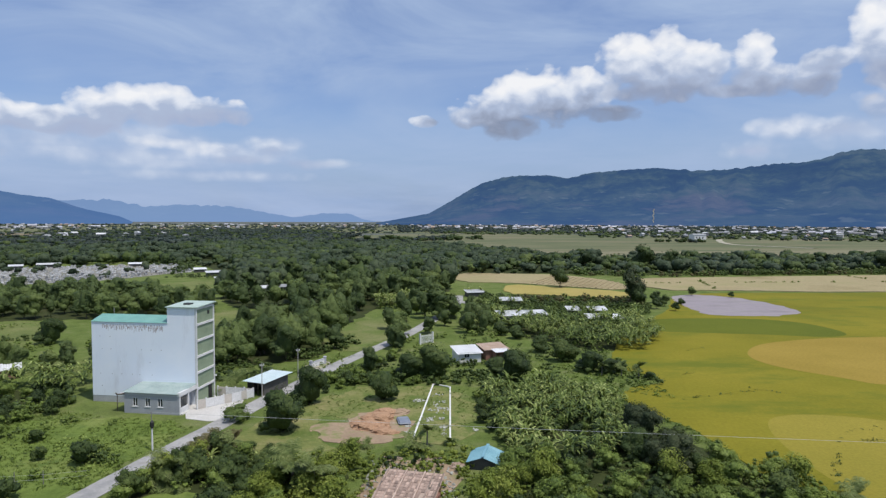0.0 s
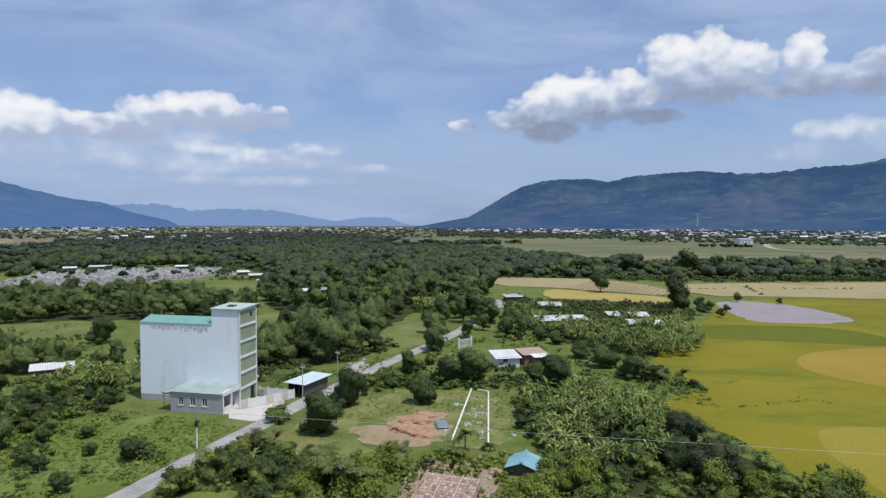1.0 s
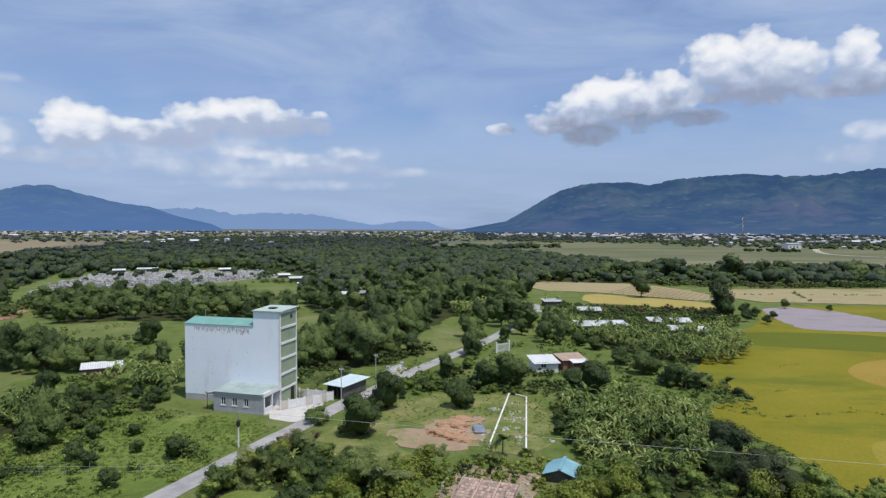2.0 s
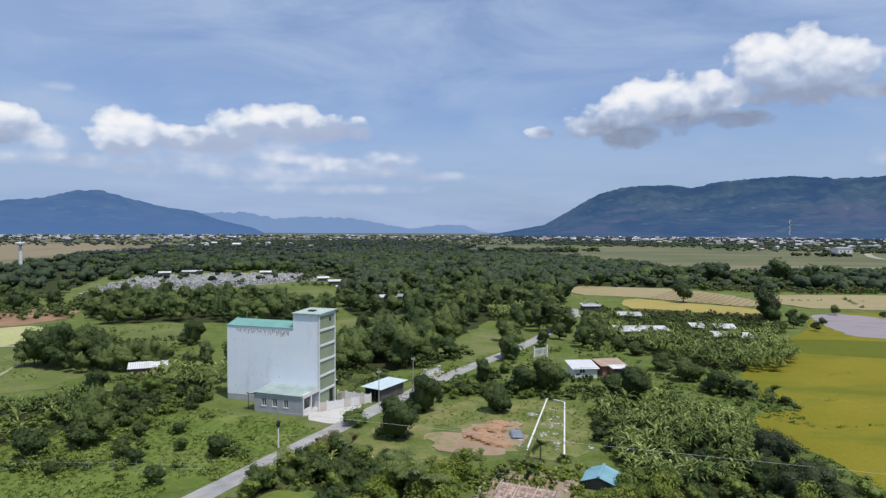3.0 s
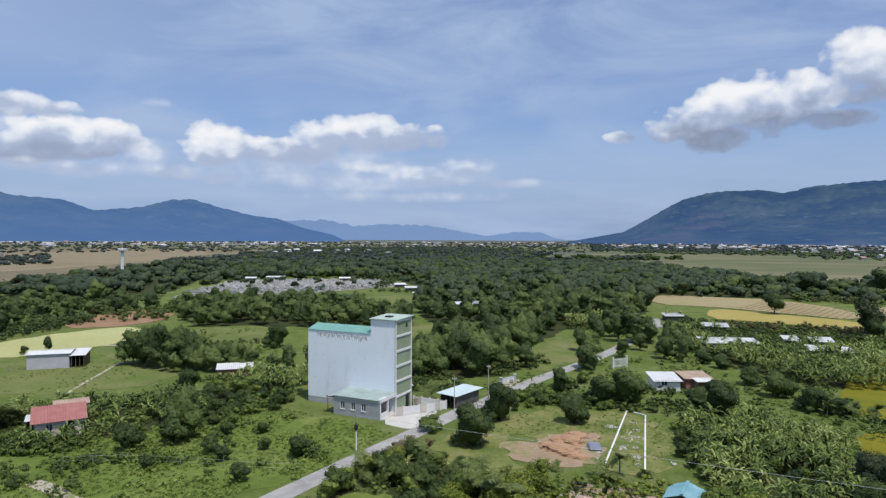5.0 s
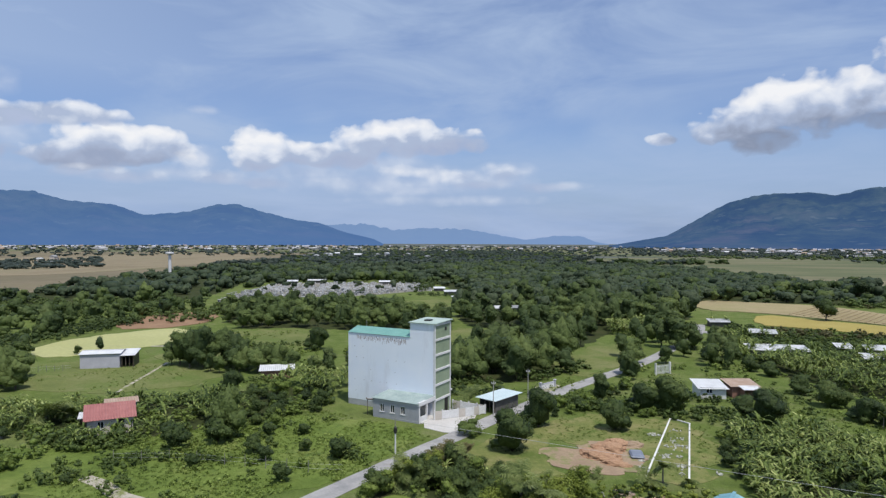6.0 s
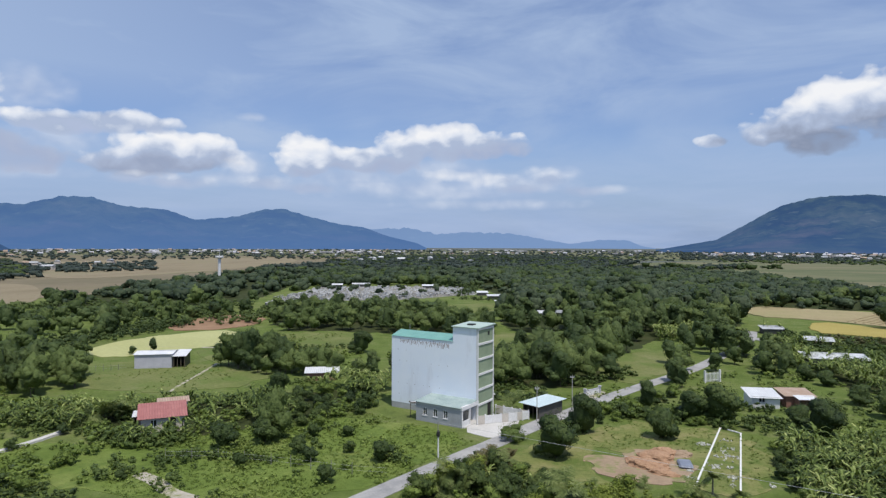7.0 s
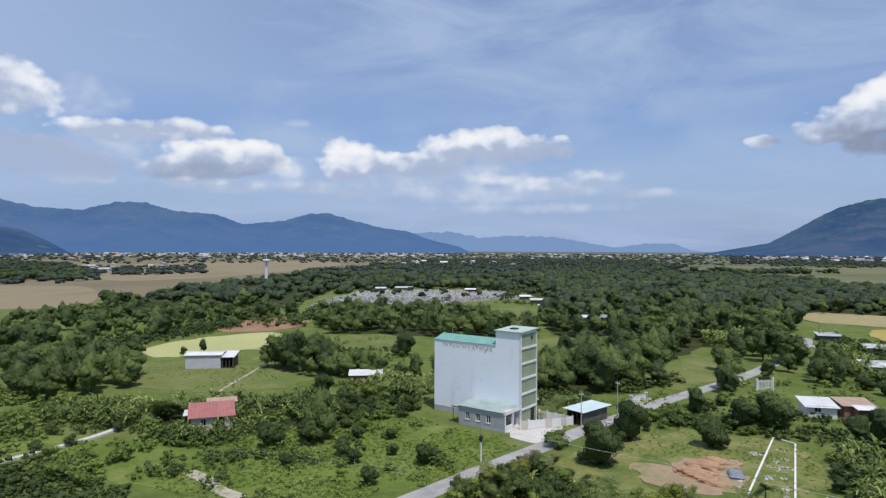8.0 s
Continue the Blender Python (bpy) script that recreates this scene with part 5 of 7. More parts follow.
for i, (x, y) in enumerate(scatter([(-100, 42), (-104, 56), (-84, 58), (-76, 54), (-66, 54), (-60, 48), (-66, 38), (-84, 34)], 6.8, 103) + scatter([(-62, 66), (-64, 76), (-56, 82), (-50, 74)], 4.0, 104)):
    place(rng.choices((shrub, shrub_dark), (3, 2))[0], x, y, rng.uniform(0.35, 0.7), rng.uniform(0, 6.28))
for x, y, s in ((-185, 141, 0.9), (-178, 140, 0.8), (-171, 138, 1.0), (-165, 128, 0.8), (-160, 124, 0.9), (-156, 117, 0.7), (-137, 98.2, 0.8), (-133, 95, 0.7), (-127, 103.8, 0.35), (-124, 107, 0.45), (-160, 146, 0.5)):
    place(back_kinds[rng.choice((0, 1, 3))], x, y, s, rng.uniform(0, 6.28))

# palms and bananas
palm = make_palm(61, 4.0, 2.9, 26, L_PALM)
for x, y, s in ((-27.0, 60.4, 0.6), (-26.2, 59.4, 0.55), (-13.8, 57.6, 0.85), (-11.6, 56.4, 0.8), (-22.6, 67.0, 0.5), (32.0, 102.0, 0.5), (29.6, 103.4, 0.45), (26.5, 104, 0.4), (-1.7, 70.2, 0.55)):
    place(palm, x, y, s, rng.uniform(0, 6.28))
spiky = make_palm(63, 1.0, 1.5, 24, L_RUST, "spiky_shrub", "upright dark purplish shrub with narrow leaves by the road", 0.0)
for x, y, s in ((-25.9, 68.6, 1.0), (-25.3, 70.0, 1.1), (-24.6, 71.0, 0.9), (-26.3, 67.0, 1.0), (-23.6, 70.2, 1.0), (-24.4, 68.8, 1.1), (-25.0, 66.4, 0.9)):
    place(spiky, x, y, s, rng.uniform(0, 6.28))
young_palm = make_palm(62, 0.7, 2.2, 16, L_PALM, "young_palm", "low young palm with upright fronds")
for x, y, s in ((-10.5, 69.8, 0.7), (-13.4, 67, 0.6), (1.0, 71.8, 0.6), (-8.5, 70.6, 0.5), (38.2, 57.4, 0.9), (-2.8, 69.6, 1.0), (-83.0, 62.5, 1.9), (-31.4, 93.6, 1.5), (-14.2, 59.6, 1.6), (-27.2, 59.8, 1.1), (-26.0, 60.6, 1.0), (-26.6, 61.2, 0.9), (-25.4, 59.6, 0.9), (-81, 66, 1.3)):
    place(young_palm, x, y, s, rng.uniform(0, 6.28))
bananas = [make_banana(70 + i, 3.2 + 0.3 * i) for i in range(4)]
for x, y in ((-23.4, 63.6), (-22.2, 65.8), (-24.6, 62.6), (-21, 62.2), (-19.2, 64), (-20.2, 66), (-24.2, 65)):
    place(rng.choice(bananas), x, y, rng.uniform(0.45, 0.65), rng.uniform(0, 6.28))
for x, y in scatter([(6, 94), (15, 98), (22, 96), (25, 88), (22.5, 80), (21, 68), (13, 66), (7, 69)], 1.25, 58):
    clump = noise.noise((x * 0.22, y * 0.22, 12)) + 0.5 * noise.noise((x * 0.6, y * 0.6, 13))
    if clump > -0.16:
        place(rng.choice(bananas), x, y, rng.uniform(0.42, 0.8), rng.uniform(0, 6.28))
    elif clump < -0.34 and rng.random() < 0.35:
        place(rng.choice((shrub_dark, shrub)), x, y, rng.uniform(0.3, 0.6), rng.uniform(0, 6.28))
for x, y in ((-71.5, 57.8), (-69.5, 58.6), (-67.6, 60.2), (-66.2, 62.2), (-66.4, 64.6), (-73.8, 58.8), (-75, 61.5), (-68.2, 57.5), (-70.4, 56.6), (-71.2, 59.3), (-68.6, 61.9), (-67.4, 62.9), (-70.2, 60.0), (-65, 66.5), (-74.5, 65), (-72, 68), (-69, 70)):
    place(rng.choice(bananas), x, y, rng.uniform(0.5, 0.75), rng.uniform(0, 6.28))
for x, y in ((9, 212), (13, 212), (16, 185.5), (20, 185), (24, 184), (15, 163.5), (19, 163), (23, 163.5), (28, 163), (38, 162), (42, 161.5), (47, 161), (50, 163), (35, 171), (41, 172), (52, 168)):
    place(rng.choice(bananas), x, y, rng.uniform(0.75, 1.1), rng.uniform(0, 6.28))
ban_q = [banana_quads(random.Random(80 + i), 3.4) for i in range(5)]
merged("banana_grove", scatter([(-97, 54), (-101, 60), (-96, 66), (-89, 69), (-81, 74.5), (-77, 80), (-72, 86), (-58, 76), (-60, 70), (-68, 74), (-79, 71), (-84, 57)], 1.9, 59, [[(-76, 58), (-64, 61), (-64, 71), (-77, 68)]]), ban_q, L_BANANA, "banana plants in the western gardens", "banana grove", 10, 0.55, 0.9)
merged("banana_grove", scatter([(14, 150), (20, 160), (52, 162), (48, 140), (40, 122), (30, 124), (24, 130)], 2.2, 60) + scatter([(4, 145), (8, 175), (14, 185), (18, 165), (12, 150)], 2.4, 82) + scatter([(-55, 100), (-52, 92), (-70, 92), (-64, 104)], 2.4, 61), ban_q, L_BANANA, "grove of banana plants", "banana grove", 9, 0.7, 1.05)
for x, y in scatter([(-20, 181), (-13, 179), (-6, 188), (-6, 201), (-20, 196)], 2.6, 107):
    place(rng.choice(bananas), x, y, rng.uniform(0.8, 1.15), rng.uniform(0, 6.28))
for x, y, s in ((-9.5, 139.5, 0.78), (-4.6, 163.3, 0.95), (-0.4, 161.5, 0.8), (-7.0, 170, 0.7)):
    place(back_kinds[rng.choice((0, 2))], x, y, s, rng.uniform(0, 6.28))
for k in wood_kinds + back_kinds + [mango, lone, tall, round_bush, feather, dusky, shrub_tall, shrub, shrub_dark, feathery, palm, young_palm, spiky] + bananas:
    discard(k)


# weeds in the near fields
def weeds():
    marks = []
    rr = random.Random(4)
    for a, b, n in (((34.3, 89.9), (47.7, 94.8), 22), ((47.0, 96.0), (51.5, 93.0), 10), ((40.3, 104.4), (42.8, 106), 8), ((48.8, 76.1), (54.8, 77.8), 10), ((47.5, 74.2), (42.0, 66.4), 14), ((42.0, 66.4), (38.3, 59.3), 18), ((49, 73.3), (52, 73), 8), ((48, 124), (53, 127), 7)):
        for _ in range(n):
            q = rr.random()
            marks.append((a[0] + (b[0] - a[0]) * q + rr.gauss(0, 0.25), a[1] + (b[1] - a[1]) * q + rr.gauss(0, 0.25)))
    tuft = [leaves(np.random.default_rng(450 + i), [((0, 0, 0.2), (0.5, 0.3, 0.25))], 10, 0.26, 0.8) for i in range(4)]
    merged("weeds", marks, tuft, L_BRUSH, "dark weeds along the ditches of the rice field", "weeds", 69, 0.3, 0.75)
    r = np.random.default_rng(5)
    kinds = [leaves(np.random.default_rng(400 + i), [((0, 0, 0.2), (0.45, 0.45, 0.35))], 14, 0.3, 0.8) for i in range(6)]
    def blades(q, n, tall, wide):
        out = []
        for _ in range(n):
            a, lean = q.uniform(0, math.tau), q.uniform(0.3, 1.0)
            b = Vector((q.uniform(-0.5, 0.5), q.uniform(-0.5, 0.5), 0))
            s = Vector((-math.sin(a), math.cos(a), 0)) * wide
            m = b + Vector((math.cos(a) * lean * tall * 0.4, math.sin(a) * lean * tall * 0.4, tall * 0.75))
            e = b + Vector((math.cos(a) * lean * tall, math.sin(a) * lean * tall, tall * 0.7))
            out.append([tuple(b), tuple(m - s), tuple(e), tuple(m + s)])
        return np.array(out)

    turf = [blades(random.Random(460 + i), 11, 0.5, 0.11) for i in range(6)]
    grass = scatter([(-66, 45), (-64, 62), (-60, 72), (-52, 84), (-43, 81), (-36, 80), (-30.5, 77), (-33, 66), (-38, 45)], 0.75, 98)
    grass = [p for p in grass if noise.noise((p[0] * 0.15, p[1] * 0.15, 8)) > -0.25]
    merged("grass", grass, turf, L_GRASS, "rough tufted grass beside the road", "grass", 99, 0.25, 0.55)
    lawn = [p for p in scatter([(-18, 81), (-16, 97), (4.5, 95), (4.5, 74), (-3, 73), (-6, 84)], 0.9, 101) if noise.noise((p[0] * 0.2, p[1] * 0.2, 4)) > -0.05]
    merged("grass", lawn, turf, L_GRASS, "thin tufted grass on the lots", "grass", 102, 0.2, 0.4)
    pts = scatter([(-95, 45), (-100, 60), (-66, 62), (-62, 72), (-52, 84), (-43, 81), (-36, 80), (-30.5, 77), (-33, 66), (-38, 45)], 1.0, 62)
    pts = [p for p in pts if noise.noise((p[0] * 0.12, p[1] * 0.12, 2)) > 0.15 and r.random() < 0.75]
    merged("weeds", pts, kinds, L_WEED, "rank green weeds and tall grass", "weeds", 63, 0.5, 1.3)
    pts = scatter([(-18.5, 80), (-16, 97), (4.5, 96), (5, 72), (-2, 72), (-7, 85)], 1.2, 64)
    pts = [p for p in pts if noise.noise((p[0] * 0.2, p[1] * 0.2, 5)) > 0.3]
    merged("weeds", pts, kinds, L_WEED, "tufts of weeds on the lots", "weeds", 65, 0.3, 0.6)
    pts = scatter([(8, 96), (14, 112), (32, 112), (34, 90), (24, 96)], 1.3, 66) + scatter([(-36, 100), (-24, 110), (-20, 120), (-16, 118), (-22, 104)], 1.5, 67)
    merged("weeds", pts, kinds, L_WEED, "weeds between the gardens", "weeds", 68, 0.5, 1.2)


weeds()


def scrub():
    """Low bushes that cover the rough ground, too many to count."""
    kinds = []
    for i in range(7):
        r = np.random.default_rng(500 + i)
        lb = lobes_of(r, 2.4 * r.uniform(0.8, 1.3), 1.6 * r.uniform(0.7, 1.4), 0.0, 4)
        kinds.append(joined([clumps(r, lb[1:], 1, 0.72, 0.22), leaves(r, lb, 52, 0.25)]))
    off = NEAR_ROADS + [LAWN, [(-84, 40), (-80.2, 40), (-80, 52), (-81.5, 58), (-84.6, 58), (-83.6, 50)], [(-73, 59.5), (-68, 65.5), (-72, 69), (-77, 63)], [(-52, 80), (-32, 78), (-31, 92), (-52, 94)]]

    def sow(poly, gap, seed, cut, mat, label, low=0.5, high=1.2):
        pts = [p for p in scatter(poly, gap, seed, off) if noise.noise((p[0] * 0.09, p[1] * 0.09, seed)) + 0.5 * noise.noise((p[0] * 0.3, p[1] * 0.3, seed)) > cut]
        merged("scrub", pts, kinds, mat, label, "scrub", seed, low, high)

    west = [(-125, 40), (-130, 60), (-112, 66), (-96, 67), (-86, 71), (-77, 81), (-68, 92), (-62, 100), (-52, 88), (-53, 78), (-60, 72), (-66, 58), (-60, 50), (-64, 40)]
    sow(west, 2.0, 71, 0.28, L_BRUSH, "dark green scrub in the gardens")
    sow(west, 1.9, 72, 0.08, L_WEED, "bright green scrub in the gardens")
    corner = [(-112, 34), (-100, 52), (-84, 50), (-70, 48), (-66, 36), (-80, 28)]
    sow(corner, 1.9, 96, 0.34, L_BRUSH, "dark green thicket in the corner garden", 0.4, 0.9)
    sow(corner, 1.7, 97, 0.0, L_WEED, "rank green growth in the corner garden", 0.3, 0.8)
    sow([(-90, 40), (-86, 43), (-74, 44), (-62, 43.4), (-57, 40), (-60, 34), (-70, 30), (-84, 32)], 1.4, 119, -2.0, L_MANGO, "dense dark thicket at the garden corner", 0.5, 0.95)
    field = [(-66, 45), (-66, 58), (-60, 72), (-52, 80), (-42, 80), (-32.5, 73), (-36, 60), (-40, 45)]
    sow(field, 1.8, 73, 0.22, L_BRUSH, "low bushes in the weedy field", 0.3, 0.8)
    sow(field, 1.5, 74, 0.3, L_WEED, "rank low bushes in the weedy field", 0.25, 0.7)
    east = [(-24, 100), (-14, 124), (-8, 132), (4, 142), (14, 150), (34, 142), (32, 116), (35, 96), (24, 98), (8, 98), (-4, 99), (-14, 98)]
    sow([(-42, 102), (-34, 106), (-27, 112), (-21.5, 118), (-17, 130), (-20, 131), (-25, 121), (-30, 114), (-42, 110)], 1.7, 105, -0.3, L_BRUSH, "bushes along the edge of the wood", 0.6, 1.2)
    sow([(-44, 95), (-36, 97), (-30, 99.5), (-27, 105), (-30, 106), (-34, 102), (-44, 100)], 1.8, 106, -0.2, L_WOOD, "bushes behind the stall", 0.7, 1.2)
    sow(east, 2.6, 75, 0.05, L_BRUSH, "dark scrub between the gardens", 0.4, 1.0)
    sow(east, 2.8, 76, 0.1, L_WEED, "light scrub between the gardens", 0.4, 0.9)
    sow([(-20, 100), (-10, 110), (2, 106), (10, 104), (10, 97), (-16, 97)], 1.9, 77, -0.2, L_BRUSH, "thick hedge behind the lots", 0.6, 1.1)
    front_west = [(-31, 46), (-30, 57), (-28.6, 66), (-26.8, 71), (-23.6, 70.4), (-20.5, 68), (-17, 67), (-17, 46)]
    front_mid = [(-17, 46), (-17, 66.6), (-9, 67.2), (-3, 69.4), (8, 70), (9, 46)]
    front_east = [(9, 46), (8, 70), (36, 66), (37, 46)]
    sow(front_west, 1.7, 78, 0.1, L_WEED, "thick light-green undergrowth", 0.3, 0.8)
    sow(front_west, 1.8, 79, -0.3, L_MANGO, "thick blackish-green undergrowth", 0.5, 1.0)
    sow(front_mid, 1.6, 89, -0.3, L_LIME, "tall feathery yellow-green undergrowth", 0.4, 0.9)
    sow(front_mid, 2.6, 90, 0.1, L_MANGO, "dark bushes in the undergrowth", 0.4, 0.8)
    sow(front_east, 1.8, 91, -0.1, L_WEED, "bushy mid-green undergrowth", 0.4, 0.9)
    sow(front_east, 2.0, 92, -0.2, L_BRUSH, "dark tangled undergrowth", 0.5, 1.0)
    sow([(18, 186), (40, 190), (62, 188), (62, 199), (40, 203), (20, 200)], 3.0, 86, -0.4, L_RUST, "brownish bushes between the village and the rice", 0.9, 1.6)
    sow([(14, 186), (34, 186), (54, 182), (52, 172), (30, 167), (14, 166)], 2.6, 87, -0.4, L_WOOD, "bushes among the village roofs", 0.7, 1.3)
    sow([(10, 157.6), (48, 152.8), (48, 150), (10, 154)], 1.5, 93, -2.0, L_WEED, "bushes before the village sheds", 0.6, 0.95)
    sow([(33, 166.6), (46, 166.6), (46, 164.5), (33, 164.5)], 1.5, 94, -2.0, L_WOOD, "bushes before the village houses", 0.6, 0.9)
    sow([(-66, 206), (-52, 206), (-51, 217), (-65, 217)], 2.4, 108, -0.4, L_WOOD, "low bushes before the white-roofed house", 0.7, 1.3)
    sow([(60, 288), (92, 284), (208, 298), (330, 318), (330, 330), (208, 312), (92, 296), (60, 300)], 2.8, 109, -0.1, L_BRUSH, "dark bushes along the edge of the dry field", 0.8, 2.2)
    sow([(60, 286), (92, 281), (208, 294), (330, 312), (330, 324), (208, 306), (92, 292), (60, 296)], 4.0, 110, 0.1, L_RUST, "brown bushes along the edge of the dry field", 0.8, 1.8)
    sow([(76, 252), (160, 258), (260, 270), (260, 271.5), (160, 259.5), (76, 253.5)], 1.4, 111, 0.05, L_WEED, "weeds along a bank in the dry field", 0.3, 0.7)
    sow([(100, 232), (106, 262), (120, 284), (121.5, 284), (107.5, 262), (101.5, 232)], 1.2, 112, -0.1, L_GRASS, "grass along a bank in the dry field", 0.3, 0.6)
    sow([(180, 240), (184, 290), (185.5, 290), (181.5, 240)], 1.2, 113, -0.1, L_GRASS, "grass along a bank of the dry field", 0.3, 0.6)
    sow([(-248, 326), (-236, 408), (-132, 347), (-118, 286), (-126, 290), (-138, 336), (-226, 394), (-240, 326)], 4.5, 114, -0.5, L_WOOD, "bushes round the cemetery", 1.2, 2.2)
    sow([(-118, 280), (-96, 278), (-72, 256), (-52, 230), (-52, 222), (-76, 248), (-98, 270), (-120, 272)], 3.0, 95, -2.0, L_WOOD, "bushes before the hamlet", 0.8, 1.3)
    sow([(31, 122), (31, 109), (35.5, 101), (27, 94.5), (26, 86), (31, 77), (31.5, 68), (33, 61), (31, 61), (29.5, 68), (29, 76), (24.5, 85), (25, 95), (32, 101), (29.5, 108), (29.5, 118)], 1.3, 88, -2.0, L_WEED, "weeds along the bank of the rice field", 0.25, 0.55)
    sow([(-90, 56), (-84, 62), (-76, 64), (-68, 63), (-66, 58), (-76, 56.5), (-81, 55), (-88, 51)], 1.5, 84, -2.0, L_BRUSH, "leafy bushes beside the garden path", 0.35, 0.75)
    sow([(-132, 90), (-118, 97), (-100, 104), (-90, 103), (-82, 95), (-85, 84), (-103, 76), (-120, 83)], 1.5, 85, 0.12, L_WEED, "low tufts of grass in the barn meadow", 0.1, 0.26)
    sow([(-118, 120), (-116, 148), (-100, 155), (-86, 135), (-84, 118), (-92, 108), (-106, 107)], 1.7, 86, 0.15, L_WEED, "low tufts of grass in the meadow", 0.1, 0.3)
    sow([(-62.5, 56.4), (-56, 59.0), (-49, 60.4), (-49, 58.9), (-56, 57.5), (-62.5, 54.9)], 0.8, 83, -2.0, L_BRUSH, "low hedge along the fence", 0.35, 0.6)
    sow([(-75, 55), (-68, 55.5), (-64.5, 59), (-64, 63), (-67, 61), (-71, 57.5), (-75, 58)], 1.1, 84, -2.0, L_BRUSH, "bushes before the farmhouse", 0.6, 1.1)
    sow([(-74.5, 96.5), (-68, 100), (-66.5, 97), (-73.5, 93.5)], 1.5, 85, -2.0, L_BRUSH, "bushes before the shed", 0.6, 0.9)
    sow([(-134, 150), (-160, 136), (-250, 125), (-260, 165), (-200, 215), (-165, 212)], 4.0, 80, -0.1, L_LIGHT, "olive scrub round the pond", 0.8, 2.0)
    sow([(8, 188), (16, 214), (24, 206), (60, 201), (63, 186), (52, 164), (34, 160), (14, 164)], 2.3, 115, -0.35, L_BRUSH, "dark bushes between the village houses", 0.6, 1.3)
    sow([(10, 184), (18, 206), (58, 199), (60, 188), (48, 168), (16, 168)], 2.8, 116, -0.2, L_WEED, "light bushes between the village houses", 0.5, 1.1)
    sow([(-150, 96), (-164, 108), (-172, 150), (-152, 150), (-149.5, 126), (-148, 106)], 2.8, 120, -0.3, L_WOOD, "olive bushes beside the pond", 0.8, 1.7)
    sow([(-133, 88), (-118, 96), (-112, 90), (-104, 78), (-120, 83)], 2.0, 121, 0.3, L_WEED, "tufts of weeds on the mown grass", 0.15, 0.35)
    sow([(2.2, 111.4), (7.6, 112.6), (8.2, 110.8), (2.6, 109.4)], 1.2, 117, -2.0, L_BRUSH, "bushes before the white house", 0.5, 0.9)
    sow([(-100.3, 120.9), (-93.4, 127.2), (-85.5, 133.3), (-86.8, 135.4), (-95.3, 129.8), (-102.3, 123.3)], 1.4, 118, -2.0, L_BRUSH, "low dark hedge across the meadow", 0.5, 0.9)
    sow([(-92, 112), (-128, 152), (-112, 154), (-80, 138), (-52, 118), (-56, 104), (-84, 104)], 3.0, 81, 0.25, L_WEED, "scrub on the meadow edges", 0.4, 1.0)


scrub()


# ---------------------------------------------------------------- buildings
def window(parent, x0, x1, z0, z1, depth=0.12, frame_mat=None, bars=1):
    """A framed window set into an opening of a wall whose outer face is y=0."""
    w = part("window", box(x0, x1, depth, depth + 0.03, z0, z1), M_GLASS, parent, "dark window glass")
    bm = bmesh.new()
    f = 0.07
    add_box(bm, x0, x1, depth - 0.08, depth - 0.004, z0, z0 + f), add_box(bm, x0, x1, depth - 0.08, depth - 0.004, z1 - f, z1)
    add_box(bm, x0, x0 + f, depth - 0.08, depth - 0.004, z0 + f, z1 - f), add_box(bm, x1 - f, x1, depth - 0.08, depth - 0.004, z0 + f, z1 - f)
    for i in range(bars):
        c = x0 + (x1 - x0) * (i + 1) / (bars + 1)
        add_box(bm, c - f / 2, c + f / 2, depth - 0.08, depth - 0.004, z0 + f, z1 - f)
    part("frame", bm, frame_mat or M_WHITE, w)
    part("sill", box(x0 - 0.08, x1 + 0.08, -0.06, depth - 0.09, z0 - 0.08, z0 - 0.004), M_WHITE, w)
    return w


TOWER_A, TOWER_B = (-49.5, 88.6), (-33.9, 86.5)


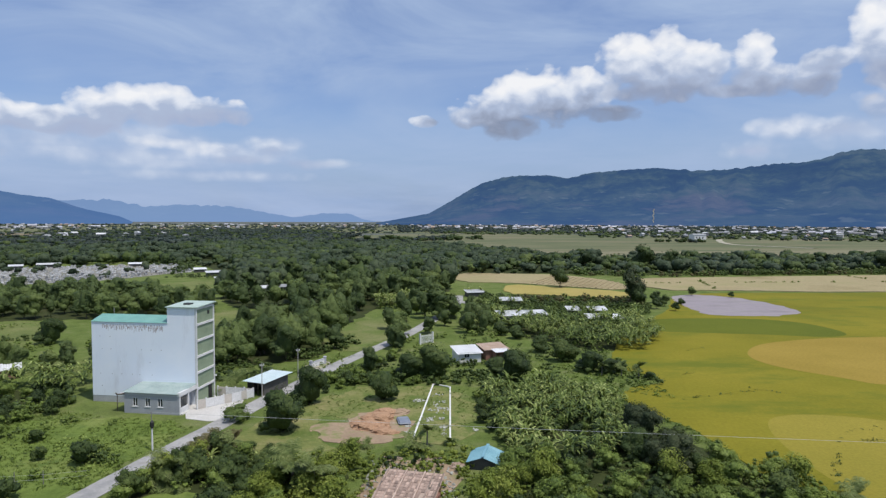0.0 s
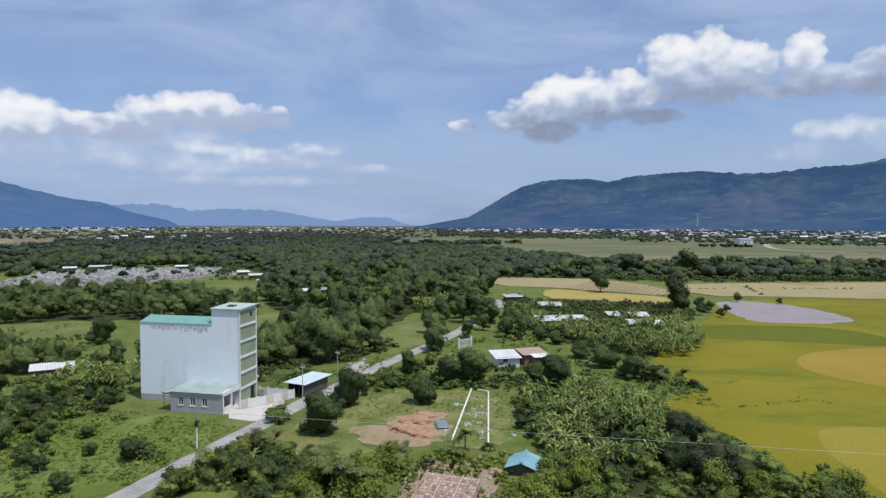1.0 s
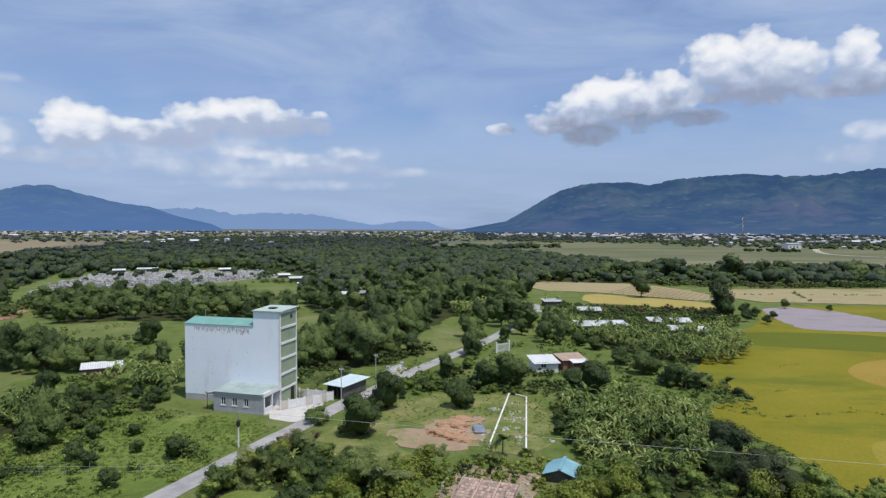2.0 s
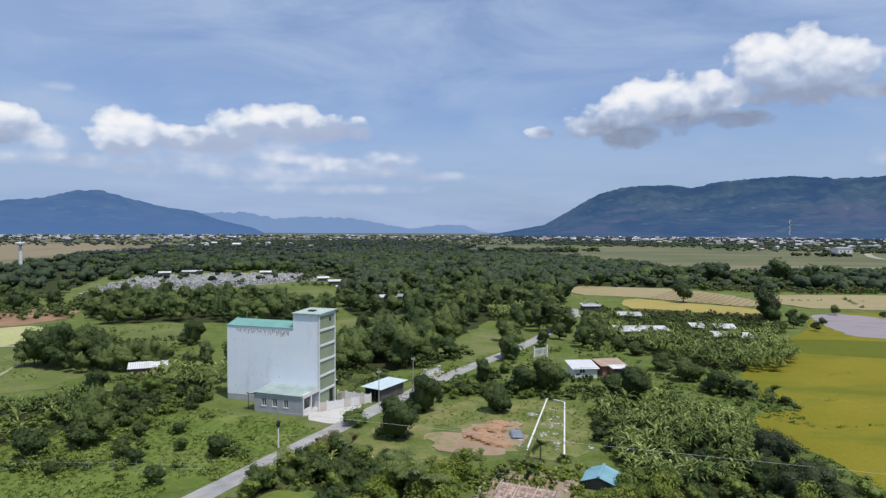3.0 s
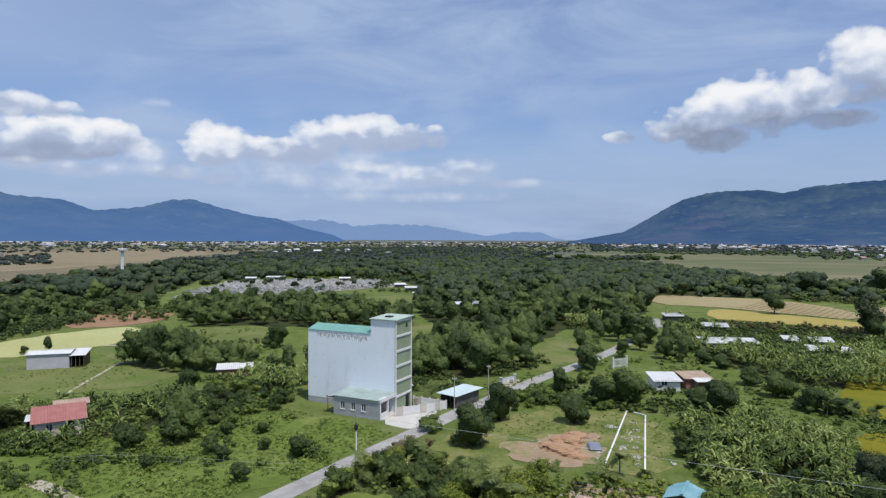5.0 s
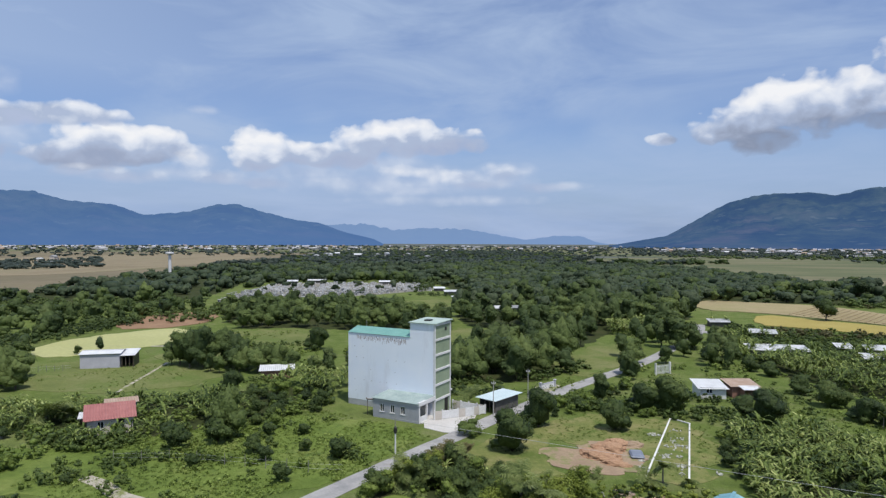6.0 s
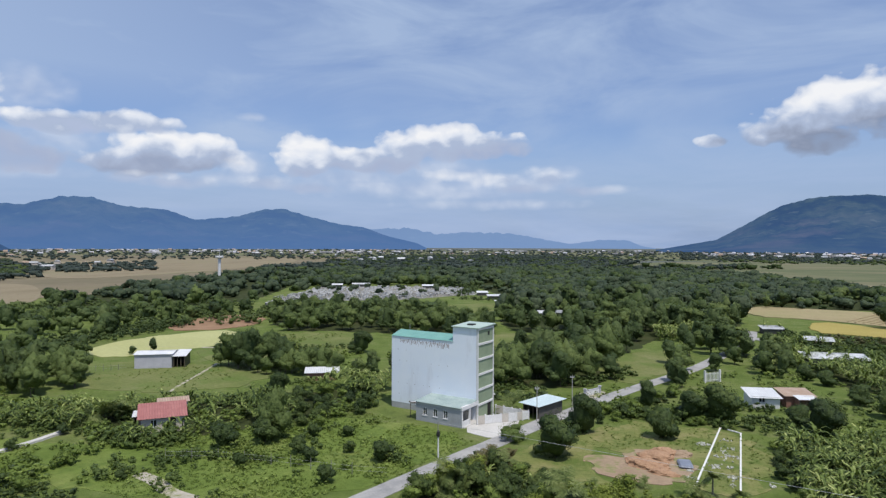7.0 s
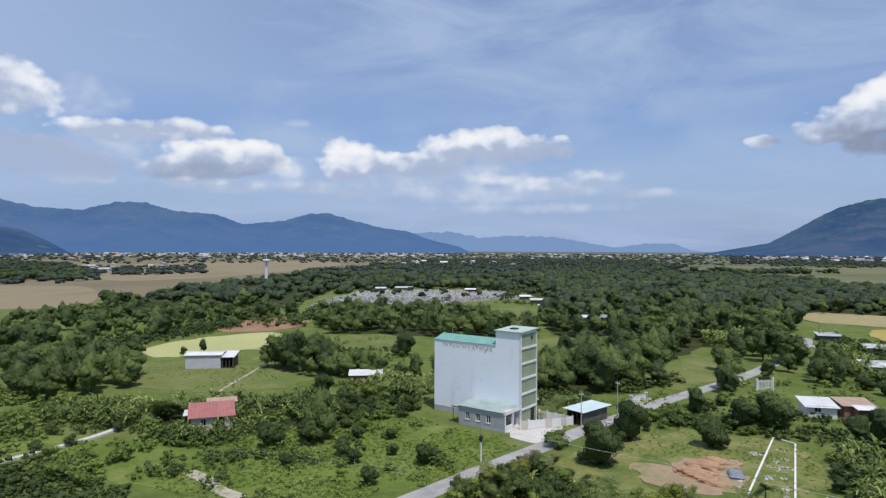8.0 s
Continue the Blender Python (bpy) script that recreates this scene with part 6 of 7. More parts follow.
def swift_house():
    """Windowless white block with a stair tower at one end; +x runs along its long wall towards the tower."""
    L, D, H, TH, TW = 15.74, 5.0, 11.35, 13.55, 4.3
    b = thing("tower_block", "tall windowless white plastered building with a stair tower", "building", heading(TOWER_A, TOWER_B))
    x1 = L - TW
    body = part("body", box(0, x1, 0, D, 0.9, H), M_WHITEWALL, b)
    part("plinth", box(0.02, x1, 0.02, D, 0, 0.9), M_PLINTH, b, "grey weathered plinth")
    bm = bmesh.new()
    r = random.Random(4)
    for i in range(120):
        x = 1.6 + 9.2 * (i / 120) + r.uniform(-0.06, 0.06)
        h = r.uniform(0.1, 0.9) * (0.5 + 0.5 * noise.noise((x * 0.8, 0, 3)) + 0.25)
        top = H - 0.25 - abs(r.gauss(0, 0.25))
        if h > 0.08:
            add_box(bm, x, x + r.uniform(0.02, 0.09), -0.006, 0.0, top - h, top)
    part("damp_stain", bm, M_STAIN, b, "brown damp streaks below the eaves")
    # roof with a low ridge
    for k in (0, 1):
        s = sheet(x1 + 0.15, D / 2 / math.cos(0.27) + 0.12, 0.35, 0.025)
        m = pose(-0.1, -0.1, H + 0.05, math.degrees(0.27)) if not k else pose(x1 + 0.05, D + 0.1, H + 0.05, math.degrees(0.27), 0, 180)
        part("roof", roofed(s, m), M_TEALROOF, b, "green corrugated sheet roof")
    bm = bmesh.new()
    for x in (0.0, x1 - 0.12):
        vs = [bm.verts.new(v) for v in ((x, 0, H), (x, D, H), (x, D / 2, H + 0.64), (x + 0.12, 0, H), (x + 0.12, D, H), (x + 0.12, D / 2, H + 0.64))]
        for f in ((0, 2, 1), (3, 4, 5), (0, 1, 4, 3), (1, 2, 5, 4), (2, 0, 3, 5)):
            bm.faces.new([vs[i] for i in f])
    part("gable", bm, M_WHITEWALL, b)
    # vent pipes in rows on the long wall
    n = 0
    for row in range(5):
        for c in range(7):
            if r.random() < 0.3:
                x, z = 1.4 + c * 1.5 + r.uniform(-0.2, 0.2), 2.3 + row * 1.75
                t = tube([(x, 0.05, z), (x, -0.03, z)], [0.06, 0.06], 8)
                part("vent_pipe", t, M_PLINTH, b)
    # stair tower
    t = part("tower_wall", box(x1, L - 0.25, -0.003, D, 0, TH), M_WHITEWALL, b)
    storeys = 6
    sh = (TH - 0.15) / storeys
    for i in range(storeys):
        z0 = 0.05 + i * sh
        p = part("panel", box(L - 0.25, L - 0.08, 0.25, D - 0.25, z0 + 0.16, z0 + sh - 0.14), M_OLIVE, b, "grey-green infill panel")
        part("beam", box(L - 0.25, L + 0.06, 0.2, D - 0.2, z0 + sh - 0.14, z0 + sh + 0.16 if i < storeys - 1 else TH), M_WHITE, b, "white painted beam")
    for y in (-0.02, D - 0.2):
        part("column", box(L - 0.25, L + 0.02, y, y + 0.22, 0, TH), M_WHITE, b, "white corner column")
    # no real openings: the two panels paint their inner darkness on the wall
    part("entrance_hole", box(L - 0.085, L - 0.05, 3.2, 3.75, TH - 1.25, TH - 0.7), M_DARK, b, "near-black panel in place of the small bird opening")
    part("door", box(L - 0.085, L - 0.04, 3.2, 4.2, 0.05, 2.1), M_DARK, b, "near-black panel in place of a doorway")
    bm = box(x1 - 0.15, L + 0.25, -0.25, D + 0.2, TH + 0.05, TH + 0.17)
    bmesh.ops.rotate(bm, verts=bm.verts, cent=(L, 0, TH + 0.1), matrix=Matrix.Rotation(0.035, 3, "X"))
    part("tower_roof", bm, M_PALEROOF, b, "pale green flat sheet roof")
    part("roof_hatch", box(x1 + 1.5, x1 + 2.5, 1.6, 2.6, TH + 0.12, TH + 0.42, 0.03), M_DARK, b, "dark roof hatch")
    part("lightning_rod", tube([(0, D, H), (0, D, H + 1.3)], [0.04, 0.03], 6), M_POLE, b)
    for i in range(3):
        part("wall_lamp", box(L - 0.02, L + 0.22, D - 0.05, D + 0.12, 2.9 + i * 0.001, 3.15), M_WHITE, b) if i == 0 else None


swift_house()


def annexe():
    """Low cement house in front of the tower block, open porch at one end."""
    a, b0 = (-42.4, 83.3), (-34.5, 82.1)
    L, D, H = 7.95, 4.6, 2.75
    h = thing("annexe", "low grey cement house with a pale green roof and white porch", "house", heading(a, b0))
    holes = [(1.2, 1.95, 0.95, 2.1), (3.0, 3.75, 0.95, 2.1), (4.8, 5.55, 0.95, 2.1)]
    w = part("front_wall", wall(L - 0.02, H - 0.35, 0.18, holes), M_CEMENT, h)
    for q in holes:
        window(h, *q)
    part("wall_top", box(0, L, -0.03, 0.2, H - 0.35, H), M_PLINTH, h)
    part("side_wall", box(0, 0.18, 0.18, D, 0, H), M_CEMENT, h)
    part("inner_wall", box(5.9, 6.05, 0.18, D, 0, H), M_CREAM, h)
    part("floor_slab", box(0, L + 0.3, 0.18, D, 0, 0.12), M_YARD, h)
    for y in (0.0, 2.1, D - 0.25):
        part("porch_column", box(L - 0.28, L, y + 0.004, y + 0.26, 0, H - 0.3), M_WHITE, h, "white porch column")
    part("fascia", box(L - 0.3, L + 0.05, -0.05, D, H - 0.3, H + 0.22), M_WHITE, h, "white fascia over the porch")
    part("porch_window", box(L - 0.16, L - 0.1, 0.4, 1.9, 0.9, 2.2), M_GLASS, h)
    part("porch_sill", box(L - 0.25, L - 0.02, 0.264, 2.096, 0.0, 0.9), M_WHITE, h)
    s = sheet(L + 0.2, D + 0.25, 0.35, 0.025)
    part("roof", roofed(s, pose(-0.25, -0.2, H + 0.06, 4.0)), M_ANNEXROOF, h, "pale green corrugated sheet roof")
    part("lean_to", box(-1.4, 0, 0.3, 2.6, 2.2, 2.32), M_PLINTH, h, "small grey lean-to roof")
    for x in (-1.3, -0.12):
        part("post", tube([(x, 0.4, 0), (x, 0.4, 2.2)], [0.06, 0.06], 6), M_BARK, h)
    part("doorway", box(-0.03, -0.004, 0.6, 1.6, 0, 2.1), M_DARK, h)
    part("gutter_pipe", tube([(-1.6, 0.5, 2.4), (-0.9, -0.1, 2.45), (0.1, -0.12, 2.6)], [0.09, 0.09, 0.09], 6), M_BARK, h)


annexe()
patch("yard", [(-34.8, 81.2), (-28.3, 79.2), (-27.6, 82.2), (-28.1, 88.7), (-29.1, 90.4), (-33.4, 91.2)], 0.05, M_YARD, "pale concrete forecourt", "yard", smooth=1)


def yard_wall():
    line = [(-33.2, 84.6), (-28.7, 88.9), (-27.4, 90.6), (-32.9, 91.6)]
    for i, (a, b) in enumerate(zip(line, line[1:])):
        L = math.dist(a, b)
        w = thing("yard_wall", "white painted yard wall with panels and posts", "wall", heading(a, b), "yard walls")
        n = max(2, int(L / 1.2))
        for j in range(n + 1):
            x = L * j / n
            part("post", box(x - 0.09, x + 0.09, -0.09, 0.09, 0, 1.45), M_WHITE, w)
        for j in range(n):
            x0, x1 = L * j / n + 0.09, L * (j + 1) / n - 0.09
            part("panel", box(x0, x1, -0.05, 0.05, 0.1, 1.3), M_WHITE if j % 3 else M_CREAM, w)


yard_wall()


def hut(name, label, a, b, depth, height, wall_mat, roof_mat, pitch, overhang=0.3, gable=False, openings=(), category="house", open_front=False, door=None):
    """A small house: front wall from a to b, depth behind it; a lean-to or gable roof of sheet."""
    L = math.dist(a, b)
    h = thing(name, label, category, heading(a, b))
    t = 0.15
    if open_front:
        n = 3
        for i in range(n + 1):
            x = 0.1 + (L - 0.2) * i / n
            part("post", tube([(x, 0.1, 0), (x, 0.1, height)], [0.07, 0.07], 6), M_BARK, h)
    else:
        part("front_wall", wall(L, height, t, [o for o in openings] + ([door] if door else [])), wall_mat, h)
        for o in openings:
            window(h, *o)
        if door:
            part("door", box(door[0], door[1], 0.07, 0.11, door[2], door[3]), M_DARK, h)
    back = height if gable else height + math.tan(pitch) * depth
    part("back_wall", box(0, L, depth - t, depth, 0, back), wall_mat, h)
    for x in (0, L - t):
        bm = bmesh.new()
        prof = [(t, 0), (depth - t, 0), (depth - t, back), (depth / 2, height + math.tan(pitch) * depth / 2), (t, height)]
        lo = [bm.verts.new((x, y, z)) for y, z in prof]
        hi = [bm.verts.new((x + t, y, z)) for y, z in prof]
        bm.faces.new(lo), bm.faces.new(hi[::-1])
        for i in range(5):
            bm.faces.new((lo[i], hi[i], hi[(i + 1) % 5], lo[(i + 1) % 5]))
        bmesh.ops.recalc_face_normals(bm, faces=bm.faces)
        part("side_wall", bm, wall_mat, h)
    o = overhang
    run = ((depth / 2 if gable else depth) + (o if gable else 2 * o)) / math.cos(pitch)
    part("roof", roofed(sheet(L + 2 * o, run, 0.35, 0.03), pose(-o, -o, height + 0.08 - math.tan(pitch) * o, math.degrees(pitch))), roof_mat, h)
    if gable:
        part("roof", roofed(sheet(L + 2 * o, run, 0.35, 0.03), pose(L + o, depth + o, height + 0.08 - math.tan(pitch) * o, math.degrees(pitch), 0, 180)), roof_mat, h)
        zr = height + 0.1 + math.tan(pitch) * depth / 2
        part("ridge_cap", box(-o, L + o, depth / 2 - 0.15, depth / 2 + 0.15, zr, zr + 0.06), roof_mat, h)
    return h


hut("road_stall", "open roadside stall with a pale blue sheet roof", (-28.9, 92.4), (-26.1, 91.2), 5.8, 1.95, M_SHADEWALL, M_CYANROOF, 0.03, 0.5, open_front=True, category="stall")
hut("red_roof_house", "cream farmhouse with a red roof among bananas", (-72.6, 60.6), (-69.0, 64.7), 4.2, 2.2, M_CREAM, M_REDROOF, 0.2, 0.45, openings=[(1.2, 2.0, 0.9, 1.9)], door=(3.6, 4.4, 0, 2.0))
hut("farmhouse_kitchen", "low kitchen behind the farmhouse under a rusty roof", (-77.8, 68.2), (-75.2, 71.2), 2.0, 2.0, M_CREAM, M_RUSTROOF, 0.1, 0.3, category="shed")
hut("farmhouse_porch", "pale open lean-to beside the farmhouse", (-75.2, 61.6), (-73.4, 63.4), 2.2, 1.9, M_CREAM, M_WHITEROOF, 0.1, 0.2, open_front=True, category="porch")
hut("barn", "long grey barn with a white sheet roof", (-112.0, 92.0), (-106.0, 96.1), 5.0, 2.9, M_GREYWALL, M_WHITEROOF, 0.12, 0.3, gable=True, category="barn")
# near-black walls paint the shaded inside of the open bay
hut("barn_porch", "open end bay of the barn with a white roof", (-105.8, 96.3), (-103.9, 97.6), 5.0, 2.4, M_DARK, M_WHITEROOF, 0.10, 0.3, open_front=True, category="shed")
hut("far_hall", "large pale hall standing on the far plain", (313, 786), (329, 790), 12, 6.5, M_WHITE, M_GREYROOF, 0.2, 0.6, gable=True, openings=[(2, 4, 2, 4), (6.5, 8.5, 2, 4), (11, 13, 2, 4)], category="hall")
hut("garden_shed", "low brick shed with a white roof", (-73.2, 98.0), (-68.4, 101.2), 3.0, 1.5, M_BRICK, M_WHITEROOF, 0.12, 0.4, category="shed")
hut("white_house", "small white house with a white sheet roof", (3.0, 112.4), (7.0, 113.6), 4.0, 1.7, M_WHITE, M_WHITEROOF, 0.14, 0.4, openings=[(1.0, 2.0, 0.9, 1.9)])
hut("brick_house", "brick house with a rusty lean-to roof", (8.0, 115.0), (12.0, 116.5), 3.4, 1.9, M_BRICK, M_RUSTROOF, 0.12, 0.4, door=(2.6, 3.4, 0, 1.7))
hut("brick_house_porch", "open porch of the brick house under a pale roof", (9.8, 113.8), (12.4, 114.8), 1.8, 1.7, M_BRICK, M_WHITEROOF, 0.12, 0.2, open_front=True, category="porch")
hut("blue_hut", "dark hut with a blue sheet roof", (5.6, 63.9), (6.3, 67.0), 2.8, 0.9, M_SHADEWALL, M_BLUEROOF, 0.34, 0.35, gable=True, category="hut")
hut("long_shed", "long low shed with a white roof", (14.7, 158.2), (26.9, 160.3), 4.6, 1.5, M_SHADEWALL, M_WHITEROOF, 0.12, 0.4, category="shed")
for a, b in (((8.4, 208), (14.0, 209.5)), ((17.5, 188), (23.6, 188)), ((34, 168.4), (36.9, 168.6)), ((39.7, 168.5), (44, 168.5)), ((36.3, 154.9), (41.2, 155.2)), ((41.9, 154.1), (44.4, 154.4)), ((-216, 314), (-211, 317)), ((-209, 325), (-200, 330)), ((-165, 332), (-159, 335)), ((-117.2, 298.5), (-112.7, 301)), ((-105, 281), (-99.6, 284)), ((-90.4, 252), (-83.3, 256)), ((-84.5, 264.7), (-80.2, 267)), ((-62.4, 219.7), (-57.6, 222)), ((-57.8, 223.5), (-53.4, 224.6))):
    hut("village_house", "low village house with a pale sheet roof", a, b, 3.6, 1.5, M_SHADEWALL, M_WHITEROOF if a[0] > 30 or a[0] < -60 else M_GREYROOF, 0.14, 0.4)


def gate():
    g = thing("gate", "white picket gate at a garden entrance", "gate", heading((-4.6, 129.0), (-2.0, 131.6)))
    for x in (0, 3.6):
        part("post", box(x - 0.15, x + 0.15, -0.15, 0.15, 0, 2.3), M_WHITE, g)
    for i in range(10):
        x = 0.3 + i * 0.33
        part("picket", box(x, x + 0.12, -0.03, 0.03, 0.15, 1.9), M_WHITE, g)
    for z in (0.4, 1.6):
        part("rail", box(0.15, 3.45, 0.034, 0.08, z, z + 0.1), M_WHITE, g)


gate()


def pole(x, y, height, label="concrete power pole with a crossarm", arm=0.6, turn=0.0, thick=0.075, mat=None):
    p = thing("power_pole", label, "pole", pose(x, y, 0, 0, 0, turn))
    part("shaft", tube([(0, 0, -0.1), (0, 0, height)], [thick, thick * 0.6], 8), mat or M_POLE, p)
    if arm:
        part("crossarm", box(-arm / 2, arm / 2, -0.05, 0.05, height - 0.5, height - 0.4), M_POLE, p)
        for s in (-1, 0, 1):
            part("insulator", tube([(s * arm * 0.42, 0, height - 0.4), (s * arm * 0.42, 0, height - 0.2)], [0.05, 0.05], 6), M_WHITE, p)
    return p


pole(-26.0, 90.2, 5.2, turn=20), pole(-23.4, 101.5, 5.0, turn=20)
patch("roadside_dirt", [(-22.4, 105.5), (-24.5, 108), (-23.5, 112.5), (-19.6, 114), (-20.3, 109)], 0.05, M_TRACK, "pale bare soil beside the road", "dirt", ragged=0.6)
g = thing("garden_wall", "low white garden wall beside the road", "wall", heading((-22.8, 108.4), (-21.0, 112.0)))
part("panel", box(0.2, 3.8, -0.07, 0.07, 0, 0.95), M_WHITE, g)
part("coping", box(0.15, 3.85, -0.12, 0.12, 0.954, 1.05, 0.02), M_GREYWALL, g)
for x, y in ((-22.8, 108.4), (-21.0, 112.0)):
    g = thing("gate_post", "grey roadside gate post with a cap", "post", pose(x, y, 0))
    part("shaft", box(-0.2, 0.2, -0.2, 0.2, 0, 1.2), M_GREYWALL, g)
    part("cap", box(-0.28, 0.28, -0.28, 0.28, 1.2, 1.35, 0.03), M_GREYWALL, g)
sign = thing("road_marker", "short white post with a dark top beside the road", "post", pose(-32.4, 69.6, 0))
part("shaft", tube([(0, 0, -0.1), (0, 0, 2.6)], [0.11, 0.08], 8), M_WHITE, sign)
part("cap", tube([(0, 0, 2.5), (0, 0, 2.7), (0, 0, 3.2), (0, 0, 3.4)], [0.1, 0.24, 0.22, 0.06], 8), M_DARK, sign)


def cable(name, a, b, sag, radius, label):
    pts = [Vector(a).lerp(Vector(b), i / 24) - Vector((0, 0, sag * 4 * (i / 24) * (1 - i / 24))) for i in range(25)]
    tagged(part(name, tube(pts, [radius] * 25, 5), M_WIRE), label, "cable")


# ---------------------------------------------------------------- lots, soil, stones
def lot_line():
    """White outline strip laid round one narrow lot."""
    c = [(-1.4, 98.0), (1.2, 96.2), (0.95, 73.6), (-3.5, 72.8)]
    t = thing("lot_marking", "white line marking out a narrow lot on the grass", "marking", kind="structure")
    for a, b in ((c[0], c[1]), (c[1], c[2]), (c[3], c[0])):
        L = math.dist(a, b)
        bm = box(-0.1, L + 0.1, -0.1, 0.1, 0.04, 0.16)
        part("line", roofed(bm, heading(a, b)), M_LOTLINE, t)


lot_line()


def mound(x, y, w, d, h, mat, label, seed):
    bm = bmesh.new()
    bmesh.ops.create_icosphere(bm, subdivisions=4, radius=1.0)
    for v in bm.verts:
        n = noise.fractal((v.co.x * 1.7, v.co.y * 1.7, v.co.z * 1.7 + seed), 1.0, 2.0, 5)
        v.co *= 1 + 0.28 * n
        v.co.z = max(-0.1, v.co.z)
        v.co = Vector((v.co.x * w / 2, v.co.y * d / 2, v.co.z * h))
    ob = tagged(part("soil_mound", bm, mat), label, "mound", "soil mounds")
    ob.location = (x, y, 0.05)


for i, (x, y, w, d, h) in enumerate(((-8.2, 80.6, 4.2, 3.2, 0.9), (-8.8, 77.2, 5.0, 2.6, 0.8), (-7.6, 83.0, 3.2, 2.4, 0.7), (-5.6, 83.4, 2.6, 2.0, 0.5), (-7.0, 75.4, 3.6, 1.6, 0.5), (-10.6, 78.8, 2.4, 2.0, 0.4))):
    mound(x, y, w, d, h, M_MOUND if i != 3 else M_DIRT, "heap of orange soil tipped on the lot", i)
for i, (x, y, w, d, h) in enumerate(((-1.0, 66.8, 3.2, 1.2, 0.3), (1.6, 65.0, 1.8, 1.6, 0.35), (-5.6, 67.2, 2.6, 1.0, 0.25))):
    mound(x, y, w, d, h, M_RUBBLE, "low heap of brick rubble", 20 + i)


def stones(name, points, seed, label, size):
    """Scattered flat stones, joined."""
    r = random.Random(seed)
    bm = bmesh.new()
    for x, y in points:
        s = size * r.uniform(0.5, 1.3)
        v = bmesh.ops.create_icosphere(bm, subdivisions=1, radius=s, matrix=pose(x, y, 0.1, r.uniform(0, 40), r.uniform(0, 40), r.uniform(0, 360)) @ Matrix.Diagonal((1, 0.8, 0.5, 1)))
        for q in v["verts"]:
            q.co += Vector((r.uniform(-1, 1), r.uniform(-1, 1), r.uniform(-1, 1))) * s * 0.2
    tagged(part(name, bm, M_STONE), label, "stones", kind="stuff")


r5 = random.Random(77)
spots = []
for cx, cy, n, sp in ((-0.7, 84.5, 26, 1.0), (0.3, 85.2, 16, 0.6), (-1.6, 80.5, 24, 0.8), (0.2, 77.5, 16, 0.5), (0.1, 81, 10, 0.5), (0.0, 88.6, 10, 0.5), (-0.4, 92, 10, 0.7), (-3.6, 88.8, 16, 0.6), (-2.9, 89, 12, 0.4), (-4.2, 77.8, 14, 0.5), (-4.0, 75.6, 14, 0.6), (4.0, 76.5, 10, 0.4), (0.2, 75, 8, 0.4), (-1.0, 87, 10, 0.7)):
    spots += [(cx + r5.gauss(0, sp * 0.6), cy + r5.gauss(0, sp * 0.6)) for _ in range(n)]
stones("stones", spots, 78, "pale stones laid out on the lots", 0.15)
stones("rubble_stones", [(r5.uniform(-7.5, 1.5), r5.uniform(54, 66.5)) for _ in range(260)], 79, "broken bricks and stones strewn on cleared ground", 0.2)
tarp = thing("tarp_stack", "low stack of material under a grey-blue tarpaulin", "stack", pose(-4.9, 79.4, 0, 0, 0, 12))
part("cover", box(-0.8, 0.8, -1.3, 1.3, 0.05, 0.45, 0.18), M_TARP, tarp)
part("pallet", box(-0.9, 0.9, -1.5, 1.5, 0.0, 0.045), M_BARK, tarp)

# ---------------------------------------------------------------- cemetery, town, water tower
def cemetery():
    area = [(-190, 226), (-204, 263), (-219, 300), (-214, 325), (-184, 342), (-147, 351), (-117, 305), (-130, 287), (-137, 262), (-150, 250), (-165, 243), (-160, 212), (-173, 204)]
    r = random.Random(3)
    pts = scatter(area, 3.7, 91)
    protos = []
    for i in range(3):
        t = thing("tomb", "pale painted tomb with a headstone", "tomb", group="cemetery tombs")
        w = 0.75 + 0.15 * i
        part("base", box(-w, w, -1.4, 1.4, 0, 0.45 + 0.1 * i), M_TOMB, t)
        part("headstone", box(-w * 0.8, w * 0.8, 1.1, 1.35, 0.5, 1.6 + 0.35 * i), M_TOMB, t)
        if i:
            part("canopy", box(-w - 0.2, w + 0.2, -1.2, 1.6, 2.0 + 0.3 * i, 2.15 + 0.3 * i), M_TOMB, t)
            for sx in (-1, 1):
                part("column", box(sx * w - 0.08, sx * w + 0.08, -1.05, -0.9, 0.45, 2.0 + 0.3 * i), M_TOMB, t)
        protos.append(t)
    bm_pts = []
    for n, p in enumerate(sorted(pts, key=lambda q: math.hypot(*q))):
        if n < 290:
            k = r.choice(protos)
            copy_thing(k, pose(p[0], p[1], 0, 0, 0, r.choice((0, 90, 180)) + r.uniform(-8, 8)) @ Matrix.Scale(r.uniform(0.35, 0.62), 4))
        else:
            bm_pts.append(p)
    if bm_pts:
        bm = bmesh.new()
        for x, y in bm_pts:
            s = r.uniform(0.3, 0.7)
            add_box(bm, x - s, x + s, y - 0.8, y + 0.8, 0, r.uniform(0.2, 0.6)), add_box(bm, x - s * 0.7, x + s * 0.7, y + 0.5, y + 0.75, 0.2, r.uniform(0.5, 1.0))
        tagged(part("tombs", bm, M_TOMB), "crowded pale tombs at the back of the cemetery", "tombs", kind="stuff")
    for t in protos:
        discard(t)


cemetery()


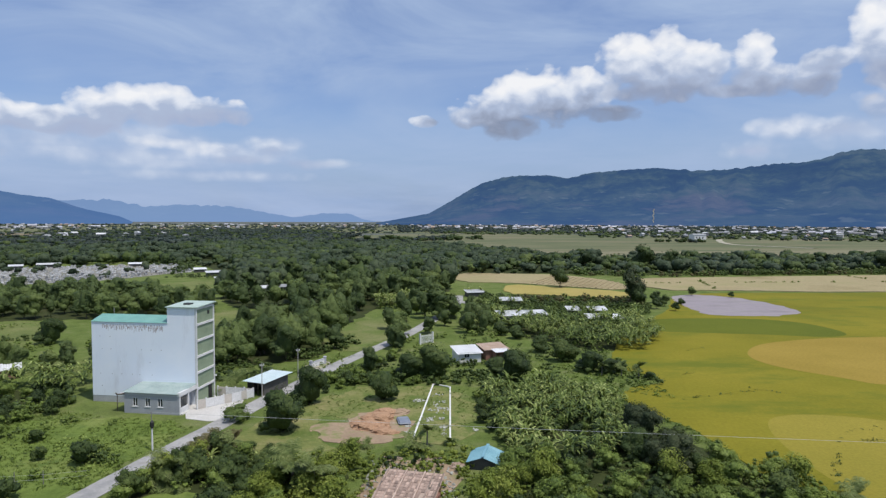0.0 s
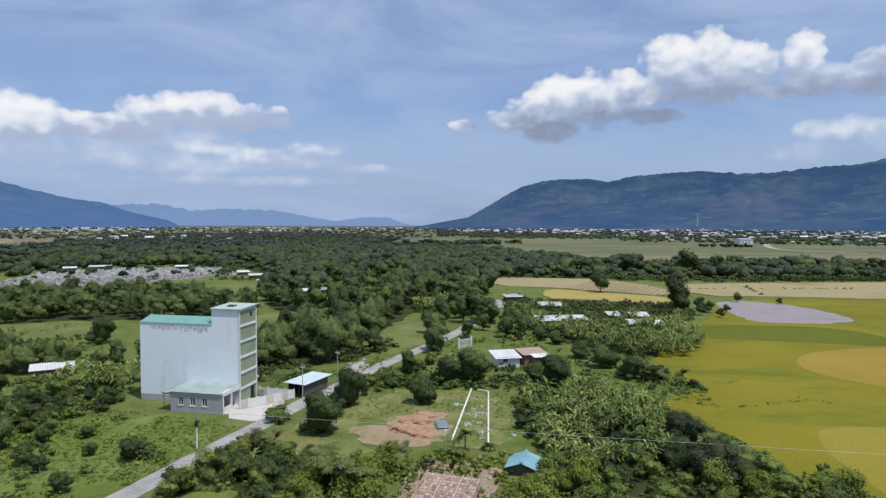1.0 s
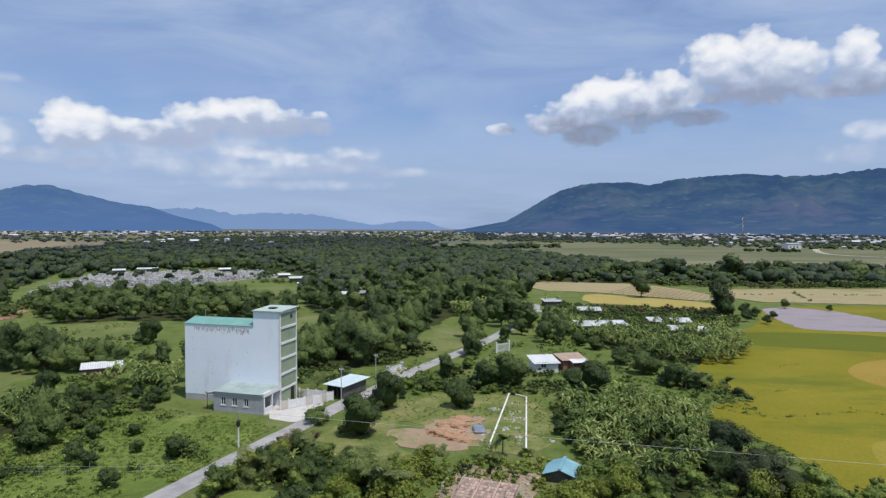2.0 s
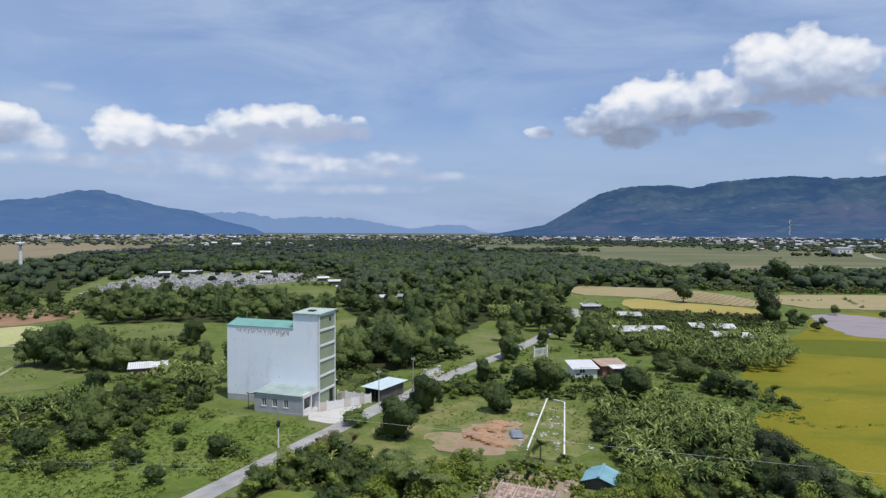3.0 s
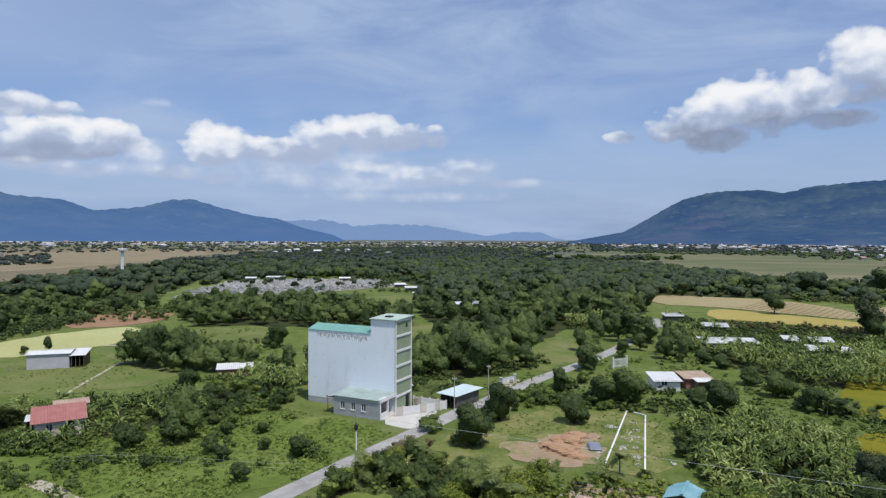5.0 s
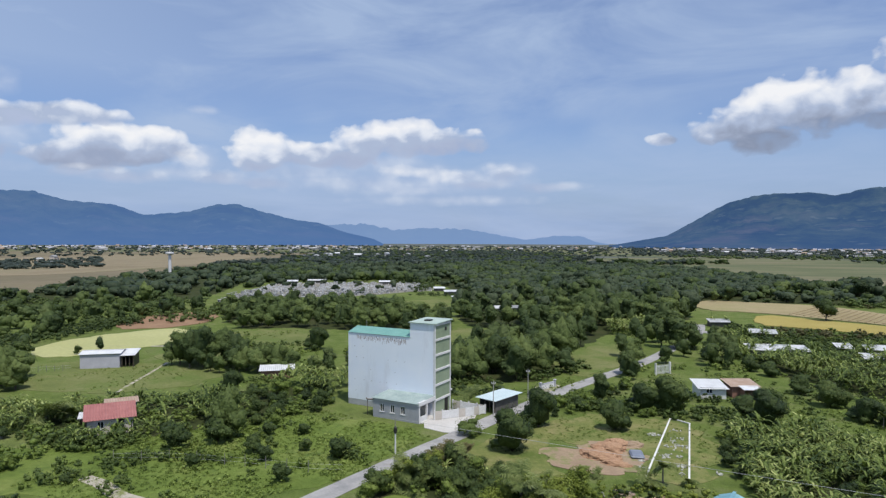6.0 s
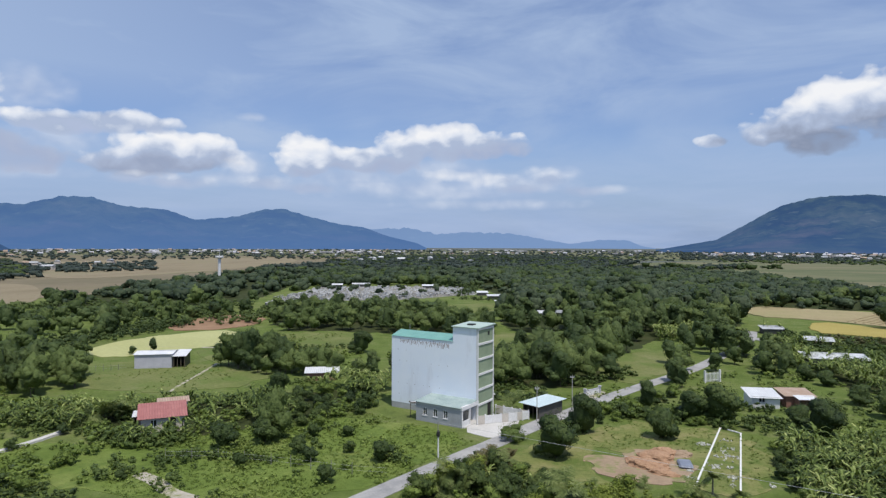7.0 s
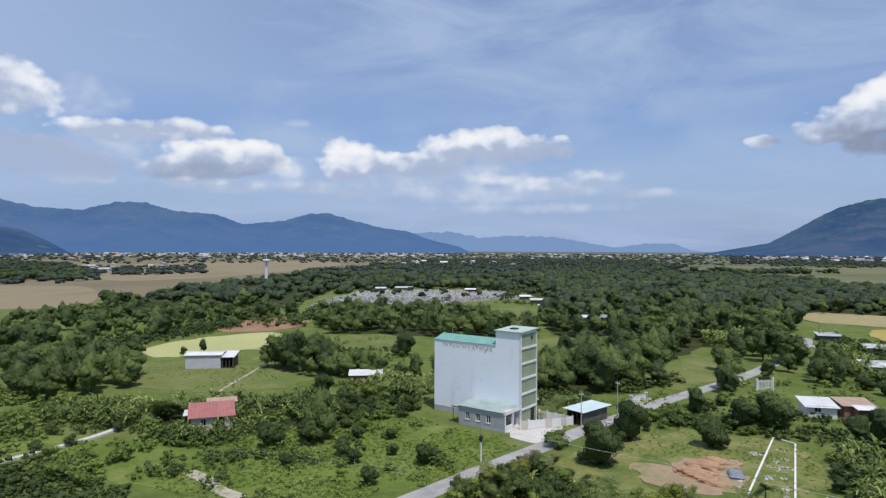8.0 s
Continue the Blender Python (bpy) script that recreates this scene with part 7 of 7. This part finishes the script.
def town():
    """Far houses of the town under the hills."""
    r = random.Random(8)
    protos = []
    for i, (wm, rm) in enumerate(((M_TOWN, M_GREYROOF), (M_CREAM, M_GREYROOF), (M_TOWN, M_RUSTROOF), (M_TOWN, M_WHITEROOF))):
        t = thing("town_house", ("grey-roofed house", "cream house", "pale house with a rusty roof", "pale house with a white roof")[i] + " in the distant town", "house", group="distant town")
        w, d, h = 9 + i, 8, (4.5, 6.5, 4.0, 7.5)[i]
        part("wall", box(-w / 2, w / 2, -d / 2, d / 2, 0, h), wm, t)
        bm = bmesh.new()
        vs = [bm.verts.new(v) for v in ((-w / 2 - 0.6, -d / 2 - 0.6, h), (w / 2 + 0.6, -d / 2 - 0.6, h), (w / 2 + 0.6, d / 2 + 0.6, h), (-w / 2 - 0.6, d / 2 + 0.6, h), (-w / 2 - 0.6, 0, h + 2.2), (w / 2 + 0.6, 0, h + 2.2))]
        for f in ((0, 1, 5, 4), (2, 3, 4, 5), (0, 4, 3), (1, 2, 5), (0, 3, 2, 1)):
            bm.faces.new([vs[j] for j in f])
        part("roof", bm, rm, t)
        for x in (-w * 0.25, w * 0.2):
            part("window", box(x, x + 1.4, -d / 2 - 0.05, -d / 2 - 0.002, 1.2, 2.6), M_DARK, t)
        protos.append(t)
    spots = []
    for az0, az1, d0, d1, n in ((-2, 36, 1300, 2200, 110), (14, 36, 900, 1150, 24), (-63, -28, 1400, 2400, 70), (-58, -50, 700, 900, 14), (-34, -22, 800, 1100, 26), (-40, -8, 1250, 2100, 44)):
        for _ in range(n):
            a, d = radians(r.uniform(az0, az1)), r.uniform(d0, d1)
            spots.append((d * math.sin(a), d * math.cos(a)))
    for x, y in spots:
        copy_thing(r.choice(protos), pose(x, y, 0, 0, 0, r.uniform(0, 360)) @ Matrix.Scale(r.uniform(0.4, 0.8), 4))
    for t in protos:
        discard(t)
    trees = []
    for az0, az1, d0, d1, n in ((-4, 38, 1150, 2400, 3000), (-66, -4, 1250, 2700, 1900), (-66, 38, 1050, 1300, 300), (12, 36, 880, 1150, 110), (-60, -49, 640, 900, 170), (-66, -57, 520, 800, 90)):
        for _ in range(n):
            a, d = radians(r.uniform(az0, az1)), r.uniform(d0, d1)
            trees.append((d * math.sin(a), d * math.cos(a)))
    merged("far_trees", trees, crowns(350, 5, 5, 2.2, 15, 5.6, lobes=1, cage=1), L_FAR_HAZE, "dull green trees between the far houses", "woods", 93, 0.5, 1.1)
    gardens = []
    for az0, az1, d0, d1, n in ((-1, 38, 1010, 1300, 520), (14, 38, 870, 1010, 110), (-40, -6, 1150, 1350, 160)):
        for _ in range(n):
            a, d = radians(r.uniform(az0, az1)), r.uniform(d0, d1)
            gardens.append((d * math.sin(a), d * math.cos(a)))
    merged("garden_trees", gardens, crowns(351, 5, 5, 2.2, 15, 5.6, lobes=1, cage=1), L_MANGO, "dark garden trees in front of the distant town", "woods", 94, 0.45, 0.95)
    for name, mat, n, label in (("distant_town", M_TOWN, 330, "crowded pale houses of the distant town"), ("distant_roofs", M_RUSTROOF, 50, "brownish roofs of the distant town"), ("distant_sheds", M_GREYWALL, 130, "grey sheds of the distant town")):
        bm = bmesh.new()
        for _ in range(n):
            az0, az1, d0, d1 = r.choices(((-3, 37, 1500, 2300), (8, 37, 1150, 1500), (-64, -30, 1700, 2600), (-30, -5, 1700, 2600)), (9, 3, 6, 3))[0]
            a, d = radians(r.uniform(az0, az1)), r.uniform(d0, d1)
            w, q, h = r.uniform(2.5, 6), r.uniform(3, 6), r.uniform(2.0, 4.5)
            if r.random() < 0.08:
                w *= 3.0
            x, y = d * math.sin(a), d * math.cos(a)
            c, s = math.cos(-a), math.sin(-a)
            low = [bm.verts.new((x + c * u - s * v, y + s * u + c * v, 0)) for u, v in ((-w, -q), (w, -q), (w, q), (-w, q))]
            top = [bm.verts.new((v.co.x, v.co.y, h)) for v in low]
            rid = [bm.verts.new((x - c * w, y - s * w, h + 1.8)), bm.verts.new((x + c * w, y + s * w, h + 1.8))]
            for f in ((low[0], low[1], top[1], top[0]), (low[1], low[2], top[2], top[1]), (low[2], low[3], top[3], top[2]), (low[3], low[0], top[0], top[3]), (top[0], top[1], rid[1], rid[0]), (top[2], top[3], rid[0], rid[1]), (top[1], top[2], rid[1]), (top[3], top[0], rid[0])):
                bm.faces.new(f)
        tagged(part(name, bm, mat), label, "town", kind="stuff")


town()


def water_tower(x, y):
    t = thing("water_tower", "white concrete water tower above the trees", "water tower", pose(x, y, 0))
    part("shaft", tube([(0, 0, -0.2), (0, 0, 15)], [1.1, 0.95], 16), M_WHITE, t)
    part("tank", tube([(0, 0, 15), (0, 0, 15.8), (0, 0, 16.8), (0, 0, 17.1)], [1.1, 2.7, 2.8, 2.5], 20), M_WHITE, t)
    part("mast", tube([(0, 0, 17.1), (0, 0, 20)], [0.25, 0.1], 6), M_POLE, t)


water_tower(-330, 341)


# ---------------------------------------------------------------- old tiled roof, fences
def old_house():
    """Low house whose worn clay roof shows its courses."""
    h = thing("old_house", "old low house under a worn clay tile roof", "house", pose(-6.9, 51.6, 0, 0, 0, -14))
    L, D, H = 5.6, 7.4, 0.9
    part("wall", box(0.3, L - 0.3, 0.3, D - 0.3, 0, H), M_BRICK, h)
    part("back_wall", box(0.3, L - 0.3, D - 0.6, D - 0.4, H, H + 1.3), M_BRICK, h)
    part("roof_deck", roofed(box(0, L, 0, D, 0, 0.06), pose(0, 0, H, 11.5)), M_OLDTILE, h)
    r = random.Random(6)
    bm = box(0.0, 0.31, 0.0, 0.40, 0.0, 0.05, 0.015)
    tile = bpy.data.meshes.new("tile")
    bm.to_mesh(tile)
    bm.free()
    tile.materials.append(M_OLDTILE)
    slope = pose(0, 0, H + 0.07, 11.5)
    for i in range(16):
        for j in range(17):
            if r.random() < 0.06:
                continue
            t = new("tile", tile)
            t.parent = h
            t.matrix_basis = slope @ pose(0.02 + i * 0.345, 0.02 + j * 0.43, 0.012 * (i % 2), r.uniform(-5, 5), r.uniform(-5, 5), r.uniform(-5, 5))
    for i in range(7):
        part("roof_rib", roofed(box(-0.06, 0.06, 0, D, 0, 0.13, 0.03), slope @ pose(0.2 + i * 0.88, 0, 0.04)), M_DARK if i % 3 == 5 else M_OLDTILE, h, "raised tile rib")


old_house()


def fence(line, gap, height, label):
    f = thing("fence", label, "fence")
    for a, b in zip(line, line[1:]):
        n = max(1, int(math.dist(a, b) / gap))
        for i in range(n):
            x, y = a[0] + (b[0] - a[0]) * i / n, a[1] + (b[1] - a[1]) * i / n
            part("post", tube([(x, y, -0.1), (x, y, height)], [0.04, 0.035], 5), M_POST, f)
        for z in (0.5, 1.0):
            part("wire", tube([(a[0], a[1], z), (b[0], b[1], z)], [0.006, 0.006], 4), M_WIRE, f)
    return f


fence([(-61.8, 55.1), (-55.9, 57.6), (-49.1, 59.0), (-38.8, 60.4), (-35.0, 61.5)], 2.4, 1.4, "thin wire fence on grey concrete posts")
fence([(-122.0, 83.0), (-117.8, 85.9), (-112.7, 90.6)], 1.3, 1.3, "short fence of pale posts beside the barn")
for x, y in ((-32.9, 70.6), (56.0, 60.2)):
    pole(x, y, 4.05, "short thin pole that carries a cable", 0.0, thick=0.07, mat=M_POST)
cable("overhead_cable", (-32.9, 70.6, 4.0), (56.0, 60.2, 4.0), 0.12, 0.014, "thin pale cable strung across the gardens")
